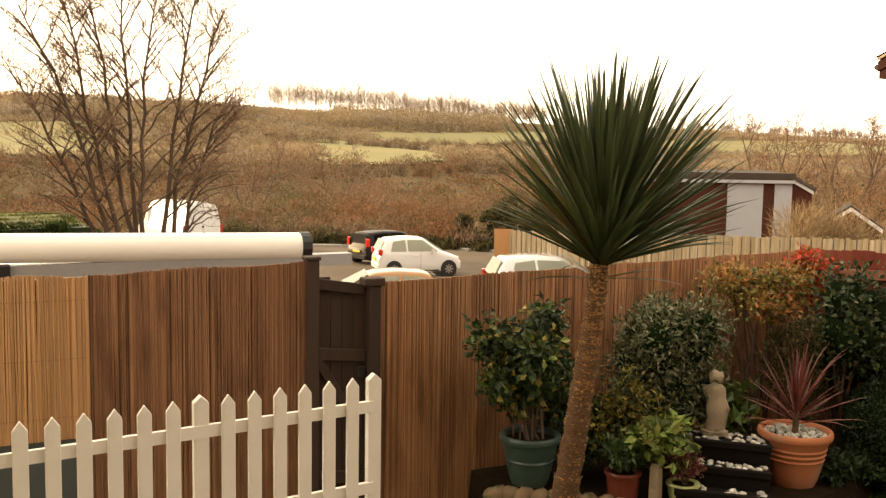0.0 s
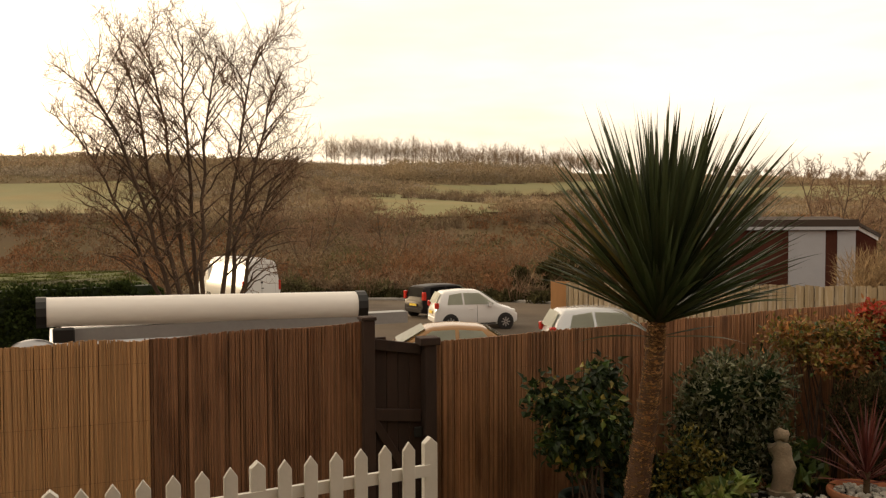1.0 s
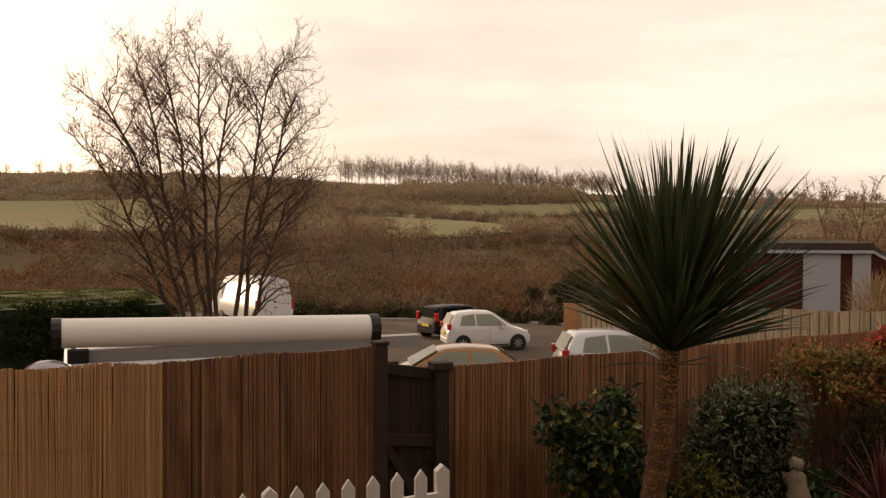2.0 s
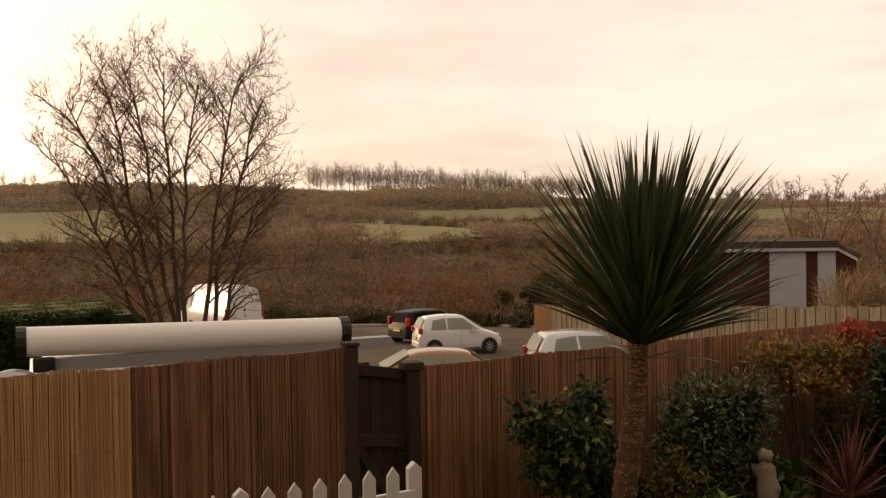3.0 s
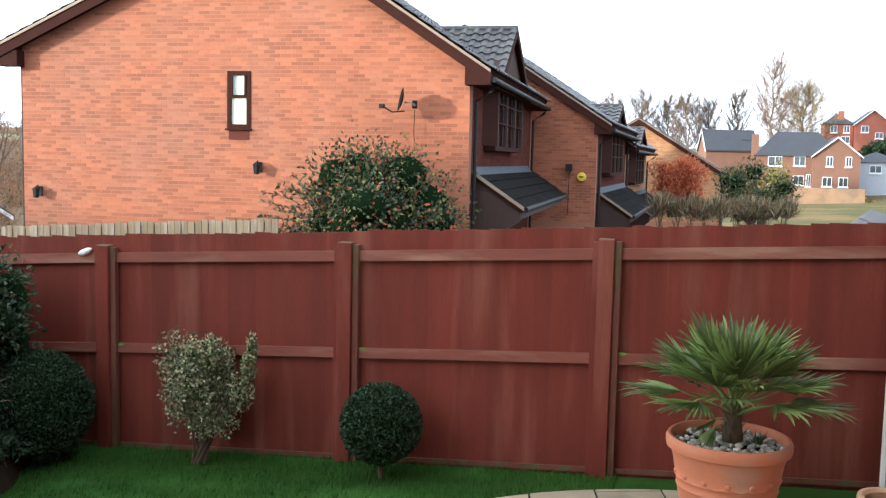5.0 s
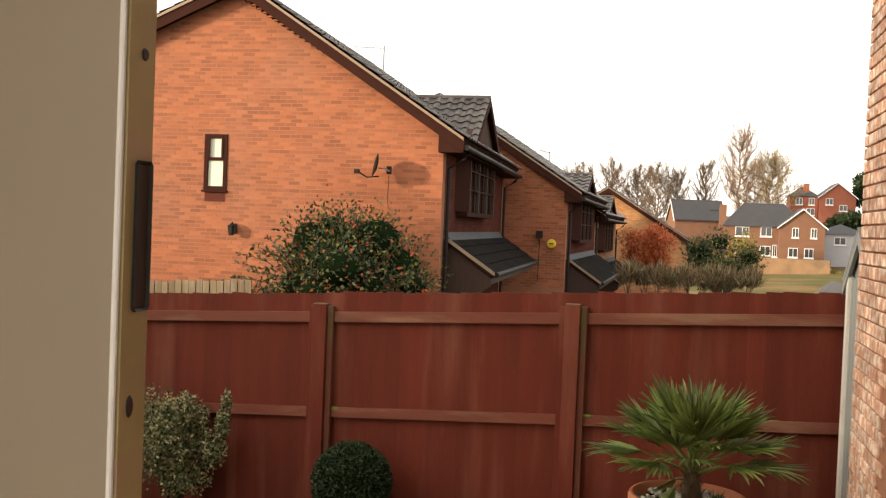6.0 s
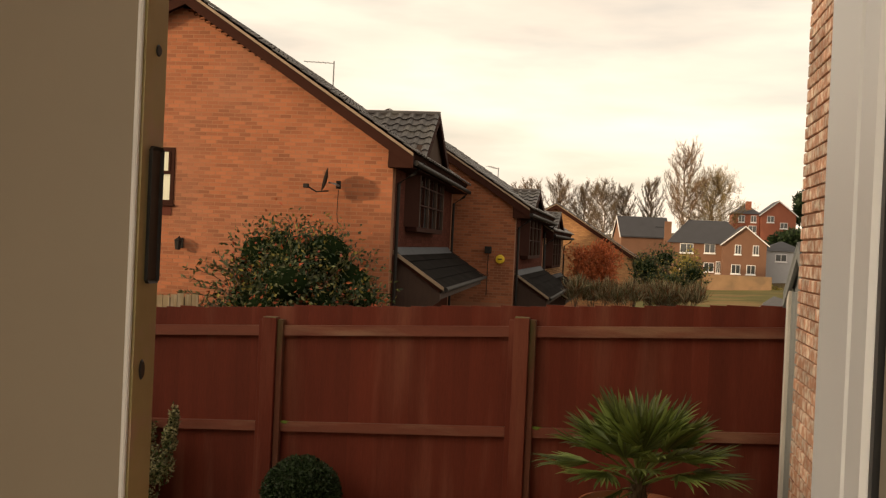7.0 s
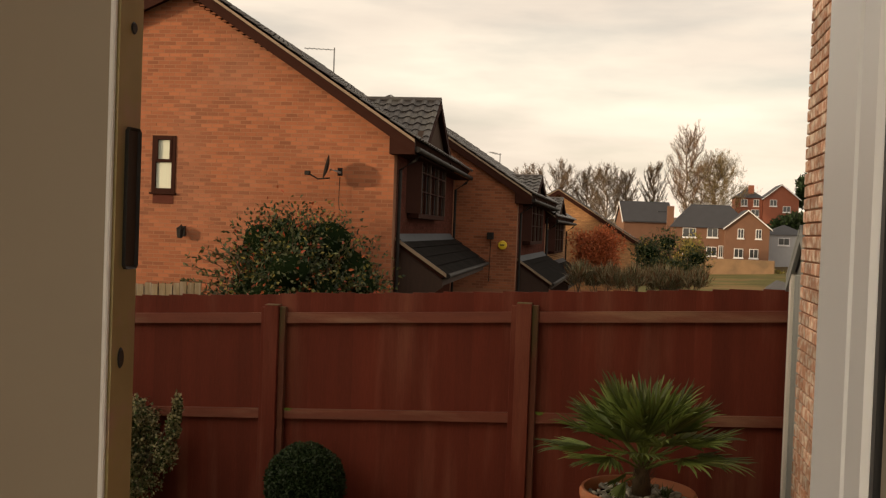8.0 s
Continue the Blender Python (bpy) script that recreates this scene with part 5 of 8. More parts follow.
far_house("brown brick house range under a dark hipped slate roof", 160, -19.25, 0, 12.5, 9, -4.0, 4.0, 7.9, M["brick_far"], False,
          [(8.7, 2.4, 2.1, 1.5), (5.25, 2.5, 1.7, 1.5), (8.1, -0.8, 2.6, 1.9), (5.35, -0.5, 1.6, 1.45), (4.35, -0.7, 0.7, 1.9)], (12.2, 7.4))
ridge_house = far_house("long brown brick house with a steep dark slate roof", 176, -7.3, 12, 8.6, 7, -4.0, 5.0, 5.1, M["brick_far"], False, [], cap=False)
part("gable", prism([(0, 5.0), (7, 5.0), (3.5, 8.3)], "y", 0.0, 8.6), M["brick_far"], ridge_house)
for xe in (-0.45, 7.45):
    part("roof", prism([(xe, 4.75), (3.5, 8.35), (3.5, 8.62), (xe, 5.0)], "y", -0.3, 8.85), M["far_slate"], ridge_house)
    part("bargeboard", prism([(xe, 4.6), (3.5, 8.25), (3.5, 8.5), (xe, 4.85)], "y", 8.852, 8.96), M["white_wall"], ridge_house)
part("skylight", box(1.4, 0.6, 6.75, 2.4, 2.2, 6.9, 0.02, None), M["window_glass"], ridge_house)
far_house("red brick gabled house on the hill behind conifers", 206, -33.7, 0, 6.9, 9, 2.0, 10.9, 13.7, M["brick_far_red"], True, [(4.3, 9.4, 1.4, 1.3), (1.6, 8.2, 1.5, 1.2)])
far_house("red brick house on the hill, hipped wing", 207, -26.7, 0, 5.3, 8, 2.0, 11.0, 13.2, M["brick_far_red"], False, [(0.7, 9.3, 1.1, 1.4), (3.0, 9.3, 1.3, 1.4), (0.6, 7.2, 1.6, 1.4)], (1.6, 13.7))
far_house("low white cottage with a dark roof", 166, -29.0, 0, 6.6, 9, -4.0, 3.3, 5.0, M["panel_white"], False, [(3.0, 1.6, 1.8, 1.2)])
tagged(part("garden_wall", box(146, -21.0, -5.4, 146.5, -8.6, -0.66, 0.05), M["buff_wall"]), "long buff brick garden wall", "wall", kind="structure")

# shed roof and another low roof just over the red fence
lr = thing("outhouse", "low outhouse with a grey tiled roof", "outhouse", (22.0, -6.2, -1.15), 0)
part("wall", prism([(0, -2.5), (4.0, -2.5), (4.0, 0.6), (2.0, 2.3), (0, 0.6)], "x", 0, 5), M["brick_far"], lr)
rl = part("roof", slab((-0.2, 4.3, 0.45), (5.2, 4.3, 0.45), (-0.2, 2.0, 2.4), 0.1), M["brown_trim"], lr)
tile_slope("roof_tiles", rl, (-0.22, 4.33, 0.44), (5.4, 0, 0), (0, -2.33, 1.97), M["tile"], 77)
part("roof", slab((-0.2, -0.3, 0.45), (5.2, -0.3, 0.45), (-0.2, 2.0, 2.4), 0.1), M["tile"], lr)

patch("field", 60, 146, -40, 0, 0.1, M["rough_grass"], "rough pale grass below the far houses", "field", 4.0)
# unseen block added out of view to keep the sun off the pale fence
tagged(part("neighbour_wall", box(-10.5, 34.0, -3.0, -3.8, 50.0, 6.6), M["brick_far"]), "plain brown unseen block added to shade the pale fence", "wall", kind="structure")
# unseen block added out of view to keep the sun off the garden
tagged(part("neighbour_wall", box(-9.5, 9.6, -1.5, -2.6, 20.0, 6.4), M["brick_far"]), "plain brown unseen block added to shade the garden", "wall", kind="structure")

# ---- bare winter trees ----
def bare_tree(name, label, at, height, seed, stems=1, spread=0.35, levels=3, r0=0.09, kids=(5, 6, 7), droop=0.0, twig_r=0.006, first=0.25, lean=0.12, sides=5, group="", mat_t="bark", mat_w="twig", len_ratio=0.55, wide=1.0, thin=0.55, fork=(0.45, 0.95)):
    """A tapered trunk or several stems with limbs, branches and twigs, grown by forking."""
    rnd = random.Random(seed)
    root = thing(name, label, "tree", at, group=group)
    big_v, big_f, small_v, small_f = [], [], [], []

    def grow(p, d, length, rad, level):
        steps = (6, 6, 4, 3, 2)[min(level, 4)]
        pts, radii = [p.copy()], [rad]
        for i in range(steps):
            jit = 0.10 + 0.07 * level
            d = (d + Vector((rnd.uniform(-jit, jit) * wide, rnd.uniform(-jit, jit) * wide, rnd.uniform(-jit, jit) + (0.05 if level else 0.02) - droop * level * 0.06))).normalized()
            pts.append(pts[-1] + d * (length / steps))
            radii.append(max(rad * (1 - 0.80 * (i + 1) / steps), twig_r * 0.55))
        (tube_into(big_v, big_f, pts, radii, sides) if level < 2 else tube_into(small_v, small_f, pts, radii, 3))
        if level >= levels:
            return
        n = kids[min(level, len(kids) - 1)]
        for k in range(n):
            f = first + (1 - first) * (k + rnd.uniform(0.1, 0.9)) / n if level == 0 else 0.18 + 0.82 * (k + rnd.random()) / n
            i = min(int(f * steps), steps - 1)
            q = pts[i].lerp(pts[i + 1], f * steps - i)
            ax = (pts[i + 1] - pts[i]).normalized()
            side = ax.orthogonal().normalized()
            side.rotate(Matrix.Rotation(rnd.uniform(0, 2 * math.pi), 3, ax))
            ang = rnd.uniform(*fork) * (1.0 + 0.2 * level)
            dd = (ax * math.cos(ang) + side * math.sin(ang)).normalized()
            grow(q, dd, length * len_ratio * rnd.uniform(0.7, 1.15) * (1.15 - 0.45 * f), max(radii[i] * thin, twig_r), level + 1)

    for s in range(stems):
        a = 2 * math.pi * (s + rnd.uniform(-0.2, 0.2)) / max(stems, 1)
        out = lean * (rnd.uniform(0.5, 1.3) if stems > 1 else 0.25)
        d = Vector((math.cos(a) * out * 1.0, math.sin(a) * out, 1)).normalized()
        grow(Vector((math.cos(a) * 0.12 * (stems > 1), math.sin(a) * 0.12 * (stems > 1), -0.1)), d, height * rnd.uniform(0.85, 1.0), r0 * rnd.uniform(0.75, 1.1), 0)
    part("trunk", mesh_from("trunk", big_v, big_f, M[mat_t], True), M[mat_t], root)
    tagged(part("crown", mesh_from("crown", small_v, small_f, M[mat_w]), M[mat_w], root), kind="stuff")
    return root


# the many-stemmed tree by the car park
def stemmed_tree(label, at, stems, seed, r0=0.064, twig_r=0.0060):
    """Several stems from one stool. Each stem: offset of its foot, sideways shift halfway up, reach of its tip, height of its tip."""
    r = random.Random(seed)
    root = thing("bare_tree", label, "tree", at)
    bv, bf, tv_, tf_ = [], [], [], []

    def curve(p, m, q, n):
        return [p * (1 - t) ** 2 + m * 2 * t * (1 - t) + q * t * t for t in (i / n for i in range(n + 1))]

    def wiggle(pts, amp):
        return [pts[0]] + [p + Vector((r.gauss(0, amp), r.gauss(0, amp), r.gauss(0, amp * 0.6))) for p in pts[1:]]

    def at_f(pts, f):
        i = min(int(f * (len(pts) - 1)), len(pts) - 2)
        return pts[i].lerp(pts[i + 1], f * (len(pts) - 1) - i), (pts[i + 1] - pts[i]).normalized()

    def twig(p, d, ln, rad, level):
        # short crooked shoots that turn up at the ends, the lower ones hanging
        e = d.copy()
        pts = [p]
        n_ = 3 if level else 1
        for _ in range(n_):
            e = (e + Vector((r.gauss(0, 0.30), r.gauss(0, 0.30), r.gauss(0.06, 0.28)))).normalized()
            pts.append(pts[-1] + e * ln / n_)
        if level:
            tube_into(tv_, tf_, pts, [rad, rad * 0.85, rad * 0.7, rad * 0.5], 3)
            for _ in range(5):
                q, ax = at_f(pts, r.uniform(0.15, 1.0))
                s_ = Vector((r.gauss(0, 1), r.gauss(0, 1), r.gauss(0.1, 0.8))).normalized()
                twig(q, (ax * 0.6 + s_ * 0.9).normalized(), ln * r.uniform(0.38, 0.62), max(rad * 0.75, twig_r * 0.75), level - 1)
        else:
            spike_into(tv_, tf_, pts[0], pts[1], rad * 1.3)

    for x0, xm, xt, zt in stems:
        yt = r.uniform(-1.3, 1.3)
        foot, tip = Vector((x0, r.uniform(-0.12, 0.12), -0.1)), Vector((xt, yt, zt))
        ctrl = Vector((x0 + 2 * xm, yt * 0.15, zt * 0.55))
        line = wiggle(curve(foot, ctrl, tip, 11), 0.045)
        ln = (tip - foot).length
        tube_into(bv, bf, line, [r0 * (1 - 0.90 * i / 11) + 0.008 for i in range(12)], 7)
        out = 1 if xt > x0 else -1
        n_ = 22
        for k in range(n_):
            f = 0.30 + 0.68 * ((k + r.random()) / n_) ** 0.8
            p, ax = at_f(line, f)
            az = r.uniform(-1.25, 1.25) + (0 if out > 0 else math.pi) + (math.pi if r.random() < 0.26 else 0)
            rise = r.uniform(0.1, 0.55) + 0.5 * f
            d = (Vector((math.cos(az), math.sin(az) * 0.8, rise)).normalized() + ax * 0.45).normalized()
            bl = r.uniform(1.2, 2.4) * (1.15 - 0.66 * f)
            sag = -0.34 * bl * (1 - f)
            br = wiggle(curve(p, p + d * bl * 0.55 + Vector((0, 0, 0.10 * bl)), p + d * bl + Vector((0, 0, sag)), 6), 0.022)
            tube_into(bv, bf, br, [0.022 * (1.25 - 0.6 * f) * (1 - 0.72 * i / 6) + 0.004 for i in range(7)], 4)
            shoots = 5 if f < 0.5 else 10
            for j in range(shoots):
                g = 0.2 + 0.8 * (j + r.random()) / shoots
                q, bx = at_f(br, g)
                s_ = Vector((r.gauss(0, 1), r.gauss(0, 1), r.gauss(0.15, 0.7))).normalized()
                twig(q, (bx * 0.75 + s_ * 0.8).normalized(), r.uniform(0.34, 0.80), twig_r * 1.1, 2 if j % 3 == 0 else 1)
    part("trunk", mesh_from("trunk", bv, bf, M["bark"], True), M["bark"], root)
    tagged(part("crown", mesh_from("crown", tv_, tf_, M["twig"]), M["twig"], root), kind="stuff")
    return root


TREE_Z = gz(2.95, 22.3)
big_tree = stemmed_tree("many-stemmed bare winter tree at the car park's edge", (2.95, 22.3, TREE_Z),
                        [(-0.12, -0.42, -2.3, 4.0 - TREE_Z), (-0.08, -0.36, -2.2, 5.2 - TREE_Z), (-0.02, -0.32, -1.55, 5.85 - TREE_Z), (0.05, -0.16, -0.95, 6.3 - TREE_Z), (0.40, -0.30, 0.55, 5.8 - TREE_Z),
                         (0.12, -0.08, -0.1, 6.3 - TREE_Z), (0.46, 0.08, 1.45, 6.15 - TREE_Z), (0.54, 0.12, 1.95, 5.4 - TREE_Z), (0.60, 0.22, 2.1, 3.4 - TREE_Z)], 23)


def crown_tree(label, at, top, wide, low, seed, upright=0.6, trunk_r=0.24, limbs=15, twig_r=0.021, wood="far_bark", twigs="far_twig", group="trees on the hill"):
    """A single-trunked bare tree whose limbs reach an egg-shaped crown: top and low are heights over the foot, wide its breadth."""
    r = random.Random(seed)
    root = thing("bare_tree", label, "tree", at, group=group)
    bv, bf, tv_, tf_ = [], [], [], []
    cz, rz_, rx_ = (top + low) / 2, (top - low) / 2, wide / 2

    def bow(a, b, lift, rad0, rad1, big, seg=4):
        pts = [a.lerp(b, i / seg) + Vector((r.uniform(-1, 1), r.uniform(-1, 1), 0)) * (b - a).length * 0.04 * (0 < i < seg) - Vector((0, 0, lift * math.sin(math.pi * i / seg))) for i in range(seg + 1)]
        tube_into(bv if big else tv_, bf if big else tf_, pts, [rad0 + (rad1 - rad0) * i / seg for i in range(seg + 1)], 5 if big else 3)
        return pts

    stem = bow(Vector((0, 0, -0.3)), Vector((r.uniform(-.1, .1) * wide, r.uniform(-.1, .1) * wide, cz + 0.45 * rz_)), 0.0, trunk_r, trunk_r * 0.35, True, 6)
    for k in range(limbs):
        f = 0.22 + 0.76 * (k + r.random()) / limbs
        i = min(int(f * 6), 5)
        p = stem[i].lerp(stem[i + 1], f * 6 - i)
        az = k * 2.4 + r.uniform(-0.4, 0.4)
        el = -0.55 + 1.95 * (k / (limbs - 1)) * r.uniform(0.8, 1.05)
        tip = Vector((math.cos(az) * math.cos(el) * rx_, math.sin(az) * math.cos(el) * rx_, cz + math.sin(el) * rz_)) * 1.0
        tip = Vector((tip.x, tip.y, max(tip.z, p.z * 0.8))) * r.uniform(0.86, 1.0)
        limb = bow(p, tip, upright * 0.16 * (tip - p).length, trunk_r * 0.42, twig_r * 1.3, True, 5)
        for j in range(13):
            g = 0.18 + 0.82 * (j + r.random()) / 13
            n0 = min(int(g * 5), 4)
            q = limb[n0].lerp(limb[n0 + 1], g * 5 - n0)
            d = (tip - p).normalized()
            side = Vector((r.gauss(0, 1), r.gauss(0, 1), r.gauss(0.25, 0.8))).normalized()
            ln = wide * r.uniform(0.12, 0.26) * (1.2 - 0.45 * g)
            e = q + (d * 0.75 + side * 0.85 + Vector((0, 0, upright * 0.5))).normalized() * ln
            br = bow(q, e, 0.08 * ln, twig_r * 1.9, twig_r * 0.9, False, 3)
            for h in range(10):
                w = r.random()
                n1 = min(int(w * 3), 2)
                q2 = br[n1].lerp(br[n1 + 1], w * 3 - n1)
                s2 = Vector((r.gauss(0, 1), r.gauss(0, 1), r.gauss(0.3, 0.8))).normalized()
                l2 = ln * r.uniform(0.25, 0.5)
                e2 = q2 + (d * 0.6 + s2 * 0.8 + Vector((0, 0, upright * 0.5))).normalized() * l2
                spike_into(tv_, tf_, q2, e2, twig_r * 1.3)
                for _ in range(7):
                    q3 = q2.lerp(e2, r.uniform(0.2, 1))
                    s3 = Vector((r.gauss(0, 1), r.gauss(0, 1), r.gauss(0.4, 0.8))).normalized()
                    spike_into(tv_, tf_, q3, q3 + s3 * l2 * r.uniform(0.4, 0.9), twig_r * 1.0)
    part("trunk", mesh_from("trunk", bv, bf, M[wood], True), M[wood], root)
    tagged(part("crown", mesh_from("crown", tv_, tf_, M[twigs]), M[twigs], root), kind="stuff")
    return root


# bare trees along the hill over the far houses: y, top, breadth, crown's underside
for i, (y_, top_, w_, low_, up_, tw_) in enumerate(((19.2, 16.3, 5.5, 9, 0.5, "far_twig"), (13.5, 17.6, 7.4, 7, 0.7, "far_twig"), (8.6, 16.0, 8.0, 6, 0.7, "far_twig_grey"), (5.0, 16.6, 8.0, 7, 0.6, "far_twig_grey"), (1.4, 15.4, 7.0, 6, 0.7, "far_twig_grey"),
                                              (-4.4, 18.2, 5.6, 8, 0.9, "far_twig_grey"), (-10.6, 23.8, 9.6, 10, 1.0, "far_twig_pale"), (-15.4, 18.9, 13.6, 6, 0.3, "far_twig_gold"), (22.9, 15.0, 5.0, 8, 0.5, "far_twig"))):
    x_ = 188 + 3.0 * (i % 3)
    zb = gz(x_, y_) - 0.4
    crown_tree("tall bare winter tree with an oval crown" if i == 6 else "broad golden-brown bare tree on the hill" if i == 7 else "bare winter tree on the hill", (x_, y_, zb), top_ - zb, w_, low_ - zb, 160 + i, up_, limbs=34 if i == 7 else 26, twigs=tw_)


# ---- scrub, hedges and woods: masses of small twigs and leaves ----
def tuft_mass(name, places, material, seed, label, category, blades, blade_len, blade_w, up=0.6, flat=0.8, kind="stuff", parent=None):
    """places: rows of x, y, z, rx, ry, rz: clumps of small blades that fill a domed volume each."""
    r = np.random.default_rng(seed)
    P = np.repeat(np.asarray(places, float), blades, axis=0)
    n = len(P)
    d = r.normal(size=(n, 3))
    d /= np.linalg.norm(d, axis=1, keepdims=True)
    d[:, 2] = np.abs(d[:, 2]) * 1.0 - 0.12
    rad = r.uniform(0.35, 1.0, n) ** 0.5 * (1 + 0.16 * np.sin(5 * d[:, 0] + P[:, 0]) * np.cos(4 * d[:, 1] + P[:, 1]))
    c = P[:, :3] + d * P[:, 3:6] * rad[:, None]
    ax = d * flat + r.normal(size=(n, 3)) * 0.55 + np.array([0, 0, up])
    ax /= np.linalg.norm(ax, axis=1, keepdims=True)
    sd = np.cross(ax, r.normal(size=(n, 3)))
    sd /= np.linalg.norm(sd, axis=1, keepdims=True) + 1e-9
    ln, wd = blade_len * r.uniform(0.6, 1.4, n)[:, None], blade_w * r.uniform(0.6, 1.4, n)[:, None]
    v = np.empty((n, 4, 3))
    v[:, 0] = c - ax * ln * 0.5
    v[:, 1] = c + sd * wd
    v[:, 2] = c + ax * ln * 0.5
    v[:, 3] = c - sd * wd
    me = bpy.data.meshes.new(name)
    me.from_pydata(v.reshape(-1, 3).tolist(), [], np.arange(4 * n).reshape(-1, 4).tolist())
    ob = part(name, me, material, parent, "" if not parent else label)
    return ob if parent else tagged(ob, label, category, kind=kind)


rng = np.random.default_rng(17)


def in_field(x, y):
    k_ = x / y
    if 0.325 < k_ < 0.47 and 278 < y < 412 - (k_ - 0.333) * 500:
        return True
    if 0.38 < k_ < 0.62 and 405 + (k_ - 0.385) * 280 < y < 478 + (k_ - 0.385) * 200:
        return True
    if k_ < 0.10 and 296 < y < 465:
        return True
    if k_ >= 0.62 and 445 < y < 525:
        return True
    return y > 655


def smooth_field(name, x0, x1, y0, y1, test, label):
    patch(name, x0, x1, y0, y1, 0.7, M["field"], label, "field", 7.0, test)


smooth_field("field", 80, 200, 276, 420, lambda x, y: 0.325 < x / y < 0.47 and in_field(x, y), "pale green sloping pasture in the valley")
smooth_field("field", 150, 330, 400, 545, lambda x, y: 0.38 < x / y < 0.62 and y > 400 and in_field(x, y), "long pale strip of pasture under the wood")
smooth_field("field", -130, 50, 290, 470, lambda x, y: x / y < 0.10 and in_field(x, y), "pale stubble field on the far slope")
smooth_field("field", 270, 800, 440, 530, lambda x, y: x / y >= 0.62 and in_field(x, y), "pale green field beyond the bungalow")
smooth_field("field", 20, 760, 655, 760, lambda x, y: True, "pale field on the crest of the ridge")

# bank of brown scrub behind the car park and down the valley side
near_s, mid_s, far_s = [[], [], [], []], [[], [], [], []], []
for k in range(360):
    y = 62 + 34 * rng.random() ** 1.2
    x = rng.uniform(-0.14 * y - 6, 1.15 * y + 6)
    if x < 6 and y < 84:
        y += 24
    s = rng.uniform(0.9, 2.6)
    kind_ = int(4 * (0.5 + 0.5 * noise.noise(Vector((x / 9.0, y / 14.0, 1.7))) + rng.uniform(-0.3, 0.3)) % 4)
    near_s[kind_].append((x, y, gz(x, y) + 0.2, s * 1.25, s * 1.1, s * rng.uniform(0.9, 1.7)))
for k in range(210):
    x = rng.uniform(10.5, 44)
    f = rng.random() ** 1.3
    y = edge_y(x) + 1.6 + (64 - edge_y(x)) * f
    s = rng.uniform(0.6, 1.1) + 0.8 * f
    kind_ = int(4 * (0.5 + 0.5 * noise.noise(Vector((x / 5.0, y / 6.0, 2.9))) + rng.uniform(-0.3, 0.3)) % 4)
    near_s[kind_].append((x, y, gz(x, y) + 0.1, s * 1.1, s, s * rng.uniform(0.9, 1.5)))
for k in range(760):
    y = rng.uniform(164, 279)
    x = rng.uniform(-0.16 * y - 10, 1.2 * y)
    s = rng.uniform(2.2, 5.6)
    kind_ = int(4 * (0.5 + 0.5 * noise.noise(Vector((x / 26.0, y / 30.0, 4.1))) + rng.uniform(-0.3, 0.3)) % 4)
    mid_s[kind_].append((x, y, gz(x, y) + 0.3, s * 1.4, s * 1.2, s * rng.uniform(0.8, 1.3)))
for k in range(3400):
    y = rng.uniform(276, 660)
    x = rng.uniform(-0.2 * y, 1.3 * y)
    if in_field(x, y):
        continue
    dens = noise.noise(Vector((x / 60.0, y / 40.0, 0.3)))
    ridge = y > 480
    s = rng.uniform(3.0, 6.0)
    far_s.append((x, y, gz(x, y), s * 1.5, s * 1.2, s * (0.85 if ridge else 0.62)))
for k in range(420):
    y = rng.uniform(505, 600)
    k_ = rng.uniform(0.345, 0.56)
    s = rng.uniform(5.0, 8.0)
    far_s.append((k_ * y, y, gz(k_ * y, y) + 1.0, s * 1.3, s, s * 1.15))
for kind_, (mt_, words) in enumerate((("scrub", "dense brown winter scrub"), ("scrub_rust", "russet leafless thickets"), ("scrub_grey", "grey-brown bramble thickets"), ("scrub_olive", "dull olive-brown thickets"))):
    tuft_mass("scrub", near_s[kind_], M[mt_], 31 + kind_, words + " on the bank behind the car park", "scrub", 330, 0.36, 0.034, up=0.05)
    tuft_mass("scrub", mid_s[kind_], M[mt_], 41 + kind_, words + " down in the valley", "scrub", 130, 0.95, 0.12, up=0.2)
# hillside woods in three tones, all paled in colour for haze
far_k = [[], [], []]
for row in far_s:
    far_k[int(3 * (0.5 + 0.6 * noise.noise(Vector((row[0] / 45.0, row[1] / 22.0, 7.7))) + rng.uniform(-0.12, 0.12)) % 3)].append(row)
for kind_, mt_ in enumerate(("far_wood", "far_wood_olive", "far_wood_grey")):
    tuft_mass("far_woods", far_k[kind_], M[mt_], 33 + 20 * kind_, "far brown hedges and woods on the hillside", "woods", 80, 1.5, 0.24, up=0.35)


def thicket(places, material, seed, label, shoots, wide):
    """Bare bushes of upright fanned shoots. places: rows of x, y, height, breadth."""
    r = random.Random(seed)
    v, f = [], []
    for x, y, h_, w_ in places:
        b = Vector((x, y, gz(x, y)))
        for _ in range(shoots):
            a, q = r.uniform(0, 6.283), math.sqrt(r.random())
            tip = b + Vector((math.cos(a) * q * w_, math.sin(a) * q * w_, h_ * (1 - 0.55 * q * q) * r.uniform(0.7, 1.05)))
            low = b + Vector((math.cos(a) * q * w_ * 0.45, math.sin(a) * q * w_ * 0.45, 0))
            mid = low.lerp(tip, r.uniform(0.35, 0.6))
            spike_into(v, f, low, tip, wide)
            for _ in range(2):
                p = low.lerp(tip, r.uniform(0.35, 0.85))
                spike_into(v, f, p, p + Vector((r.gauss(0, 0.16), r.gauss(0, 0.16), r.uniform(0.1, 0.34))) * h_, wide * 0.8)
    return tagged(part("thicket", mesh_from("thicket", v, f, M[material]), M[material]), label, "scrub", kind="stuff")


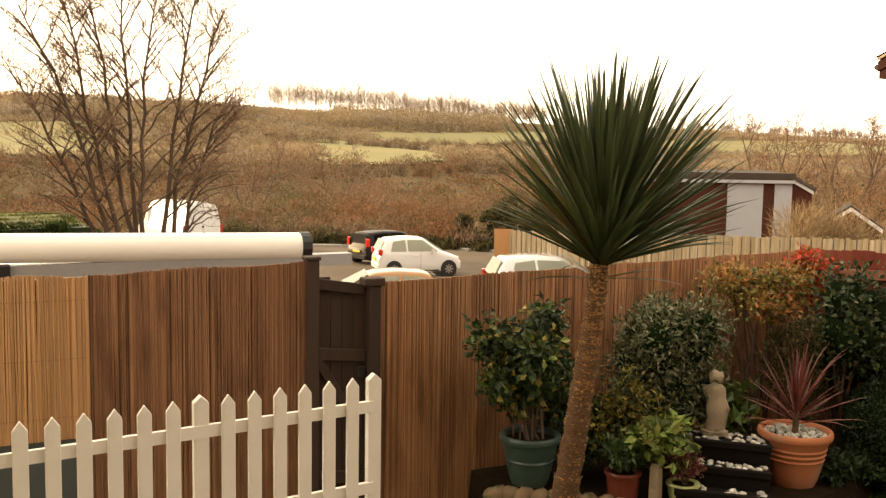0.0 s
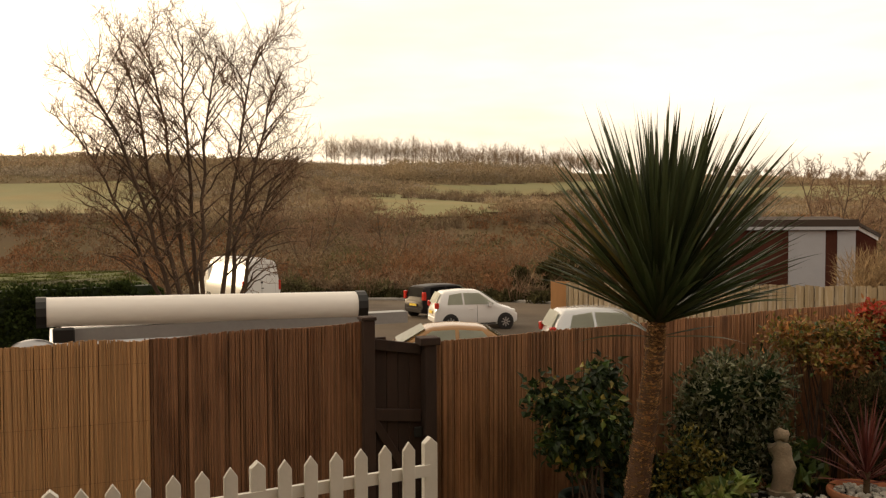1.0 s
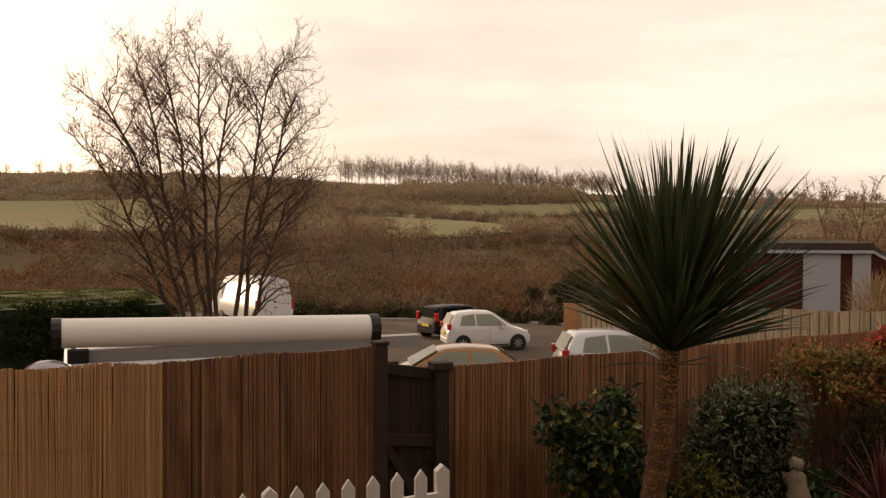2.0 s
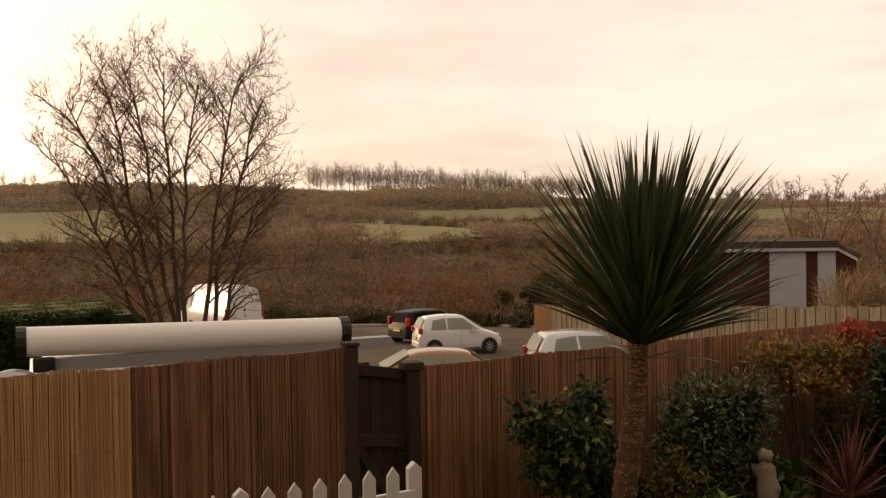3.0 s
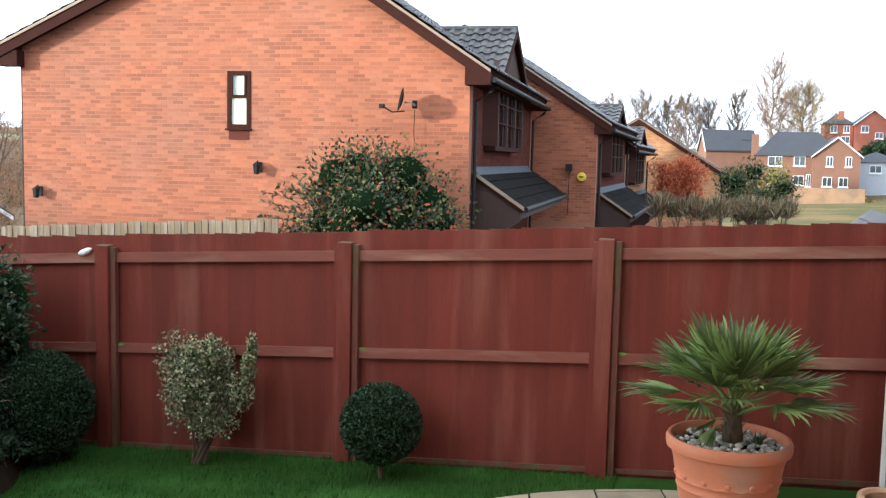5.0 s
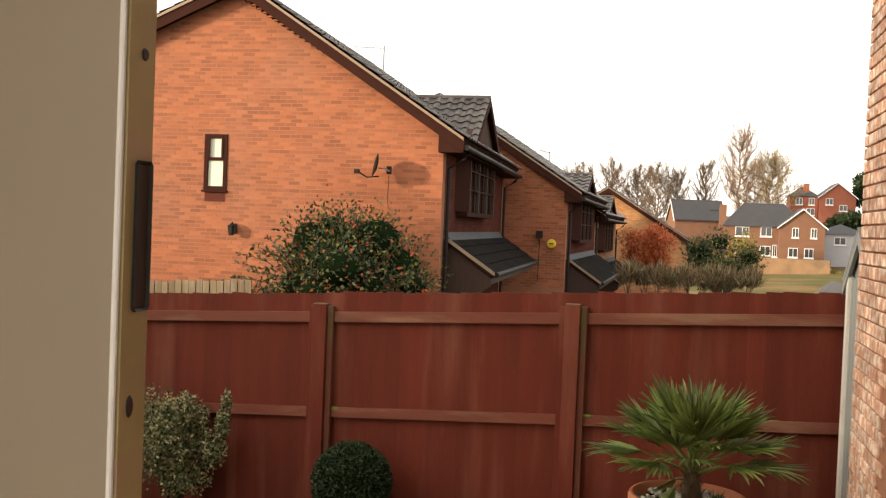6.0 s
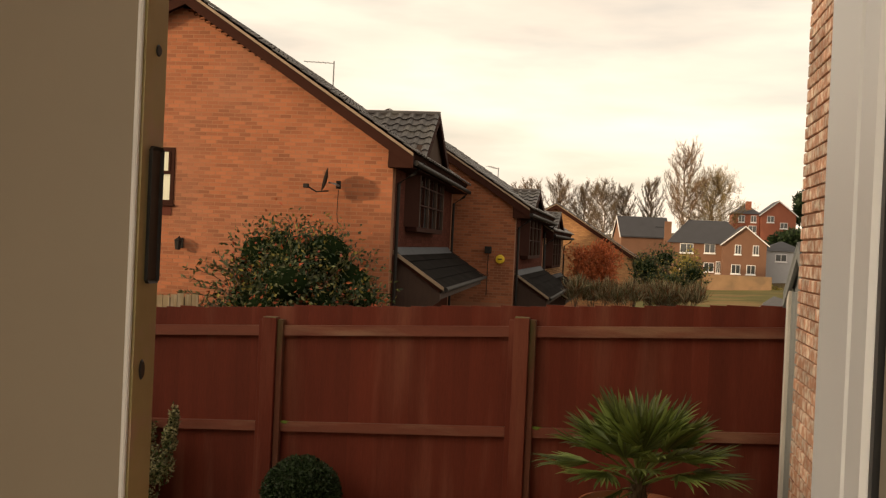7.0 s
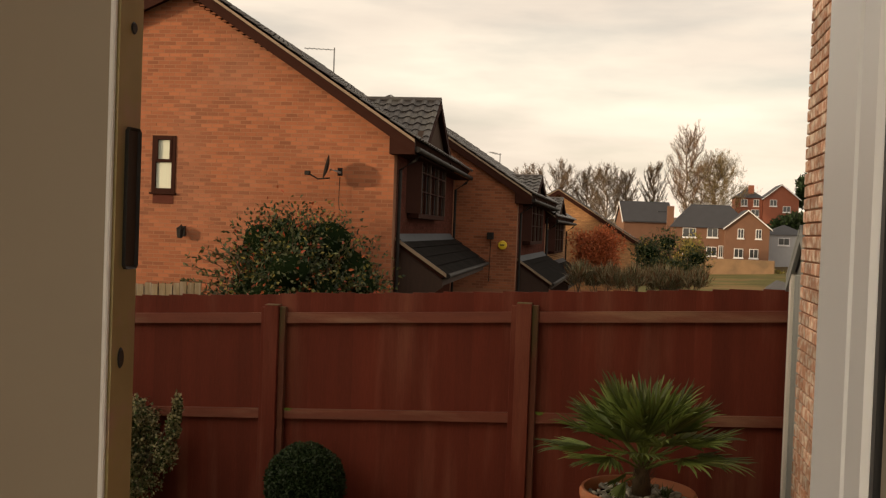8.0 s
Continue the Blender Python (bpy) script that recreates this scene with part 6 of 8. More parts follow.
rng_t = np.random.default_rng(909)
bush_rows = [[], [], []]
for k in range(330):
    y = 61.5 + 58 * rng_t.random() ** 1.25
    x = rng_t.uniform(-0.10 * y, 1.1 * y)
    if x < 6 and y < 86:
        continue
    h_ = rng_t.uniform(1.2, 3.6)
    bush_rows[k % 3].append((x, y, h_, h_ * rng_t.uniform(0.45, 0.8)))
for k in range(90):
    x = rng_t.uniform(10.5, 40)
    y = edge_y(x) + 1.0 + (63 - edge_y(x)) * rng_t.random() ** 1.3
    h_ = rng_t.uniform(0.9, 2.4)
    bush_rows[k % 3].append((x, y, h_, h_ * rng_t.uniform(0.45, 0.8)))
for k in range(26):
    x, y = rng_t.uniform(41, 62), rng_t.uniform(40, 57)
    h_ = rng_t.uniform(3.0, 5.4)
    bush_rows[k % 3].append((x, y, h_, h_ * 0.5))
for kind_, (mt_, words) in enumerate((("twig", "brown bare thickets of upright shoots"), ("scrub_rust", "russet thickets of upright shoots"), ("scrub_grey", "grey-brown thickets of upright shoots"))):
    thicket(bush_rows[kind_], mt_, 910 + kind_, words + " behind the car park", 48, 0.020)
hedge_rows = []
for x0, y0, x1, y1, n_ in ((20, 250, 190, 268, 46), (96, 410, 200, 342, 30), (150, 396, 300, 470, 42), (40, 150, 160, 190, 34), (250, 420, 420, 440, 30), (-60, 272, 30, 280, 26)):
    for k in range(n_):
        t_ = (k + rng_t.random()) / n_
        h_ = rng_t.uniform(2.5, 7.0)
        hedge_rows.append((x0 + (x1 - x0) * t_, y0 + (y1 - y0) * t_ + rng_t.uniform(-3, 3), h_, h_ * 0.6))
thicket(hedge_rows, "far_hedge", 920, "dark bare hedgerows across the far fields", 60, 0.09)
green_s = []
for k in range(16):
    x = rng.uniform(11, 30)
    y = edge_y(x) + rng.uniform(1.0, 5.0)
    s = rng.uniform(0.4, 0.8)
    green_s.append((x, y, gz(x, y), s * 1.5, s, s))
for x, y, s in ((40, 48, 3.0), (43, 45, 3.4), (46, 42, 3.6), (50, 40, 4.0)):
    green_s.append((x, y, gz(x, y), s * 0.9, s * 0.9, s * 1.15))
tuft_mass("bushes", green_s, M["scrub_green"], 34, "dull green bushes at the edge of the car park", "bushes", 600, 0.2, 0.034, up=0.5)

rng_b = np.random.default_rng(77)
edge_s = []
for k in range(34):
    x, s = rng_b.uniform(10.5, 24), rng_b.uniform(0.32, 0.66)
    y = edge_y(x) + rng_b.uniform(0.5, 1.4)
    edge_s.append((x, y, gz(x, y) + 0.15, s * 1.4, s, s * 0.9))
for x, y, s in ((22.3, 44.2, 0.9), (23.2, 43.4, 1.05), (23.9, 42.4, 1.2), (24.9, 41.6, 1.3), (24.6, 44.0, 1.5)):
    for q in range(3):
        edge_s.append((x + rng_b.uniform(-0.5, 0.5), y + rng_b.uniform(-0.3, 0.3), gz(x, y) + 0.4 + 0.5 * s * q, s * 0.62, s * 0.55, s * 0.62))
tuft_mass("bushes", edge_s, M["scrub_green"], 38, "low dark evergreen bushes along the far kerb", "bushes", 420, 0.24, 0.045, up=0.3)

# line of bare trees on the ridge
tv, tf = [], []
rnd = random.Random(9)
for k in range(176):
    y = rnd.uniform(628, 664)
    k_ = 0.27 + 0.34 * (k + rnd.uniform(0, 1.6)) / 96 if k < 96 else rnd.uniform(0.62, 1.2) if k < 168 else rnd.uniform(-0.06, 0.10)
    x = k_ * y
    hgt = rnd.uniform(17, 25) * (1.0 if k < 96 else 0.55)
    spread = rnd.uniform(0.26, 0.38) * hgt
    b = Vector((x, y, gz(x, y) - 1))
    tube_into(tv, tf, [b, b + Vector((rnd.uniform(-.4, .4), 0, hgt * 0.5)), b + Vector((rnd.uniform(-.8, .8), 0, hgt * 0.9))], [0.24, 0.15, 0.05], 3)
    for j in range(30):
        f = rnd.uniform(0.28, 0.68)
        a = rnd.uniform(0, 6.28)
        q = b + Vector((0, 0, hgt * f))
        g = min(1.0, f + rnd.uniform(0.12, 0.42))
        env = spread * math.sin(math.pi * min(1.0, 0.12 + 0.86 * g)) ** 0.6
        tip = Vector((b.x + math.cos(a) * env, b.y + math.sin(a) * env, b.z + hgt * g))
        tube_into(tv, tf, [q, q.lerp(tip, 0.5) + Vector((math.cos(a) * 0.12 * env, 0, -0.02 * hgt)), tip], [0.08, 0.06, 0.03], 3)
        ln = (tip - q).length
        for _ in range(14):
            mid = q.lerp(tip, rnd.uniform(0.25, 1.0))
            spike_into(tv, tf, mid, mid + Vector((rnd.uniform(-1, 1) * ln * 0.42, 0, rnd.uniform(0.0, 0.5) * ln)), 0.06)
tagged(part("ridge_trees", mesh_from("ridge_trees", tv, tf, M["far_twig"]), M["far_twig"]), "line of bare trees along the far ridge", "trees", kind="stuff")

# scattered bare hedgerow trees in the valley
for i, (x, y, h_) in enumerate(((22, 88, 8.5), (31, 92, 8), (62, 150, 10), (42, 118, 9), (78, 120, 9), (95, 118, 10), (70, 84, 8), (90, 86, 9), (84, 70, 8.5), (58, 60, 8.0), (64, 56, 8.0))):
    bare_tree("bare_tree", "bare brown hedgerow tree in the valley", (x, y, gz(x, y)), h_, 80 + i, stems=3, lean=0.5, levels=3, r0=0.14, kids=(9, 7, 6), twig_r=0.024, first=0.2, sides=4, group="hedgerow trees", len_ratio=0.5)

# clipped dark hedge at the side of the car park, with a mown bank behind
hv = []
for k in range(420):
    x = rng.uniform(-10, 2.75)
    f = rng.random() ** 0.6
    y = 27.3 + 0.15 * x + rng.uniform(-0.35, 0.35)
    hv.append((x, y, gz(x, y) + 0.1 + 1.95 * f, 0.42, 0.4, 0.42))
hedge = thing("hedge", "dark clipped evergreen hedge beside the car park", "hedge", (0, 0, 0))
tagged(tuft_mass("foliage", hv, M["hedge"], 35, "", "", 190, 0.12, 0.035, up=0.2, parent=hedge), kind="stuff")
part("hedge_core", prism([(-10, 25.55), (2.5, 27.43), (2.5, 27.93), (-10, 26.05)], "z", -2.3, gz(0, 27) + 2.20), M["dark_leaf"], hedge)
qx, qy = np.meshgrid(np.linspace(-26, 7, 34), np.linspace(34, 60, 27))
qz = ground_z(qx, qy) + 0.02 + 1.7 * smoothstep(34, 39, qy) * (1 - smoothstep(56, 59.5, qy)) * (1 - smoothstep(2.4, 4.4, qx - 0.10 * (qy - 40))) + 0.05 * np.sin(qx * 1.7) * np.sin(qy * 1.3)
bf_ = [(j * 34 + i, j * 34 + i + 1, (j + 1) * 34 + i + 1, (j + 1) * 34 + i) for j in range(26) for i in range(33)]
tagged(part("verge", mesh_from("verge", np.stack([qx.ravel(), qy.ravel(), qz.ravel()], -1), bf_, M["bank_grass"], True), M["bank_grass"]), "sunlit mown grass bank behind the hedge", "grass", kind="structure")

gb_ = []
for k in range(420):
    x = rng.uniform(-6, 5.2)
    y = rng.uniform(39.5, 56.5)
    if x - 0.10 * (y - 40) > 2.6:
        continue
    gb_.append((x, y, gz(x, y) + 1.66, 0.7, 0.7, 0.10))
tuft_mass("bank_tufts", gb_, M["bank_grass"], 36, "rough tufted grass on the bank behind the hedge", "grass", 70, 0.16, 0.012, up=1.2)

# plants beyond the red fence
def shrub(name, label, at, rx, ry, rz, leaf_mat, n, ln, wd, seed, stems=7, stem_r=0.012, up=0.1, accents=(), category="shrub", group="", stem_h=None, lobes=9, depth=0.55, extra=(), lift=0.0, core=0.0):
    """A shrub: branching stems and leaves in uneven lobes with gaps."""
    r = np.random.default_rng(seed)
    root = thing(name, label, category, at, group=group)
    sv, sf = [], []
    lob = []
    for k in range(lobes):
        a, f, q = r.uniform(0, 2 * np.pi), r.uniform(0.15, 0.68), r.uniform(-0.45, 0.72)
        lob.append((math.cos(a) * f * rx, math.sin(a) * f * ry, rz * (1 + q * 0.75) + lift, rx * r.uniform(0.32, 0.55), ry * r.uniform(0.32, 0.55), rz * r.uniform(0.28, 0.48)))
    lob += list(extra)
    lobes = len(lob)
    for k in range(stems):
        l_ = lob[-1 - k % lobes]
        p0 = Vector((r.uniform(-.2, .2) * rx, r.uniform(-.2, .2) * ry, 0))
        p2 = Vector(l_[:3])
        p1 = p0.lerp(p2, 0.5) + Vector((r.uniform(-.1, .1) * rx, r.uniform(-.1, .1) * ry, 0.1 * rz))
        sv, sf = [], []
        tube_into(sv, sf, [p0, p1, p2], [stem_r, stem_r * 0.75, stem_r * 0.35], 5)
        part("stem", mesh_from("stem", sv, sf, M["bark"]), M["bark"], root)
    # dark lumps stand for the shade deep between the leaves
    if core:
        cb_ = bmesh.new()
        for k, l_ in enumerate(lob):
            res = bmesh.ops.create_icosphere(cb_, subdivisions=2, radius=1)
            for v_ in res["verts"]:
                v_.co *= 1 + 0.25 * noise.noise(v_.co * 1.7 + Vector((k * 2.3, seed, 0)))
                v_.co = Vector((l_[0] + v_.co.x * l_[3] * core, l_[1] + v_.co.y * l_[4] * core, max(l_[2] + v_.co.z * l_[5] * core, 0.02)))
        tagged(part("inner_mass", cb_, M["inner_shade"], root, smooth=True), kind="stuff")
    mats = [(leaf_mat, n)] + list(accents)
    for j, (m_, cnt) in enumerate(mats):
        which = r.integers(0, lobes, cnt)
        L = np.array(lob)[which]
        d = r.normal(size=(cnt, 3))
        d /= np.linalg.norm(d, axis=1, keepdims=True)
        rad = r.uniform(1 - depth, 1.0, cnt)[:, None] * (1.0 + 0.05 * j)
        c = L[:, :3] + d * L[:, 3:6] * rad
        c[:, 2] = np.maximum(c[:, 2], 0.02 + 0.1 * rz * r.random(cnt))
        ax = d * 0.8 + r.normal(size=(cnt, 3)) * 0.5 + np.array([0, 0, up])
        ax /= np.linalg.norm(ax, axis=1, keepdims=True)
        sd = np.cross(ax, d + r.normal(size=(cnt, 3)) * 0.6)
        sd /= np.linalg.norm(sd, axis=1, keepdims=True) + 1e-9
        nn = np.cross(sd, ax)
        l_ = ln * r.uniform(0.65, 1.35, cnt)[:, None]
        w_ = wd * r.uniform(0.7, 1.3, cnt)[:, None]
        v = np.empty((cnt, 5, 3))
        v[:, 0], v[:, 4] = c, c + ax * l_ - nn * l_ * 0.22
        v[:, 1] = c + ax * l_ * 0.42 + sd * w_ + nn * w_ * 0.3
        v[:, 2] = c + ax * l_ * 0.45 - nn * w_ * 0.15
        v[:, 3] = c + ax * l_ * 0.42 - sd * w_ + nn * w_ * 0.3
        fc = []
        for i in range(cnt):
            b = 5 * i
            fc += [(b, b + 1, b + 2), (b + 1, b + 4, b + 2), (b, b + 2, b + 3), (b + 2, b + 4, b + 3)]
        tagged(part("foliage", mesh_from("foliage", v.reshape(-1, 3), fc, m_), m_, root), kind="stuff")
    return root


berry = shrub("berry_bush", "large evergreen bush with orange berries against the gable", (15.5, 5.45, -0.9), 1.35, 1.62, 1.92, M["olive_leaf"], 7500, 0.085, 0.024, 101, stems=16, stem_r=0.03,
              accents=((M["dark_leaf"], 8200), (M["berry"], 760), (M["gold_leaf"], 1500), (M["rust_leaf"], 620)), lobes=34, depth=0.6, core=0.5,
              extra=((0.0, 1.75, 1.6, 0.45, 0.6, 0.5), (-0.1, 1.9, 1.15, 0.4, 0.5, 0.4), (0, 0.9, 2.55, 0.4, 0.45, 0.35), (0, 0.1, 2.85, 0.4, 0.5, 0.3), (0, -1.2, 2.2, 0.35, 0.45, 0.35)))
# long whippy shoots that stand out of its outline, with sparse leaves
rng_w = random.Random(131)
wv, wf, lv_, lf_ = [], [], [], []
for k in range(34):
    a_ = rng_w.uniform(0.35, 2.9) if k % 4 else rng_w.uniform(0.2, 1.0)
    reach = rng_w.uniform(0.5, 1.0)
    p0 = Vector((rng_w.uniform(-0.9, 0.4), 0.2 + 1.1 * math.cos(a_), 1.5 + 1.0 * math.sin(a_)))
    d_ = Vector((rng_w.gauss(-0.05, 0.25), math.cos(a_) * 1.1 + 0.2, math.sin(a_) * 0.75 + 0.15)).normalized()
    pts = [p0 + d_ * reach * q + Vector((0, 0, -0.16 * q * q)) for q in (0, 0.5, 1.0, 1.35)]
    tube_into(wv, wf, pts, [0.010, 0.008, 0.006, 0.003], 4)
    for _ in range(18):
        q = rng_w.uniform(0.6, 2.98)
        i_ = int(q)
        c_ = pts[i_].lerp(pts[i_ + 1], q - i_)
        e_ = (d_ * 0.6 + Vector((rng_w.gauss(0, 0.6), rng_w.gauss(0, 0.6), rng_w.gauss(0.1, 0.6)))).normalized()
        s_ = e_.cross(Vector((rng_w.gauss(0, 1), rng_w.gauss(0, 1), 1))).normalized() * 0.022
        b_, ll = len(lv_), rng_w.uniform(0.08, 0.13)
        lv_ += [c_, c_ + e_ * ll * 0.45 + s_, c_ + e_ * ll, c_ + e_ * ll * 0.45 - s_]
        lf_.append((b_, b_ + 1, b_ + 2, b_ + 3))
tagged(part("shoot_wood", mesh_from("shoot_wood", wv, wf, M["bark"]), M["bark"], berry), kind="stuff")
tagged(part("shoot_foliage", mesh_from("shoot_foliage", lv_, lf_, M["olive_leaf"]), M["olive_leaf"], berry), kind="stuff")
shrub("beech_bush", "rust-red leafy beech bush below the houses", (42.0, 1.35, 0.1), 1.35, 1.45, 1.42, M["rust_leaf"], 5200, 0.15, 0.032, 102, stems=14, stem_r=0.05, lobes=22, depth=0.98, up=0.6)
shrub("dark_bush", "dark evergreen bush behind the fence", (32.0, -1.55, 0.2), 1.1, 1.35, 1.25, M["dark_leaf"], 5500, 0.10, 0.028, 103, stems=14, stem_r=0.05, accents=((M["gold_leaf"], 1500), (M["olive_leaf"], 3000)), lobes=16, depth=0.85, core=0.42)
for i in range(9):
    x_, y_ = 27.4 + 1.0 * rng.random() + 0.1 * i, 1.25 - 0.42 * i
    shrub("heather_bush", "pale grey-green wispy bush in a row", (x_, y_, 0.55), 0.5, 0.42, 0.36 + 0.10 * rng.random(), M["heather"], 300, 0.34, 0.010, 110 + i, stems=9, stem_r=0.010, up=1.5, group="row of wispy bushes", lobes=11, depth=1.0, accents=((M["olive_leaf"], 180), (M["scrub_rust"], 240)))
shrub("conifer_clump", "dark conifers on the hill", (196, -30.5, gz(196, -30) - 1), 3.0, 6.5, 2.9, M["dark_leaf"], 2600, 0.9, 0.3, 121, stems=6, stem_r=0.2, lobes=14, depth=0.8)
shrub("conifer_clump", "dark conifers on the hill", (212, -36.5, gz(212, -36)), 3.0, 2.6, 5.6, M["dark_leaf"], 2600, 0.9, 0.3, 122, stems=6, stem_r=0.2, lobes=14, depth=0.8)
shrub("conifer_clump", "dark evergreens under the bare trees", (186, -3.5, gz(186, -3.5)), 3.0, 3.0, 4.6, M["dark_leaf"], 1800, 0.8, 0.25, 120, stems=6, stem_r=0.2, lobes=14, depth=0.8)
shrub("twiggy_bush", "tangle of bare yellowish stems by the bungalow", (29.4, 27.2, gz(29.4, 27.2)), 2.6, 2.2, 1.75, M["straw_twig"], 5200, 0.6, 0.011, 123, stems=20, stem_r=0.02, up=0.9, lobes=12)
shrub("birch_scrub", "golden leafless scrub beside the wall", (147.5, -22.0, -5.5), 2.0, 6.0, 1.8, M["gold_leaf"], 900, 0.6, 0.12, 124, stems=10, stem_r=0.05, lobes=12)
shrub("birch_scrub", "slim golden birch beside the brick range", (150.0, -9.0, -5.0), 1.6, 2.6, 4.2, M["gold_leaf"], 900, 0.6, 0.12, 125, stems=10, stem_r=0.06, lobes=12)


# ---- vehicles ----
def wheel(parent, x, y, r_, w=0.2):
    s = 1 if y > 0 else -1
    ty = part("wheel", lathe([(r_ * 0.62, -w / 2), (r_ * 0.94, -w / 2), (r_, -w / 2 + 0.03), (r_, w / 2 - 0.03), (r_ * 0.94, w / 2), (r_ * 0.62, w / 2)], 24), M["tyre"], parent)
    ty.matrix_basis = pose(x, y, r_, 90, 0, 0)
    rim = part("rim", lathe([(0.02, s * -0.5 * w - s * 0.004), (r_ * 0.2, s * -0.5 * w - s * 0.012), (r_ * 0.64, s * -0.5 * w - s * 0.003)], 20), M["black"], ty)
    for k in range(8):
        sp_ = part("spoke", box(-0.022, 0.03, -0.004, 0.022, r_ * 0.62, 0.006, 0.003), M["alloy"], rim)
        sp_.matrix_basis = pose(0, 0, s * (-0.5 * w - 0.012), 0, 0, 45 * k)
    return ty


def car(label, at, rz, paint, L, W, H, belt, profile, roof, glass_side, wheel_r, wheels, nose=0.0, tail_lamp=None, head_lamp=None, roof_w=0.74, category="car", extra=()):
    """A car from its side outline (lower body) and its roof outline; forward is +x, the origin on the ground under its middle."""
    c = thing("parked_car" if category == "car" else "van", label, category, at, rz, group="parked vehicles")
    hw = W / 2

    def half(z):
        return hw if z <= belt else hw + (roof_w * hw - hw) * (z - belt) / (H - belt)
    # one pressed shell: its top follows the bonnet, screens and roof, its flanks lean in over the waistline
    xr, xf = min(p[0] for p in profile), max(p[0] for p in profile)
    hood = [p for p in profile if p[1] > 0.5]
    line = sorted(set([(xr, hood[0][1])] + [p for p in hood if p[0] < roof[0][0] or p[0] > roof[-1][0]] + list(roof)))
    gx_ = np.linspace(xr, xf, 61)
    gt_ = np.interp(gx_, [p[0] for p in line], [p[1] for p in line])
    gt_ = np.convolve(np.pad(gt_, 2, mode="edge"), np.ones(5) / 5, mode="valid")

    def plan(x):
        """How far the flank is drawn in towards nose and tail."""
        u = abs(2 * (x - (xr + xf) / 2) / (xf - xr))
        return 1 - 0.05 * u ** 2 - 0.15 * u ** 9

    def flank(x, z):
        low = 1 - 0.10 * max(0.0, (0.45 - z) / 0.25) ** 2
        return half(z) * plan(x) * low

    bm = bmesh.new()
    rows = []
    for x, top_ in zip(gx_, gt_):
        u = abs(2 * (x - (xr + xf) / 2) / (xf - xr))
        z0_ = 0.20 + 0.10 * u ** 6
        side_ = []
        for f in (0.0, 0.12, 0.25, 0.40, 0.55, 0.70, 0.83, 0.93):
            z = z0_ + (top_ - z0_) * f
            side_.append((flank(x, z) * (1 - 0.05 * max(0.0, f - 0.8) / 0.13), z))
        e_ = side_[-1][0]
        side_ += [(e_ * 0.88, top_ - 0.02), (e_ * 0.55, top_ + 0.004), (0.0, top_ + 0.012)]
        rows.append([bm.verts.new((x, y_, z)) for y_, z in side_] + [bm.verts.new((x, -y_, z)) for y_, z in side_[-2::-1]])
    n_ = len(rows[0])
    for a, b in zip(rows, rows[1:]):
        for i in range(n_ - 1):
            bm.faces.new((a[i], b[i], b[i + 1], a[i + 1]))
        bm.faces.new((a[n_ - 1], b[n_ - 1], b[0], a[0]))
    bm.faces.new(rows[0][::-1])
    bm.faces.new(rows[-1])
    bmesh.ops.recalc_face_normals(bm, faces=bm.faces)
    cab = part("body", bm, paint, c, smooth=True)
    for poly in glass_side:
        for s in (-1, 1):
            gbm = bmesh.new()
            vs = [gbm.verts.new((x, s * (flank(x, z) + 0.012), z)) for x, z in poly]
            gbm.faces.new(vs)
            bmesh.ops.solidify(gbm, geom=gbm.faces[:], thickness=0.006)
            part("side_window", gbm, M["car_glass"], cab)
    # windscreen and rear screen lie on the sloping ends of the cabin
    ends = [(roof[0], roof[1], "rear_screen"), (roof[-1], roof[-2], "windscreen")]
    for (lo_, hi_, nm) in ends:
        d = Vector((hi_[0] - lo_[0], 0, hi_[1] - lo_[1]))
        n2 = Vector((-d.z, 0, d.x)).normalized() * (1 if nm == "rear_screen" else -1)
        if nm == "rear_screen" and n2.x > 0:
            n2 = -n2
        if nm == "windscreen" and n2.x < 0:
            n2 = -n2
        gbm = bmesh.new()
        pts = []
        for f, s in ((0.12, -1), (0.12, 1), (0.9, 1), (0.9, -1)):
            x, z = lo_[0] + d.x * f, lo_[1] + d.z * f
            pts.append(gbm.verts.new(Vector((x, s * (flank(x, z) - 0.10), z)) + n2 * 0.035))
        gbm.faces.new(pts)
        bmesh.ops.solidify(gbm, geom=gbm.faces[:], thickness=0.006)
        part(nm, gbm, M["car_glass"], cab)
    for x in wheels:
        for s in (-1, 1):
            wheel(c, x, s * (hw - 0.07), wheel_r)
            part("wheel_arch", lathe([(wheel_r * 1.02, -0.01), (wheel_r * 1.16, -0.01), (wheel_r * 1.16, 0.01), (wheel_r * 1.02, 0.01)], 24), M["black"], c).matrix_basis = pose(x, s * (hw + 0.001), wheel_r, 90, 0, 0)
    for s in (-1, 1):
        if tail_lamp:
            part("tail_lamp", box(xr - 0.005, s * hw - 0.26 if s > 0 else -hw + 0.075, tail_lamp[0] + 0.06, xr + 0.16, hw - 0.075 if s > 0 else -hw + 0.26, tail_lamp[1] - 0.04, 0.025), M["red_lens"], c)
        if head_lamp:
            part("headlamp", box(xf - 0.40, s * hw - 0.40 if s > 0 else -hw + 0.09, head_lamp[0], xf - 0.10, hw - 0.09 if s > 0 else -hw + 0.40, head_lamp[1] - 0.03, 0.03), M["clear_lens"], c)
        part("door_mirror", box(xf - 1.32, s * (hw + 0.01), belt - 0.02, xf - 1.20, s * (hw + 0.16), belt + 0.12, 0.02), paint, c)
    part("rear_bumper", box(xr - 0.03, -hw + 0.2, 0.28, xr + 0.1, hw - 0.2, 0.52, 0.04), paint, c)
    for z_ in (0.30,):
        for s in (-1, 1):
            part("sill", box(-0.75, s * hw * 0.9 - 0.03, z_ - 0.08, 0.8, s * hw * 0.9 + 0.03, z_, 0.01), M["black"], c)
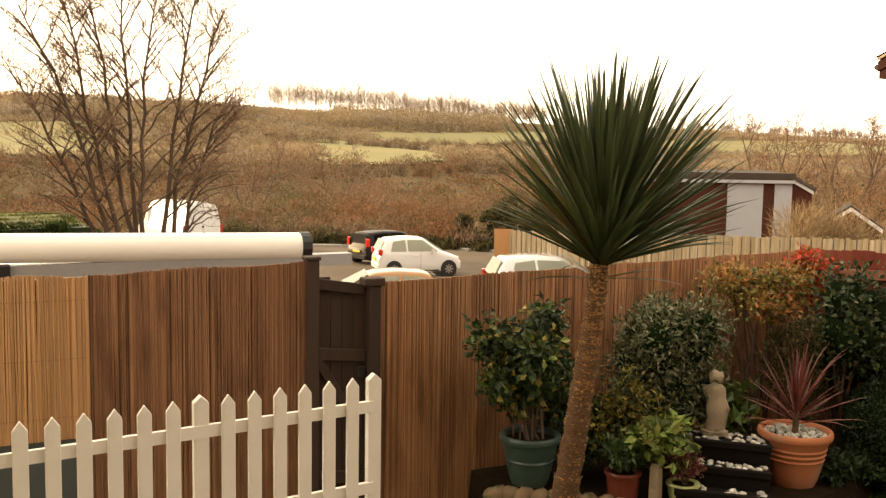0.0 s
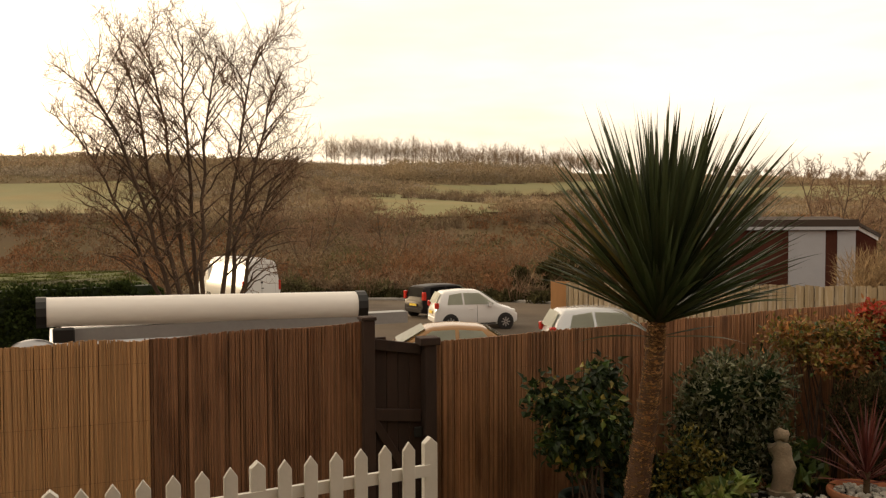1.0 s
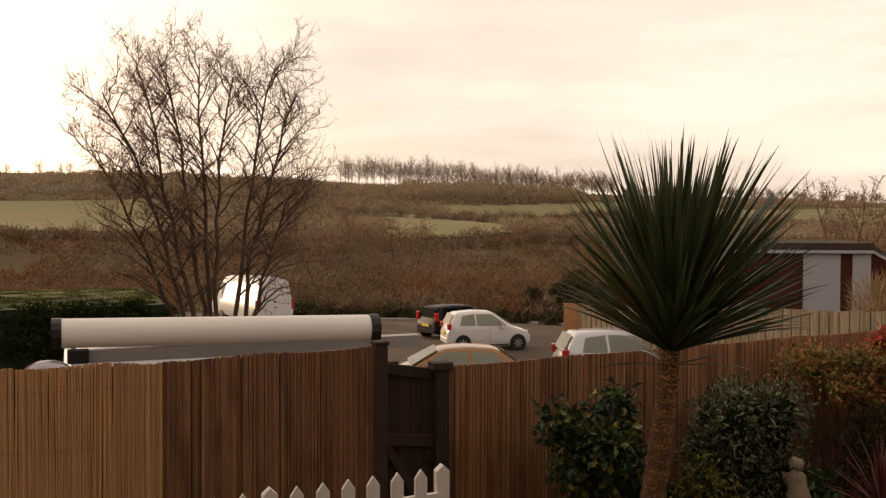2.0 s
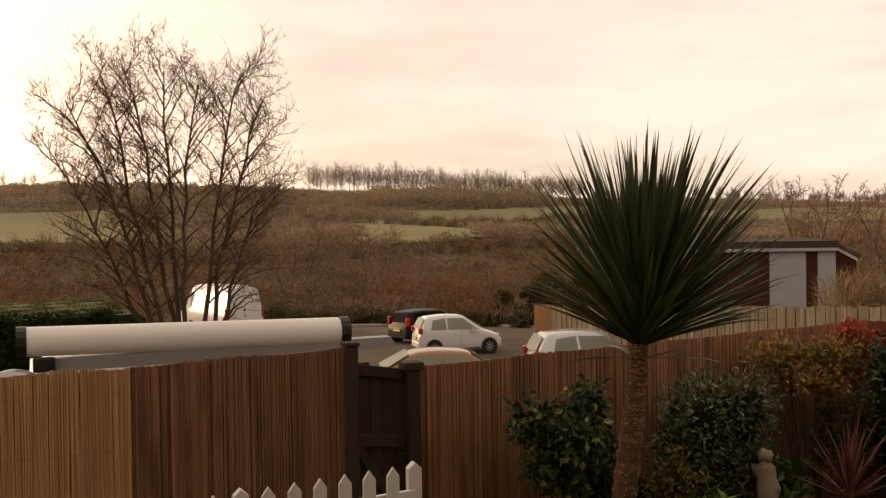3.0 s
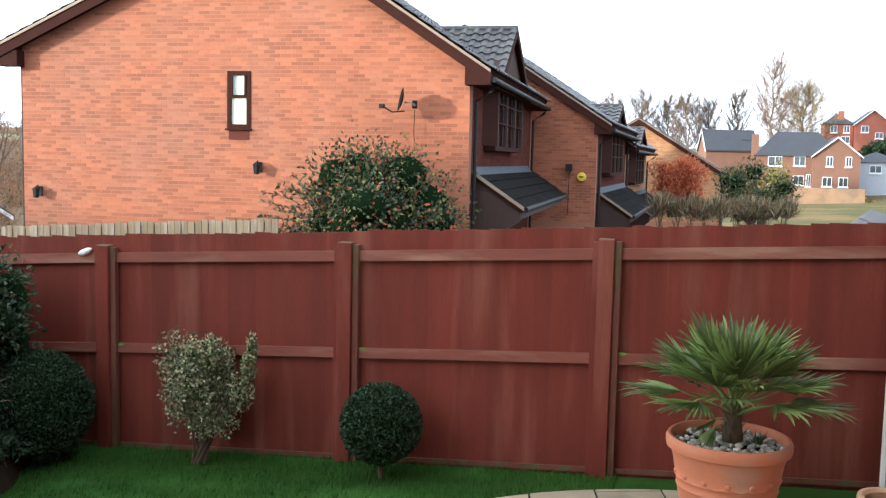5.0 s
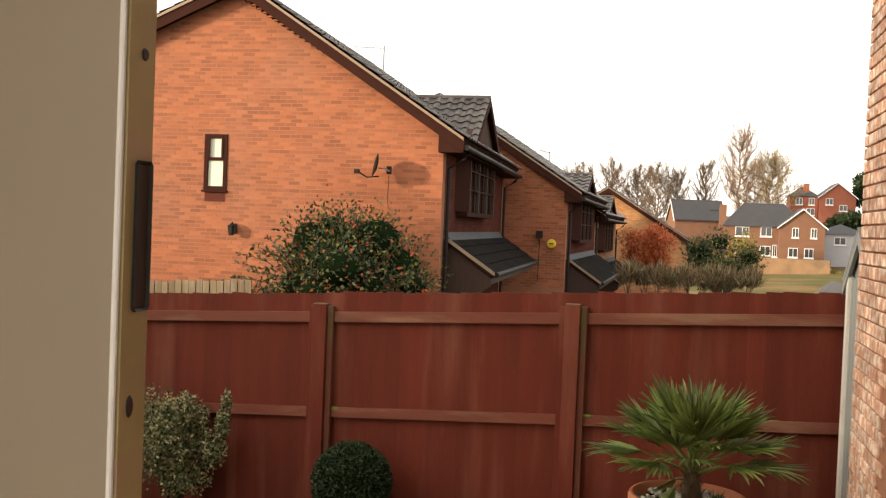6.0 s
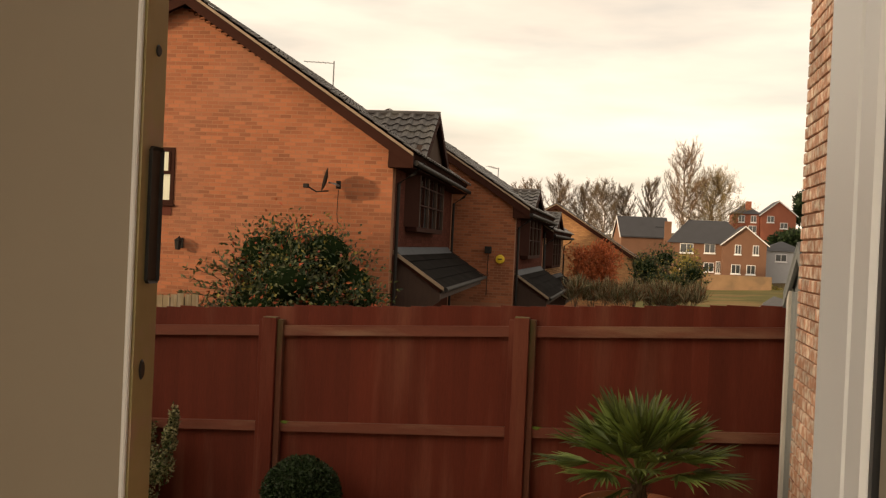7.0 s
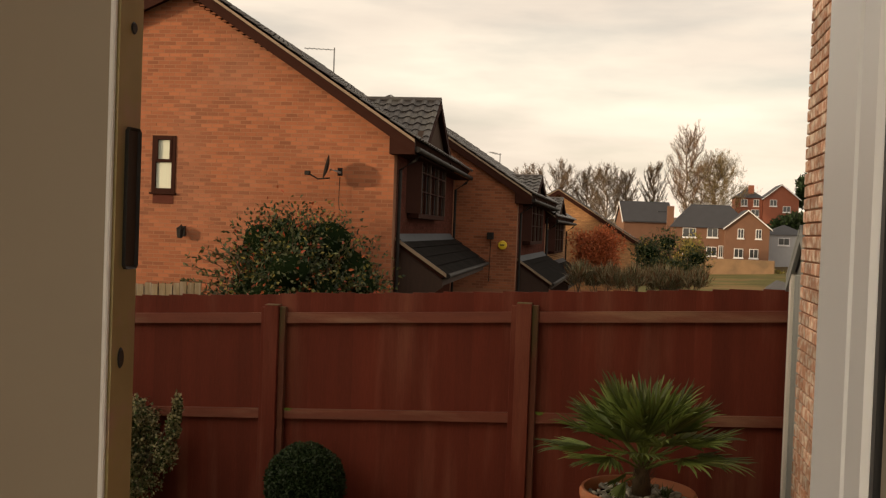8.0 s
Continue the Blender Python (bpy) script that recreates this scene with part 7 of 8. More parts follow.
    part("number_plate", box(xr - 0.05, -0.26, 0.62, xr - 0.02, 0.26, 0.73, 0.004), M["yellow_box"], c)
    part("door_seam", box(-0.02, -hw - 0.004, 0.3, -0.012, -hw + 0.01, belt), M["black"], c)
    for s in (-1, 1):
        part("door_handle", box(-0.35, s * hw - 0.02, belt - 0.14, -0.18, s * hw + 0.02, belt - 0.11, 0.006), paint, c)
    return c


LOW = [(-1.76, 0.26), (-1.78, 0.55), (-1.74, 0.95), (0.62, 0.97), (1.10, 0.93), (1.62, 0.78), (1.76, 0.55), (1.74, 0.26)]
TOP = [(-1.74, 0.94), (-1.45, 1.46), (-0.6, 1.53), (0.15, 1.50), (1.05, 0.93)]
SIDE = [[(-1.28, 0.99), (-1.18, 1.36), (-0.66, 1.43), (-0.62, 0.99)], [(-0.55, 0.99), (-0.58, 1.43), (0.10, 1.41), (0.72, 0.99)]]
hatch = car("white hatchback parked on the tarmac", (14.86, 33.6, gz(14.72, 33.6) + 0.03), -9.0, M["car_white"], 3.4, 1.62, 1.53, 0.95, LOW, TOP, SIDE, 0.30, (-1.15, 1.2), tail_lamp=(0.78, 1.10), head_lamp=(0.62, 0.80))
hatch.scale = (0.91, 0.95, 0.98)
suv = car("black estate car parked behind a white hatchback", (15.45, 37.6, gz(15.45, 37.6) + 0.06), 16.0, M["car_dark"], 4.0, 1.75, 1.62, 1.02,
    [(-1.95, 0.3), (-1.98, 0.6), (-1.92, 1.02), (0.8, 1.03), (1.7, 0.9), (1.95, 0.6), (1.93, 0.3)], [(-1.93, 1.0), (-1.78, 1.55), (-0.8, 1.62), (0.2, 1.58), (1.0, 1.02)],
    [[(-1.6, 1.06), (-1.5, 1.5), (-0.7, 1.53), (-0.7, 1.06)], [(-0.6, 1.06), (-0.6, 1.53), (0.15, 1.5), (0.7, 1.06)]], 0.33, (-1.3, 1.3), tail_lamp=(0.85, 1.35), head_lamp=(0.7, 0.9))
suv.scale = (0.9, 0.9, 0.85)
for pane in suv.children_recursive:
    if pane.name.startswith(("rear_screen", "side_window")):
        pane.data.materials[0] = M["tinted_glass"]
SED_L = [(-2.0, 0.28), (-2.05, 0.55), (-1.95, 0.98), (-1.2, 1.0), (0.8, 0.98), (1.75, 0.84), (2.02, 0.55), (2.0, 0.28)]
SED_T = [(-1.75, 0.97), (-1.05, 1.42), (-0.3, 1.47), (0.35, 1.43), (1.2, 0.96)]
SED_S = [[(-1.25, 1.02), (-0.95, 1.34), (-0.38, 1.38), (-0.38, 1.02)], [(-0.28, 1.02), (-0.28, 1.38), (0.28, 1.36), (0.9, 1.02)]]
car("bronze saloon car behind the garden gate", (8.95, 22.2, gz(8.95, 22.2) - 0.11), 164.0, M["car_gold"], 4.1, 1.7, 1.47, 0.97, SED_L, SED_T, SED_S, 0.31, (-1.3, 1.3), tail_lamp=(0.7, 0.9), head_lamp=(0.6, 0.75))
car("silver hatchback behind the reed fence", (13.75, 22.0, gz(13.75, 22.0) + 0.03), -16.0, M["car_silver"], 3.55, 1.68, 1.53, 0.95, LOW, TOP, SIDE, 0.30, (-1.15, 1.2), tail_lamp=(0.78, 1.10), head_lamp=(0.62, 0.80))

# white panel van, its flank turned to the low sun
van = thing("panel_van", "tall white panel van glaring in the low sun", "van", (8.95, 50.3, gz(8.8, 50.3) + 0.06), 104.0, group="parked vehicles")
van.scale = (1.0, 1.06, 0.90)


# its flanks lean in towards the roof
half_section = [(0.93, 0.35), (0.98, 0.62), (1.0, 0.95), (0.957, 1.2), (0.914, 1.45), (0.871, 1.7), (0.828, 1.95), (0.787, 2.18), (0.735, 2.40), (0.62, 2.54), (0.38, 2.61), (0.12, 2.63)]
ring_ = half_section + [(-y_, z_) for y_, z_ in reversed(half_section)]
vb = prism(ring_, "x", -2.6, 2.05)
bmesh.ops.bevel(vb, geom=[e for e in vb.edges if abs(e.verts[0].co.x - e.verts[1].co.x) < 1e-6], offset=0.05, segments=2, affect="EDGES")
part("body", vb, M["van_white"], van, smooth=True)
cabm = prism([(1.95, 0.35), (3.2, 0.35), (3.25, 0.85), (3.05, 1.15), (2.45, 1.30), (1.85, 2.15), (1.8, 2.3), (1.6, 0.35)], "y", -0.95, 0.95)
bmesh.ops.bevel(cabm, geom=list(cabm.edges), offset=0.05, segments=2, affect="EDGES")
part("cab", cabm, M["van_white"], van)
for s in (-1, 1):
    part("rear_door", box(-2.612, 0.012 if s > 0 else -0.72, 0.62, -2.585, 0.72 if s > 0 else -0.012, 2.34, 0.03), M["van_white"], van)
    part("tail_lamp", box(-2.63, s * 0.93 - 0.06, 0.9, -2.55, s * 0.93 + 0.05, 1.45, 0.02), M["red_lens"], van)
    part("hinge", box(-2.64, s * 0.76 - 0.05, 1.75, -2.60, s * 0.76 + 0.05, 1.81, 0.005), M["black"], van)
    for x in (-1.75, 1.75):
        wheel(van, x, s * 0.86, 0.33, 0.22)
part("badge", lathe([(0.005, 0), (0.06, 0), (0.06, 0.01), (0.005, 0.012)], 16), M["black"], van).matrix_basis = pose(-2.613, 0, 1.35, 0, -90, 0)
part("door_lock", box(-2.63, -0.10, 1.0, -2.61, 0.02, 1.05, 0.004), M["black"], van)
part("roof_rack", box(-2.2, -0.45, 2.60, 0.9, 0.45, 2.66, 0.01), M["grey_metal"], van)
part("rear_step", box(-2.75, -0.9, 0.33, -2.62, 0.9, 0.45, 0.02), M["black"], van)

# camper parked behind the reed fence, with a roll-out awning along its roof
AL, AR = Vector((-0.06, 8.05, 1.735)), Vector((2.44, 8.05, 1.690))
camper = thing("camper_van", "white camper van with a roll-out awning case, behind the fence", "van", (0, 0, 0), 0, group="parked vehicles")
cm = bmesh.new()
add_box(cm, -0.05, 8.25, -0.1, 2.75, 10.05, 1.38)
for v_ in cm.verts:
    if v_.co.z > 1:
        v_.co.y += 0.10 if v_.co.y < 9 else -0.10
bmesh.ops.bevel(cm, geom=list(cm.edges), offset=0.10, segments=3, affect="EDGES")
part("body", cm, M["car_silver"], camper, smooth=True)
for x in (0.5, 2.3):
    for y_ in (8.38, 9.9):
        w_ = lathe([(0.2, -0.1), (0.30, -0.1), (0.32, -0.07), (0.32, 0.07), (0.30, 0.1), (0.2, 0.1)], 24)
        part("wheel", w_, M["tyre"], camper).matrix_basis = pose(x, y_, gz(x, y_) + 0.32, 90, 0, 0)
prof = [(0.0, 0.0), (-0.075, 0.0), (-0.11, 0.03), (-0.13, 0.09), (-0.125, 0.15), (-0.10, 0.195), (-0.05, 0.22), (0.0, 0.225)]
case = part("awning_case", prism([(AL.y + a, b) for a, b in prof], "x", AL.x, AR.x), M["awning_white"], camper, "long white awning case with black end caps", smooth=True)
for v_ in case.data.vertices:
    f_ = (v_.co.x - AL.x) / (AR.x - AL.x)
    v_.co.z += AL.z - 0.225 + (AR.z - AL.z) * f_
cap_prof = [(a * 1.04 - 0.002, (b - 0.11) * 1.05 + 0.11) for a, b in prof]
for x0, x1, f_ in ((AL.x - 0.075, AL.x - 0.001, 0.0), (AR.x + 0.001, AR.x + 0.085, 1.0)):
    cp = part("end_cap", prism([(AL.y + a, b + AL.z - 0.225 + (AR.z - AL.z) * f_) for a, b in cap_prof], "x", x0, x1), M["black"], case)
rail = bmesh.new()
vs = add_box(rail, 0.10, 7.96, 1.385, 2.9, 8.10, 1.485)
for v_ in vs:
    f_ = (v_.co.x - 0.08) / 3.3
    v_.co.z += 0.02 * f_
part("roof_rail", rail, M["grey_metal"], camper, "dull grey metal roof rail")
part("bracket", box(-0.02, 7.90, 1.39, 0.14, 8.0, 1.50, 0.01), M["black"], camper)
mb = bmesh.new()
bmesh.ops.create_uvsphere(mb, u_segments=16, v_segments=10, radius=1)
bmesh.ops.transform(mb, matrix=Matrix.Translation((-0.16, 7.92, 1.345)) @ Matrix.Diagonal((0.17, 0.07, 0.085, 1)), verts=mb.verts)
part("door_mirror", mb, M["alloy"], camper, "silver door mirror", smooth=True)
part("mirror_arm", box(-0.13, 7.95, 1.27, 0.3, 8.3, 1.30, 0.01), M["black"], camper)
kerb_b = bmesh.new()
for k in range(60):
    x0, x1 = 8.8 + 0.25 * k, 9.05 + 0.25 * k
    y0, y1 = edge_y(x0), edge_y(x1)
    z0, z1 = gz(x0, y0), gz(x1, y1)
    ring_ = [[kerb_b.verts.new((x, y + dy, z + dz)) for dy, dz in ((-0.02, -0.1), (-0.02, 0.14), (0.02, 0.17), (0.24, 0.17), (0.24, -0.1))] for x, y, z in ((x0, y0, z0), (x1, y1, z1))]
    for j in range(5):
        kerb_b.faces.new((ring_[0][j], ring_[0][(j + 1) % 5], ring_[1][(j + 1) % 5], ring_[1][j]))
tagged(part("kerb", kerb_b, M["concrete"]), "pale concrete kerb curving round the back of the car park", "kerb", kind="structure")


# ---- paving ----
def clip_to_ring(poly, cx, cy, r_, n=72):
    """Cuts a convex polygon to a many-sided disc."""
    out = poly
    for i in range(n):
        a = 2 * math.pi * (i + 0.5) / n
        nx_, ny_ = math.cos(a), math.sin(a)
        lim = r_ * math.cos(math.pi / n)
        res = []
        for j in range(len(out)):
            p, q = out[j], out[(j + 1) % len(out)]
            dp, dq = (p[0] - cx) * nx_ + (p[1] - cy) * ny_ - lim, (q[0] - cx) * nx_ + (q[1] - cy) * ny_ - lim
            if dp <= 0:
                res.append(p)
            if dp * dq < 0:
                t_ = dp / (dp - dq)
                res.append((p[0] + (q[0] - p[0]) * t_, p[1] + (q[1] - p[1]) * t_))
        out = res
        if len(out) < 3:
            return []
    return out


patio = thing("patio", "round-edged patio of buff sandstone slabs", "patio", (0, 0, 0), kind="structure")
PC, PRAD = (3.95, -0.15), 2.42
base_poly = clip_to_ring([(1.0, -3.5), (7, -3.5), (7, 3.5), (1.0, 3.5)], PC[0], PC[1], PRAD - 0.01)


def lifted(poly, lo_, hi_):
    bm = bmesh.new()
    a = [bm.verts.new((x, y, gz(x, y) + lo_)) for x, y in poly]
    b = [bm.verts.new((x, y, gz(x, y) + hi_)) for x, y in poly]
    bm.faces.new(b)
    bm.faces.new(a[::-1])
    for i in range(len(poly)):
        bm.faces.new((a[i], a[(i + 1) % len(poly)], b[(i + 1) % len(poly)], b[i]))
    bmesh.ops.recalc_face_normals(bm, faces=bm.faces)
    return bm


part("mortar_bed", lifted(base_poly, -0.1, 0.026), M["slate_step"], patio)
rng = np.random.default_rng(51)
y = -2.9
ca, sa = math.cos(radians(14)), math.sin(radians(14))
while y < 3.0:
    hgt = rng.choice([0.45, 0.60])
    x = -3.2 + rng.uniform(0, 0.4)
    while x < 3.2:
        wid = rng.choice([0.45, 0.60, 0.90])
        g_ = 0.008
        rect = [(x + g_, y + g_), (x + wid - g_, y + g_), (x + wid - g_, y + hgt - g_), (x + g_, y + hgt - g_)]
        rect = [(PC[0] + a * ca - b * sa, PC[1] + a * sa + b * ca) for a, b in rect]
        poly = clip_to_ring(rect, PC[0], PC[1], PRAD)
        if len(poly) > 2 and max(p[0] for p in poly) > 1.2:
            area = abs(sum(poly[i][0] * poly[(i + 1) % len(poly)][1] - poly[(i + 1) % len(poly)][0] * poly[i][1] for i in range(len(poly)))) / 2
            if area > 0.004:
                part("slab", lifted(poly, 0.0, 0.036 + rng.uniform(0, 0.006)), M["stone"], patio)
        x += wid
    y += hgt


# ---- leaves that arch ----
def strap_leaf(verts, faces, base, az, tilt, length, width, bend, fold=0.25, seg=5, twist=0.0):
    """A long pointed leaf from base: az is its heading, tilt its angle from upright, bend the further droop at its tip (radians)."""
    p = Vector(base)
    start = len(verts)
    h = Vector((math.cos(az), math.sin(az), 0))
    side = Vector((-math.sin(az), math.cos(az), 0))
    for i in range(seg + 1):
        f = i / seg
        a = tilt + bend * f * f
        d = h * math.sin(a) + Vector((0, 0, 1)) * math.cos(a)
        nrm = side.cross(d)
        w = width * (0.55 + 0.9 * f if f < 0.5 else 2.0 * (1 - f)) * (1 if f < 1 else 0.02)
        s2 = (side * math.cos(twist * f) + nrm * math.sin(twist * f))
        verts.extend((p - s2 * w * 0.5 - nrm * w * fold * -1, p + nrm * 0.0, p + s2 * w * 0.5 + nrm * w * fold))
        p = p + d * (length / seg)
    for i in range(seg):
        b = start + 3 * i
        faces.append((b, b + 1, b + 4, b + 3))
        faces.append((b + 1, b + 2, b + 5, b + 4))


# the tall cordyline palm in the lawn
palm = thing("cordyline_palm", "tall cabbage palm with a rough leaning trunk", "palm tree", (2.93, 4.585, gz(2.93, 4.585)))
off = Vector((2.93, 4.585, gz(2.93, 4.585)))
path = [Vector(p) - off for p in ((2.92, 4.585, -0.14), (2.96, 4.585, 0.18), (3.015, 4.59, 0.50), (3.075, 4.60, 0.82), (3.125, 4.605, 1.12), (3.165, 4.61, 1.38), (3.20, 4.615, 1.60), (3.215, 4.62, 1.78))]
tvv, tff = [], []
fine_path, fine_r = [], []
rnd = random.Random(4)
for i in range(len(path) - 1):
    for k in range(9):
        f = k / 9
        fine_path.append(path[i].lerp(path[i + 1], f))
        t_ = (i + f) / (len(path) - 1)
        fine_r.append((0.080 - 0.030 * t_) * (1 + 0.07 * (k % 3 == 0)) + rnd.uniform(-0.003, 0.003))
tube_into(tvv, tff, fine_path, fine_r, 16)
part("trunk", mesh_from("trunk", tvv, tff, M["palm_trunk"], True), M["palm_trunk"], palm)
# old leaf scars stand off the trunk in rings
sv, sf = [], []
for i in range(0, 4200):
    t_ = rnd.random()
    j = min(int(t_ * (len(fine_path) - 1)), len(fine_path) - 2)
    c_ = fine_path[j].lerp(fine_path[j + 1], rnd.random())
    a = rnd.uniform(0, 2 * math.pi)
    o = Vector((math.cos(a), math.sin(a), 0))
    s_ = Vector((-math.sin(a), math.cos(a), 0))
    p = c_ + o * (fine_r[j] * 0.985)
    b = len(sv)
    w_, h_ = rnd.uniform(0.005, 0.015), rnd.uniform(0.005, 0.012)
    sv += [p - s_ * w_, p + s_ * w_, p + o * 0.009 + Vector((0, 0, h_)), p - Vector((0, 0, h_ * 0.6))]
    sf += [(b, b + 1, b + 2), (b, b + 3, b + 1)]
tagged(part("leaf_scar", mesh_from("leaf_scar", sv, sf, M["palm_scar"]), M["palm_scar"], palm), kind="stuff")
lv, lf, ov_, of_ = [], [], [], []
neck = path[-1]
for i in range(430):
    f = (i + 0.5) / 430
    az = i * 2.39996
    tilt = 0.04 + 1.16 * f ** 0.9 + rnd.uniform(-0.13, 0.13)
    ln = (0.96 + 0.17 * float(smoothstep(0.05, 0.45, tilt)) - 0.30 * float(smoothstep(0.6, 1.2, tilt))) * rnd.uniform(0.74, 1.05)
    up_ = 0.24 * (1 - f) ** 1.2 - 0.02 * f
    base = neck + Vector((math.cos(az) * 0.035, math.sin(az) * 0.035, up_))
    old = f > 0.55 and math.cos(az - 2.6) > 0.55 and rnd.random() < 0.55
    strap_leaf(ov_ if old else lv, of_ if old else lf, base, az, tilt, ln * (0.92 if old else 1.0), 0.030 + 0.014 * rnd.random(), rnd.uniform(-0.10, 0.22) + 0.55 * f * rnd.random() ** 1.5, fold=0.25, seg=7, twist=rnd.uniform(-0.9, 0.9))
# a few hanging old leaves
for i in range(5):
    az = rnd.uniform(0, 2 * math.pi)
    strap_leaf(lv, lf, neck + Vector((math.cos(az) * 0.04, math.sin(az) * 0.04, -0.10)), az, rnd.uniform(1.2, 1.7), rnd.uniform(0.45, 0.75), 0.026, rnd.uniform(0.1, 0.8), seg=6)
lean_m = Matrix.Translation(neck) @ Matrix.Rotation(radians(5.5), 4, Vector((0.368, 0.93, 0.0))) @ Matrix.Translation(-neck)
lv = [lean_m @ v_ for v_ in lv]
ov_ = [lean_m @ v_ for v_ in ov_]
tagged(part("old_leaves", mesh_from("old_leaves", ov_, of_, M["palm_old_leaf"]), M["palm_old_leaf"], palm, "yellowing older strap leaves"), kind="stuff")
tagged(part("foliage", mesh_from("foliage", lv, lf, M["palm_leaf"]), M["palm_leaf"], palm, "dark green strap leaves in a tall tuft"), kind="stuff")


# ---- pots ----
def pot(name, label, at, r_top, r_bot, h, material, bands=2, fill=None, group=""):
    p = thing(name, label, "plant pot", at, group=group)
    t = 0.025
    prof = [(r_bot * 0.97, 0), (r_bot, 0.015)]
    for k in range(1, 9):
        f = k / 9
        r_ = r_bot + (r_top * 0.90 - r_bot) * f ** 0.85
        prof.append((r_, h * 0.86 * f))
        if bands and k in (5, 6, 7)[:bands]:
            prof.append((r_ + 0.006, h * 0.86 * f + 0.008))
            prof.append((r_, h * 0.86 * f + 0.022))
    prof += [(r_top * 0.92, h * 0.86), (r_top * 0.985, h * 0.88), (r_top, h * 0.92), (r_top, h * 0.965), (r_top * 0.97, h), (r_top - t, h), (r_top - t * 1.6, h * 0.96), (r_top * 0.80, h * 0.80)]
    part("pot_body", lathe(prof, 40), material, p, smooth=True)
    part("compost", lathe([(r_top * 0.5, h * 0.78), (r_top * 0.86, h * 0.80), (r_top * 0.84, h * 0.885), (0.01, h * 0.90)], 32), M["soil"], p)
    return p


def pebbles(name, label, parent, pts, size, seed, material="pebble"):
    """Rounded stones lying loose, joined as one heap."""
    r = random.Random(seed)
    me0 = bmesh.new()
    bmesh.ops.create_icosphere(me0, subdivisions=1, radius=1)
    bv = [v_.co.copy() for v_ in me0.verts]
    bf = [tuple(v_.index for v_ in f.verts) for f in me0.faces]
    me0.free()
    v, f = [], []
    for p in pts:
        s = size * r.uniform(0.6, 1.35)
        m = Matrix.Translation(p) @ Euler((r.uniform(-.4, .4), r.uniform(-.4, .4), r.uniform(0, 6.28))).to_matrix().to_4x4() @ Matrix.Diagonal((s, s * r.uniform(0.65, 1), s * r.uniform(0.45, 0.75), 1))
        b = len(v)
        v += [m @ q for q in bv]
        f += [tuple(b + i for i in q) for q in bf]
    return tagged(part(name, mesh_from(name, v, f, M[material], True), M[material], parent, label), kind="stuff")


def disc_points(n_, r_, z, seed, cx=0.0, cy=0.0):
    r = random.Random(seed)
    out = []
    for _ in range(n_):
        a, q = r.uniform(0, 6.283), r_ * math.sqrt(r.random())
        out.append(Vector((cx + q * math.cos(a), cy + q * math.sin(a), z + r.uniform(0, 0.008))))
    return out


# big terracotta pot with a fan palm, on the patio
FP = Vector((5.66, -0.315, gz(5.66, -0.32) + 0.04))
fan_pot = pot("terracotta_pot", "large terracotta pot topped with pale pebbles, on the patio", FP, 0.365, 0.235, 0.59, M["terracotta"], 2, group="terracotta pots")
pebbles("gravel", "grey and white pebbles", fan_pot, disc_points(260, 0.31, 0.540, 7), 0.022, 8)
for k in range(14):
    a_ = 2 * math.pi * k / 14
    r1_, z1_ = 0.302, 0.37
    tube("swag", [(math.cos(a_ + q * 0.0449) * (r1_ + 0.002), math.sin(a_ + q * 0.0449) * (r1_ + 0.002), z1_ - 0.028 * math.sin(math.pi * q / 10)) for q in range(0, 11, 2)], 0.0035, M["terracotta"], fan_pot, sides=6)
    part("rosette", lathe([(0.004, 0), (0.018, 0), (0.014, 0.010), (0.004, 0.013)], 10), M["terracotta"], fan_pot).matrix_basis = pose(math.cos(a_) * r1_, math.sin(a_) * r1_, z1_, 0, 90, math.degrees(a_))
fan_palm = thing("fan_palm", "small fan palm with spiky pleated leaves in a pot", "palm", FP + Vector((0.02, -0.02, 0.53)))
tr_v, tr_f = [], []
tube_into(tr_v, tr_f, [Vector((0, 0, -0.02)), Vector((0.0, 0, 0.06)), Vector((0.0, 0.005, 0.14)), Vector((0.01, 0.01, 0.24))], [0.055, 0.062, 0.052, 0.03], 10)
part("trunk", mesh_from("trunk", tr_v, tr_f, M["fibre"], True), M["fibre"], fan_palm)
hv_, hf_ = [], []
for i in range(160):
    a = rnd.uniform(0, 6.283)
    z_ = rnd.uniform(0.0, 0.22)
    strap_leaf(hv_, hf_, (math.cos(a) * 0.045, math.sin(a) * 0.045, z_), a, rnd.uniform(0.2, 0.9), rnd.uniform(0.04, 0.10), 0.006, 0.3, seg=2)
tagged(part("fibres", mesh_from("fibres", hv_, hf_, M["fibre"]), M["fibre"], fan_palm), kind="stuff")


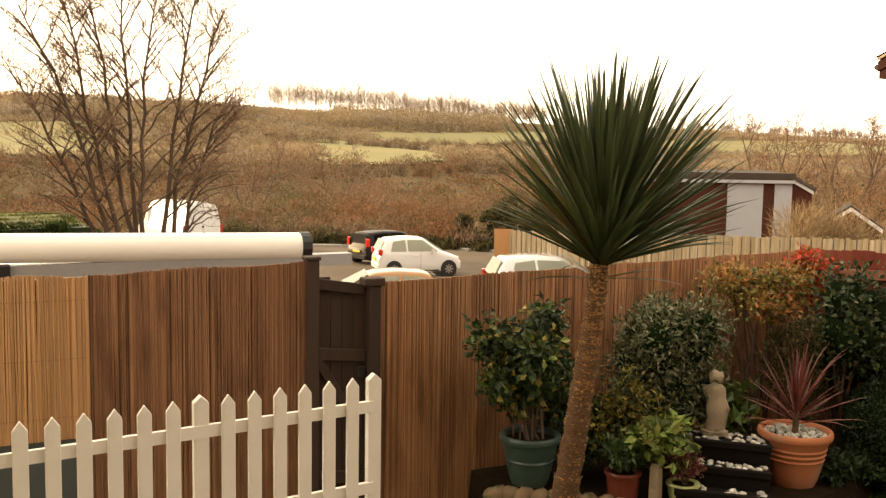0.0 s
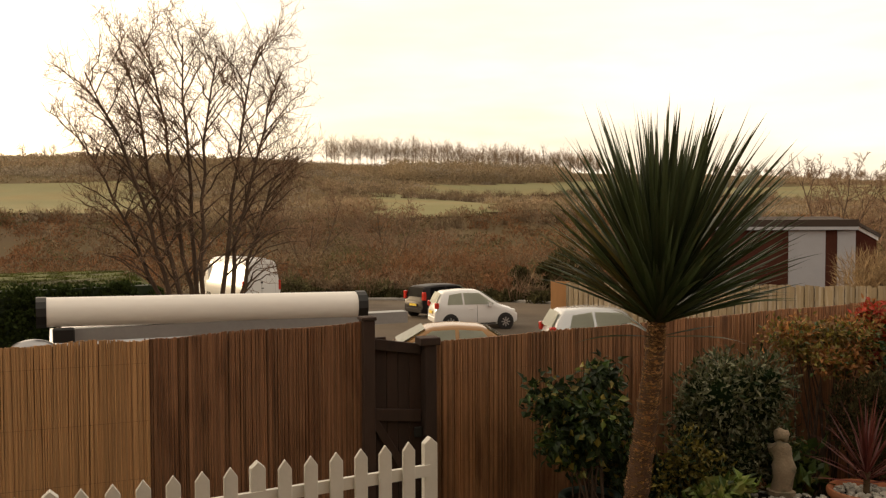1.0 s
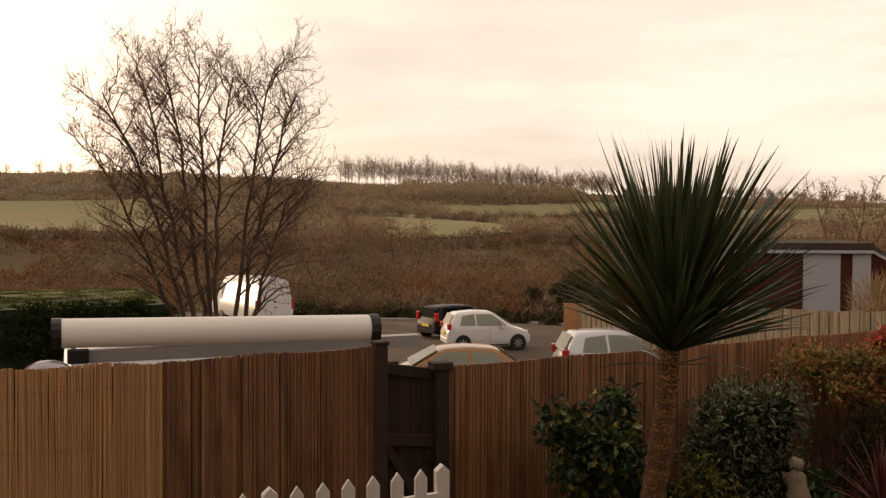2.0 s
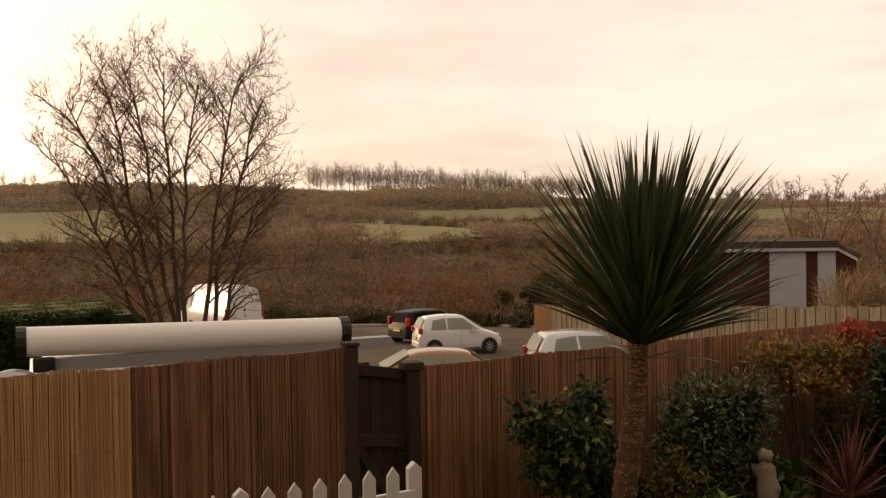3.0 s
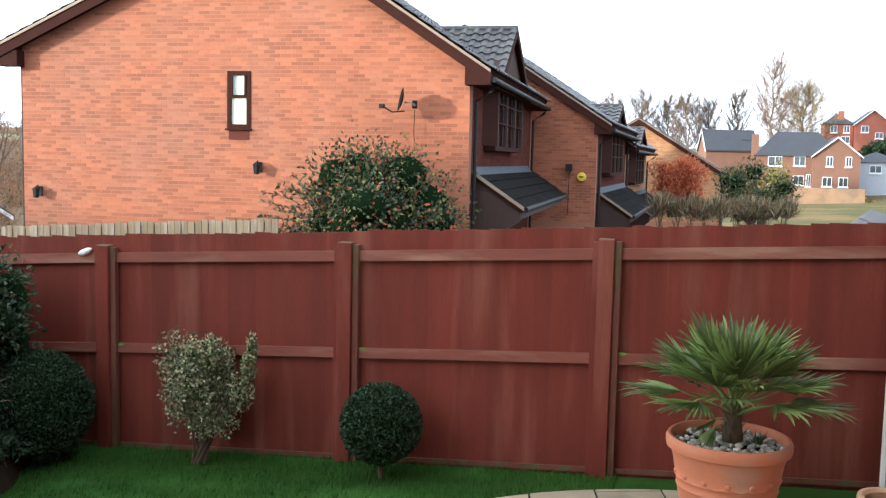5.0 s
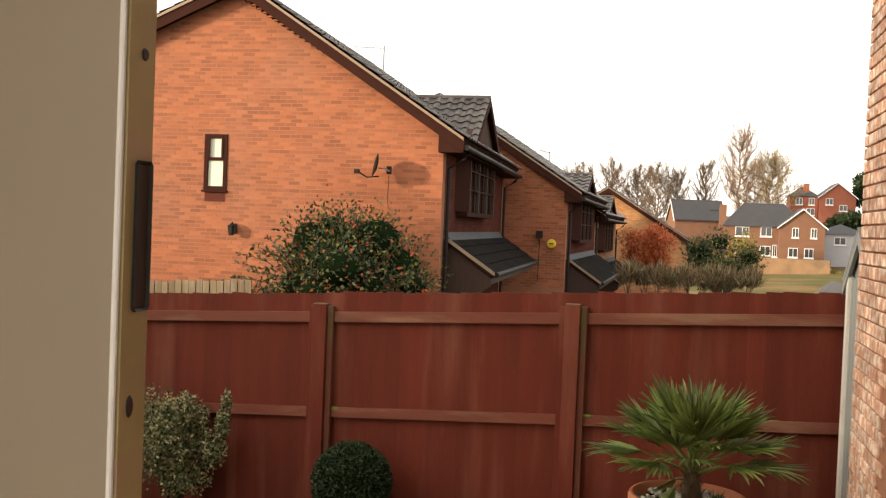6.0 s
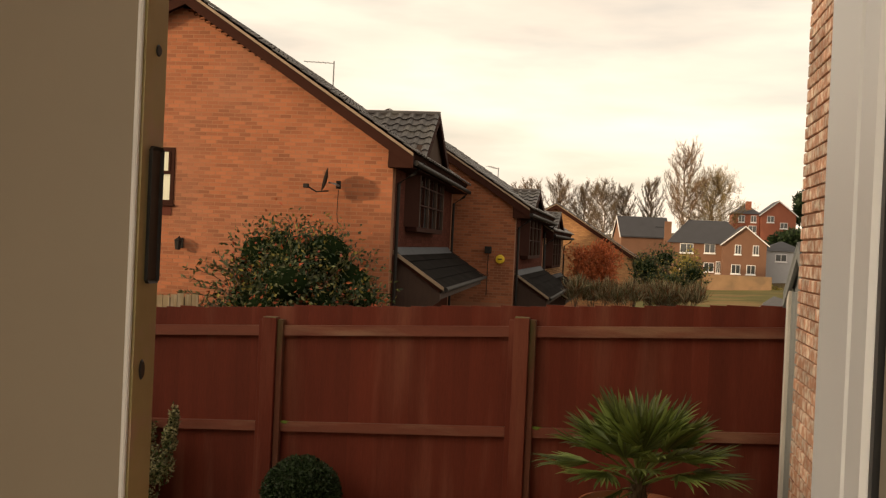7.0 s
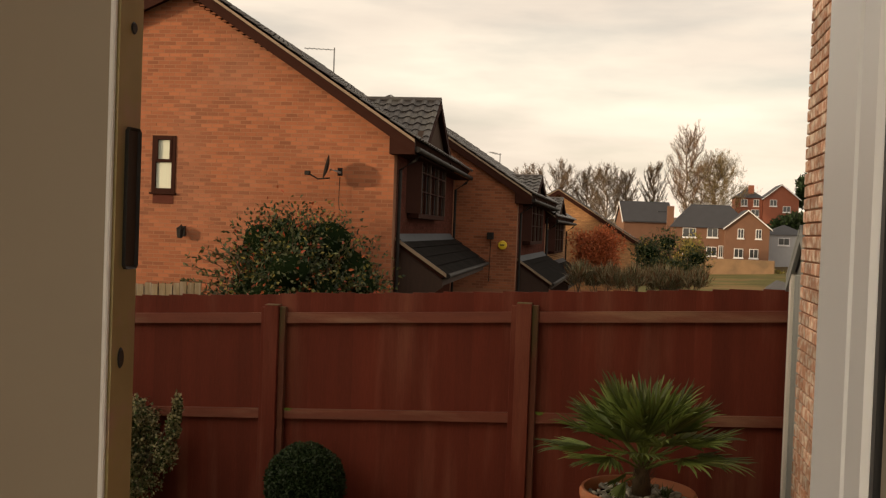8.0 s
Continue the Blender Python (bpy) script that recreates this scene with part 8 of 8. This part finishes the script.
def fan_leaf(base, az, tilt, stalk, blade, nseg, seed, spread=2.3, droop=0.25):
    """A stalk that carries a pleated fan of narrow pointed segments."""
    r = random.Random(seed)
    v, f = [], []
    h = Vector((math.cos(az), math.sin(az), 0))
    up_ = Vector((0, 0, 1))
    d = h * math.sin(tilt) + up_ * math.cos(tilt)
    tip = Vector(base) + d * stalk + h * 0.03
    tube_into(v, f, [Vector(base), Vector(base) + d * stalk * 0.5 + up_ * 0.01, tip], [0.009, 0.007, 0.005], 5)
    d2 = (h * math.sin(tilt + droop) + up_ * math.cos(tilt + droop)).normalized()
    sd = Vector((-math.sin(az), math.cos(az), 0))
    nn = sd.cross(d2)
    for k in range(nseg):
        a = spread * ((k + 0.5) / nseg - 0.5)
        ln = blade * (1 - 0.28 * abs(a / (spread / 2)) ** 2) * r.uniform(0.88, 1.06)
        e = (d2 * math.cos(a) + sd * math.sin(a)).normalized()
        cr = e.cross(nn).normalized()
        w = blade * 0.036
        b = len(v)
        bend = (-nn if nn.z > 0 else nn) * ln * r.uniform(-0.06, 0.20)
        m1, m2 = tip + e * ln * 0.55 + nn * 0.004, tip + e * ln * 0.86 + bend * 0.55
        v += [tip - cr * w * 0.2, tip + nn * w * 0.3, tip + cr * w * 0.2, m1 - cr * w, m1 + nn * w * 0.7, m1 + cr * w, m2 - cr * w * 0.6, m2 + nn * w * 0.4, m2 + cr * w * 0.6, tip + e * ln + bend]
        f += [(b, b + 1, b + 4, b + 3), (b + 1, b + 2, b + 5, b + 4), (b + 3, b + 4, b + 7, b + 6), (b + 4, b + 5, b + 8, b + 7), (b + 6, b + 7, b + 9), (b + 7, b + 8, b + 9)]
    return v, f


rnd = random.Random(12)
for i in range(29):
    az = i * 2.39996 + 0.5
    f_ = (i / 28) ** 0.95
    v_, f2 = fan_leaf((0, 0, 0.17 + 0.06 * (1 - f_)), az, 0.12 + 1.12 * f_ + rnd.uniform(-0.08, 0.08), 0.13 + 0.19 * f_ ** 0.5, 0.34 + 0.07 * rnd.random(), 20, 300 + i, spread=2.15, droop=0.05 + 0.34 * f_)
    part("fan_leaf", mesh_from("fan_leaf", v_, f2, M["fan_leaf"]), M["fan_leaf"], fan_palm)
# two small hanging leaves low on the trunk
for az, tl in ((2.2, 1.9), (0.9, 1.75)):
    v_, f2 = fan_leaf((0, 0, 0.15), az, tl, 0.10, 0.20, 13, 340, spread=1.5, droop=0.5)
    part("fan_leaf", mesh_from("fan_leaf", v_, f2, M["fan_leaf"]), M["fan_leaf"], fan_palm)
sprout = thing("palm_sprout", "small spiky green sprout in the pebbles", "plant", FP + Vector((0.02, -0.17, 0.54)))
v_, f2 = [], []
for i in range(40):
    strap_leaf(v_, f2, (rnd.uniform(-.02, .02), rnd.uniform(-.02, .02), 0), rnd.uniform(0, 6.28), rnd.uniform(0.2, 1.3), rnd.uniform(0.06, 0.12), 0.010, 0.5, seg=3)
tagged(part("foliage", mesh_from("foliage", v_, f2, M["mid_leaf"]), M["mid_leaf"], sprout), kind="stuff")
pot("terracotta_pot", "small buff clay pot beside the shed", (5.16, -1.13, gz(5.16, -1.1) + 0.04), 0.17, 0.12, 0.44, M["buff_pot"], 1, group="terracotta pots")

# terracotta pot with a red cordyline, in the corner bed
CP = Vector((5.21, 4.99, 0.055))
c_pot = pot("terracotta_pot", "banded terracotta pot with pebbles, in the corner bed", CP, 0.262, 0.155, 0.40, M["terracotta"], 3, group="terracotta pots")
pebbles("gravel", "grey pebbles", c_pot, disc_points(130, 0.21, 0.366, 17), 0.024, 18)
red_cord = thing("red_cordyline", "purple-red spiky cordyline with arching leaves", "plant", CP + Vector((0, 0, 0.36)))
tube("stem", [(0, 0, -0.02), (0.005, 0, 0.16)], 0.022, M["fibre"], red_cord)
v_, f2 = [], []
for i in range(40):
    f_ = i / 39
    strap_leaf(v_, f2, (0, 0, 0.20 - 0.12 * f_), i * 2.4, 0.06 + 1.25 * f_ ** 0.9 + rnd.uniform(-.12, .12), rnd.uniform(0.40, 0.64), 0.024, rnd.uniform(0.0, 0.65), fold=0.28, seg=7, twist=rnd.uniform(-0.5, 0.5))
tagged(part("foliage", mesh_from("foliage", v_, f2, M["red_leaf"]), M["red_leaf"], red_cord), kind="stuff")

# teal pot with a green shrub against the reeds
t_pot = pot("teal_pot", "round teal glazed pot standing in the bed", (3.36, 5.60, 0.11), 0.215, 0.125, 0.355, M["teal_pot"], 1)
shrub("potted_shrub", "loose leafy green shrub spreading over a teal pot", (3.36, 5.62, 0.42), 0.43, 0.36, 0.44, M["mid_leaf"], 1300, 0.062, 0.021, 201, stems=18, stem_r=0.008, accents=((M["gold_leaf"], 420), (M["lime_leaf"], 200), (M["dark_leaf"], 1900)), lobes=15, up=-0.25, depth=0.95,
      extra=((-0.30, 0.05, 0.72, 0.18, 0.15, 0.16), (0.10, 0.0, 0.84, 0.16, 0.14, 0.14)))
# bed shrubs, back to front
shrub("silver_shrub", "grey-green variegated evergreen shrub", (4.52, 5.62, 0.05), 0.56, 0.38, 0.74, M["silver_leaf"], 6500, 0.050, 0.010, 202, stems=14, stem_r=0.012, accents=((M["olive_leaf"], 3600), (M["dark_leaf"], 2200)), lobes=24, depth=0.7, core=0.5)
shrub("golden_shrub", "yellowing small-leaved shrub in the bed", (4.12, 5.55, 0.05), 0.42, 0.30, 0.48, M["gold_leaf"], 2400, 0.036, 0.012, 203, stems=12, stem_r=0.008, accents=((M["dark_leaf"], 900),), lobes=14, depth=0.8)
shrub("lime_shrub", "broad-leaved lime and yellow variegated shrub", (4.12, 5.12, 0.20), 0.29, 0.25, 0.23, M["lime_leaf"], 430, 0.088, 0.027, 204, stems=12, stem_r=0.008, accents=((M["mid_leaf"], 130),), lobes=12, up=-0.1, depth=0.6)
shrub("laurel_shrub", "spotted green laurel shrub behind the statue", (4.98, 5.45, 0.10), 0.28, 0.24, 0.36, M["mid_leaf"], 170, 0.12, 0.034, 205, stems=10, stem_r=0.008, accents=((M["lime_leaf"], 70),), lobes=10, depth=0.6)
shrub("orange_maple", "small orange and green autumn maple", (5.56, 5.78, 0.05), 0.70, 0.32, 0.34, M["orange_leaf"], 2300, 0.042, 0.013, 206, stems=18, stem_r=0.010, accents=((M["gold_leaf"], 1300), (M["mid_leaf"], 300)), lobes=18, depth=0.95, lift=0.90)
shrub("scarlet_shrub", "bright scarlet autumn shrub by the red fence", (6.12, 5.78, 0.05), 0.28, 0.24, 0.34, M["scarlet_leaf"], 700, 0.05, 0.016, 207, stems=9, stem_r=0.010, accents=((M["orange_leaf"], 500),), lobes=10, depth=0.9, lift=1.0)
shrub("camellia", "tall dark glossy camellia in the fence corner", (6.02, 5.32, 0.03), 0.46, 0.40, 0.86, M["dark_leaf"], 3000, 0.052, 0.017, 208, stems=14, stem_r=0.014, accents=((M["olive_leaf"], 900),), lobes=20, depth=0.9, core=0.4)
shrub("dome_conifer", "rounded dull green dwarf conifer", (5.52, 5.38, 0.05), 0.34, 0.28, 0.62, M["scrub_green"], 2600, 0.05, 0.008, 209, stems=8, stem_r=0.01, lobes=12, up=0.6, depth=0.5)
shrub("dark_fern", "dark low evergreen fern against the reeds", (3.78, 5.70, 0.03), 0.34, 0.28, 0.36, M["dark_leaf"], 1300, 0.07, 0.018, 210, stems=10, stem_r=0.006, accents=((M["gold_leaf"], 200),), lobes=12, depth=0.8)
shrub("ground_cover", "dark low ground cover among the stones", (5.65, 4.85, 0.0), 0.40, 0.28, 0.14, M["dark_leaf"], 900, 0.05, 0.014, 211, stems=6, stem_r=0.005, lobes=10, depth=0.8)


def clipped_ball(name, label, at, rx, rz, seed, leaves=12000, stem=0.16):
    """A clipped round bush on a short bare stem."""
    r = np.random.default_rng(seed)
    root = thing(name, label, "bush", at)
    tube("stem", [(0, 0, -0.05), (0.01, 0.0, stem + 0.1)], 0.018, M["bark"], root)
    # near-black core: shade behind the clipped leaves put into its colour
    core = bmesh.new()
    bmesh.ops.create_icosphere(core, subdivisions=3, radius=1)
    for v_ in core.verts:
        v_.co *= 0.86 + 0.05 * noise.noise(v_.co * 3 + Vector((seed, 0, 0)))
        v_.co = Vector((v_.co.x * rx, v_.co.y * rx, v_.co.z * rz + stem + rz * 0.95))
    part("inner_mass", core, M["inner_shade"], root, smooth=True)
    d = r.normal(size=(leaves, 3))
    d /= np.linalg.norm(d, axis=1, keepdims=True)
    bump_ = np.array([1 + 0.05 * noise.noise(Vector(q) * 3 + Vector((seed, 0, 0))) for q in d])
    c = d * (r.uniform(0.84, 1.0, leaves) * bump_)[:, None] * np.array([rx, rx, rz]) + np.array([0, 0, stem + rz * 0.95])
    ax = d * 0.7 + r.normal(size=(leaves, 3)) * 0.7
    ax /= np.linalg.norm(ax, axis=1, keepdims=True)
    sd = np.cross(ax, r.normal(size=(leaves, 3)))
    sd /= np.linalg.norm(sd, axis=1, keepdims=True) + 1e-9
    l_ = 0.019 * r.uniform(0.7, 1.4, leaves)[:, None]
    v = np.empty((leaves, 4, 3))
    v[:, 0], v[:, 1], v[:, 2], v[:, 3] = c - ax * l_ * 0.5, c + sd * l_ * 0.32, c + ax * l_ * 0.7, c - sd * l_ * 0.32
    me = bpy.data.meshes.new("foliage")
    me.from_pydata(v.reshape(-1, 3).tolist(), [], np.arange(4 * leaves).reshape(-1, 4).tolist())
    tagged(part("foliage", me, M["dark_leaf"], root), kind="stuff")
    return root


clipped_ball("box_ball", "clipped dark green box ball on a short stem", (6.32, 2.10, gz(6.3, 2.1)), 0.305, 0.30, 221, stem=0.13)
clipped_ball("box_bush", "large clipped dark box bush in front of the fence", (6.20, 4.93, gz(6.2, 4.9)), 0.405, 0.46, 222, 20000, stem=0.02)
shrub("variegated_euonymus", "cream-edged euonymus bush on a short forked stem", (6.38, 3.60, gz(6.4, 3.6) + 0.02), 0.385, 0.31, 0.55, M["cream_leaf"], 15000, 0.026, 0.010, 223, stems=14, stem_r=0.010, accents=((M["mid_leaf"], 4000), (M["dark_leaf"], 2600)), lobes=26, depth=0.85,
      extra=((0.02, -0.42, 0.93, 0.04, 0.03, 0.13), (0.02, -0.39, 0.78, 0.05, 0.05, 0.12), (0.0, -0.34, 0.58, 0.09, 0.10, 0.14)))

# tiered pebble steps with a small statue
tiers = thing("tiered_planter", "three dark timber tiers filled with pebbles", "planter", (4.62, 5.05, 0.0), -43)
for k, (d0, d1, zt) in enumerate(((-0.02, 0.30, 0.42), (-0.24, -0.03, 0.30), (-0.44, -0.25, 0.19))):
    part("tier", box(-0.30, d0, 0.0, 0.30, d1, zt - 0.03, 0.006), M["slate_step"], tiers)
    part("tier_edge", box(-0.31, d0 - 0.02, zt - 0.05, 0.31, d0 + 0.02, zt, 0.006), M["slate_step"], tiers)
    pts = [Vector((rnd.uniform(-0.27, 0.27), rnd.uniform(d0 + 0.03, d1 - 0.02), zt - 0.025)) for _ in range(46 if k < 2 else 14)]
    pebbles("gravel", "pale rounded pebbles", tiers, pts, 0.026, 40 + k)
statue = bmesh.new()
rings = []
for z_, rx_, ry_, ox in ((0, 0.075, 0.06, 0), (0.03, 0.075, 0.06, 0), (0.035, 0.055, 0.045, 0), (0.12, 0.058, 0.046, 0.008), (0.20, 0.064, 0.05, 0.010), (0.25, 0.050, 0.042, 0.004), (0.30, 0.062, 0.046, -0.004), (0.345, 0.068, 0.045, -0.006), (0.365, 0.040, 0.035, -0.002), (0.378, 0.026, 0.026, 0), (0.395, 0.036, 0.036, 0), (0.425, 0.042, 0.042, 0), (0.455, 0.034, 0.036, 0), (0.468, 0.012, 0.012, 0)):
    fold = 1.28 + (0.07 * math.sin(z_ * 40) if 0.05 < z_ < 0.34 else 0)
    rings.append([statue.verts.new((ox * 2 + rx_ * (fold + 0.05 * math.sin(5 * j + 30 * z_)) * math.cos(2 * math.pi * j / 20), ry_ * (fold + 0.05 * math.cos(4 * j + 20 * z_)) * math.sin(2 * math.pi * j / 20), z_)) for j in range(20)])
for a, b in zip(rings, rings[1:]):
    for j in range(20):
        statue.faces.new((a[j], a[(j + 1) % 20], b[(j + 1) % 20], b[j]))
statue.faces.new(rings[0][::-1])
statue.faces.new(rings[-1])
for v_ in statue.verts:
    v_.co *= 1 + 0.09 * noise.noise(v_.co * 17.0) if v_.co.z > 0.04 else 1.0
st = part("garden_statue", statue, M["statue_stone"], None, smooth=True)
st.matrix_basis = pose(4.70, 5.26, 0.40, 0, 0, -43)
tagged(st, "weathered stone garden statue on the top tier", "statue")

# small pots in front of the tiers
lp = pot("green_pot", "small pale green pot at the bed's edge", (4.20, 4.98, 0.05), 0.115, 0.085, 0.15, M["lime_pot"], 0)
shrub("purple_heather", "purple-red dwarf shrub in a small pot", (4.20, 4.98, 0.19), 0.155, 0.15, 0.135, M["red_leaf"], 1100, 0.022, 0.007, 231, stems=12, stem_r=0.004, lobes=12, up=0.3, accents=((M["mid_leaf"], 150),))
rp = pot("red_pot", "dark red glazed pot at the bed's edge", (3.84, 5.17, 0.05), 0.125, 0.10, 0.22, M["red_pot"], 0)
shrub("pot_plant", "dark green bushy plant in a red pot", (3.84, 5.17, 0.26), 0.19, 0.17, 0.13, M["mid_leaf"], 360, 0.05, 0.015, 232, stems=10, stem_r=0.004, lobes=10, accents=((M["dark_leaf"], 300),))
ob_ = prism([(-0.035, 0), (0.035, 0), (0.028, 0.26), (0, 0.29), (-0.028, 0.26)], "y", -0.035, 0.035)
bmesh.ops.bevel(ob_, geom=list(ob_.edges), offset=0.006, segments=2, affect="EDGES")
sp = part("standing_stone", ob_, M["statue_stone"])
sp.matrix_basis = pose(4.0, 5.02, 0.05, 0, 0, 20)
tagged(sp, "small upright grey stone in the bed", "stone")
# rough edging stones along the bed
for i in range(13):
    f = i / 12
    x_, y_ = 3.10 + 1.02 * f, 5.60 - 0.86 * f ** 1.2
    eb = bmesh.new()
    bmesh.ops.create_icosphere(eb, subdivisions=2, radius=1)
    for v_ in eb.verts:
        v_.co *= 1 + 0.22 * noise.noise(v_.co * 1.6 + Vector((i * 3.1, 0, 0)))
        v_.co = Vector((v_.co.x * 0.10, v_.co.y * 0.065, v_.co.z * 0.06))
    e_ = part("edging_stone", eb, M["mossy_stone"], smooth=True)
    e_.matrix_basis = pose(x_, y_, 0.065, 0, 0, rnd.uniform(0, 180))
    tagged(e_, "rough mossy edging stone along the bed", "stone", group="edging stones")

# white bird figure on the fence rail
bird = bmesh.new()
bmesh.ops.create_uvsphere(bird, u_segments=14, v_segments=9, radius=1)
for v_ in bird.verts:
    v_.co = Vector((v_.co.x * 0.032, v_.co.y * (0.075 if v_.co.y > 0 else 0.055), v_.co.z * 0.030 + v_.co.y * -0.02))
bd = part("bird_figure", bird, M["white_paint"], smooth=True)
bd.matrix_basis = pose(6.70, 4.86, red_top(4.86) - 0.135, 0, 0, 0)
tagged(bd, "small white bird figure on the fence rail", "ornament")

# ---- grey painted shed at the end of the fence ----
shed = thing("garden_shed", "small grey-green painted shed with a gabled roof", "shed", (0, 0, 0))
sx0, sx1, sy0, sy1, sz = 5.84, 6.58, -2.5, -1.345, 2.15
g0 = gz(6, -1.5)
sb = prism([(sx0, g0), (sx1, g0), (sx1, sz), ((sx0 + sx1) / 2, sz + 0.27), (sx0, sz)], "y", sy0, sy1)
part("shed_wall", sb, M["grey_paint"], shed)
for i in range(6):
    x_ = sx0 + 0.03 + i * 0.118
    part("cladding_board", box(x_, sy1 + 0.001, g0, x_ + 0.112, sy1 + 0.014, sz - 0.02, 0.002), M["grey_paint"], shed)
part("corner_board", box(sx1 - 0.06, sy1 + 0.002, g0, sx1 + 0.02, sy1 + 0.035, sz, 0.003), M["white_paint"], shed, "pale corner board")
xm_ = (sx0 + sx1) / 2
for sg, xe in ((-1, sx0 - 0.12), (1, sx1 + 0.12)):
    sl = (0.27) / ((sx1 - sx0) / 2)
    ze = sz - 0.12 * sl
    part("shed_roof", slab((xe, sy1 + 0.045, ze + 0.05), (xm_, sy1 + 0.045, sz + 0.32), (xe, sy0 - 0.1, ze + 0.05), 0.03), M["grey_paint"], shed)
    part("bargeboard", prism([(xe, ze + 0.05), (xm_, sz + 0.32), (xm_, sz + 0.21), (xe, ze - 0.06)], "y", sy1 + 0.018, sy1 + 0.043), M["grey_paint"], shed)
for k in range(5):
    part("vent_block", box(xm_ - 0.03, sy1 + 0.002, sz + 0.005 + 0.04 * k, xm_ + 0.03, sy1 + 0.022, sz + 0.03 + 0.04 * k, 0.004), M["grey_paint"], shed)

# ---- brick wing of the near house, running out past the opening ----
wing_w = thing("wall_wing", "mottled orange brick wing wall of the house", "wall", (5.60, -1.216, 0), 180, kind="structure")
part("wall_core", box(0.012, 0.012, -0.5, 5.62, 2.6, 5.4), M["mortar"], wing_w)
rng = np.random.default_rng(71)
brick_meshes = {}
for key_, ln_ in (("long", 0.215), ("half", 0.1025)):
    bb = box(0, 0, 0, ln_, 0.1, 0.065, 0.004)
    brick_meshes[key_] = bpy.data.meshes.new("brick")
    bb.to_mesh(brick_meshes[key_])
    bb.free()
    brick_meshes[key_].materials.append(M["brick_near"])
zb, row = 0.0, 0
while zb < 4.6:
    x_ = 0.0
    for k in range(4):
        half_ = row % 2 and k == 0
        ob = part("brick", brick_meshes["half" if half_ else "long"], M["brick_near"], wing_w)
        ob.location = (x_ + rng.uniform(-0.002, 0.002), rng.uniform(-0.003, 0.002), zb)
        x_ += 0.1125 if half_ else 0.225
    zb += 0.075
    row += 1
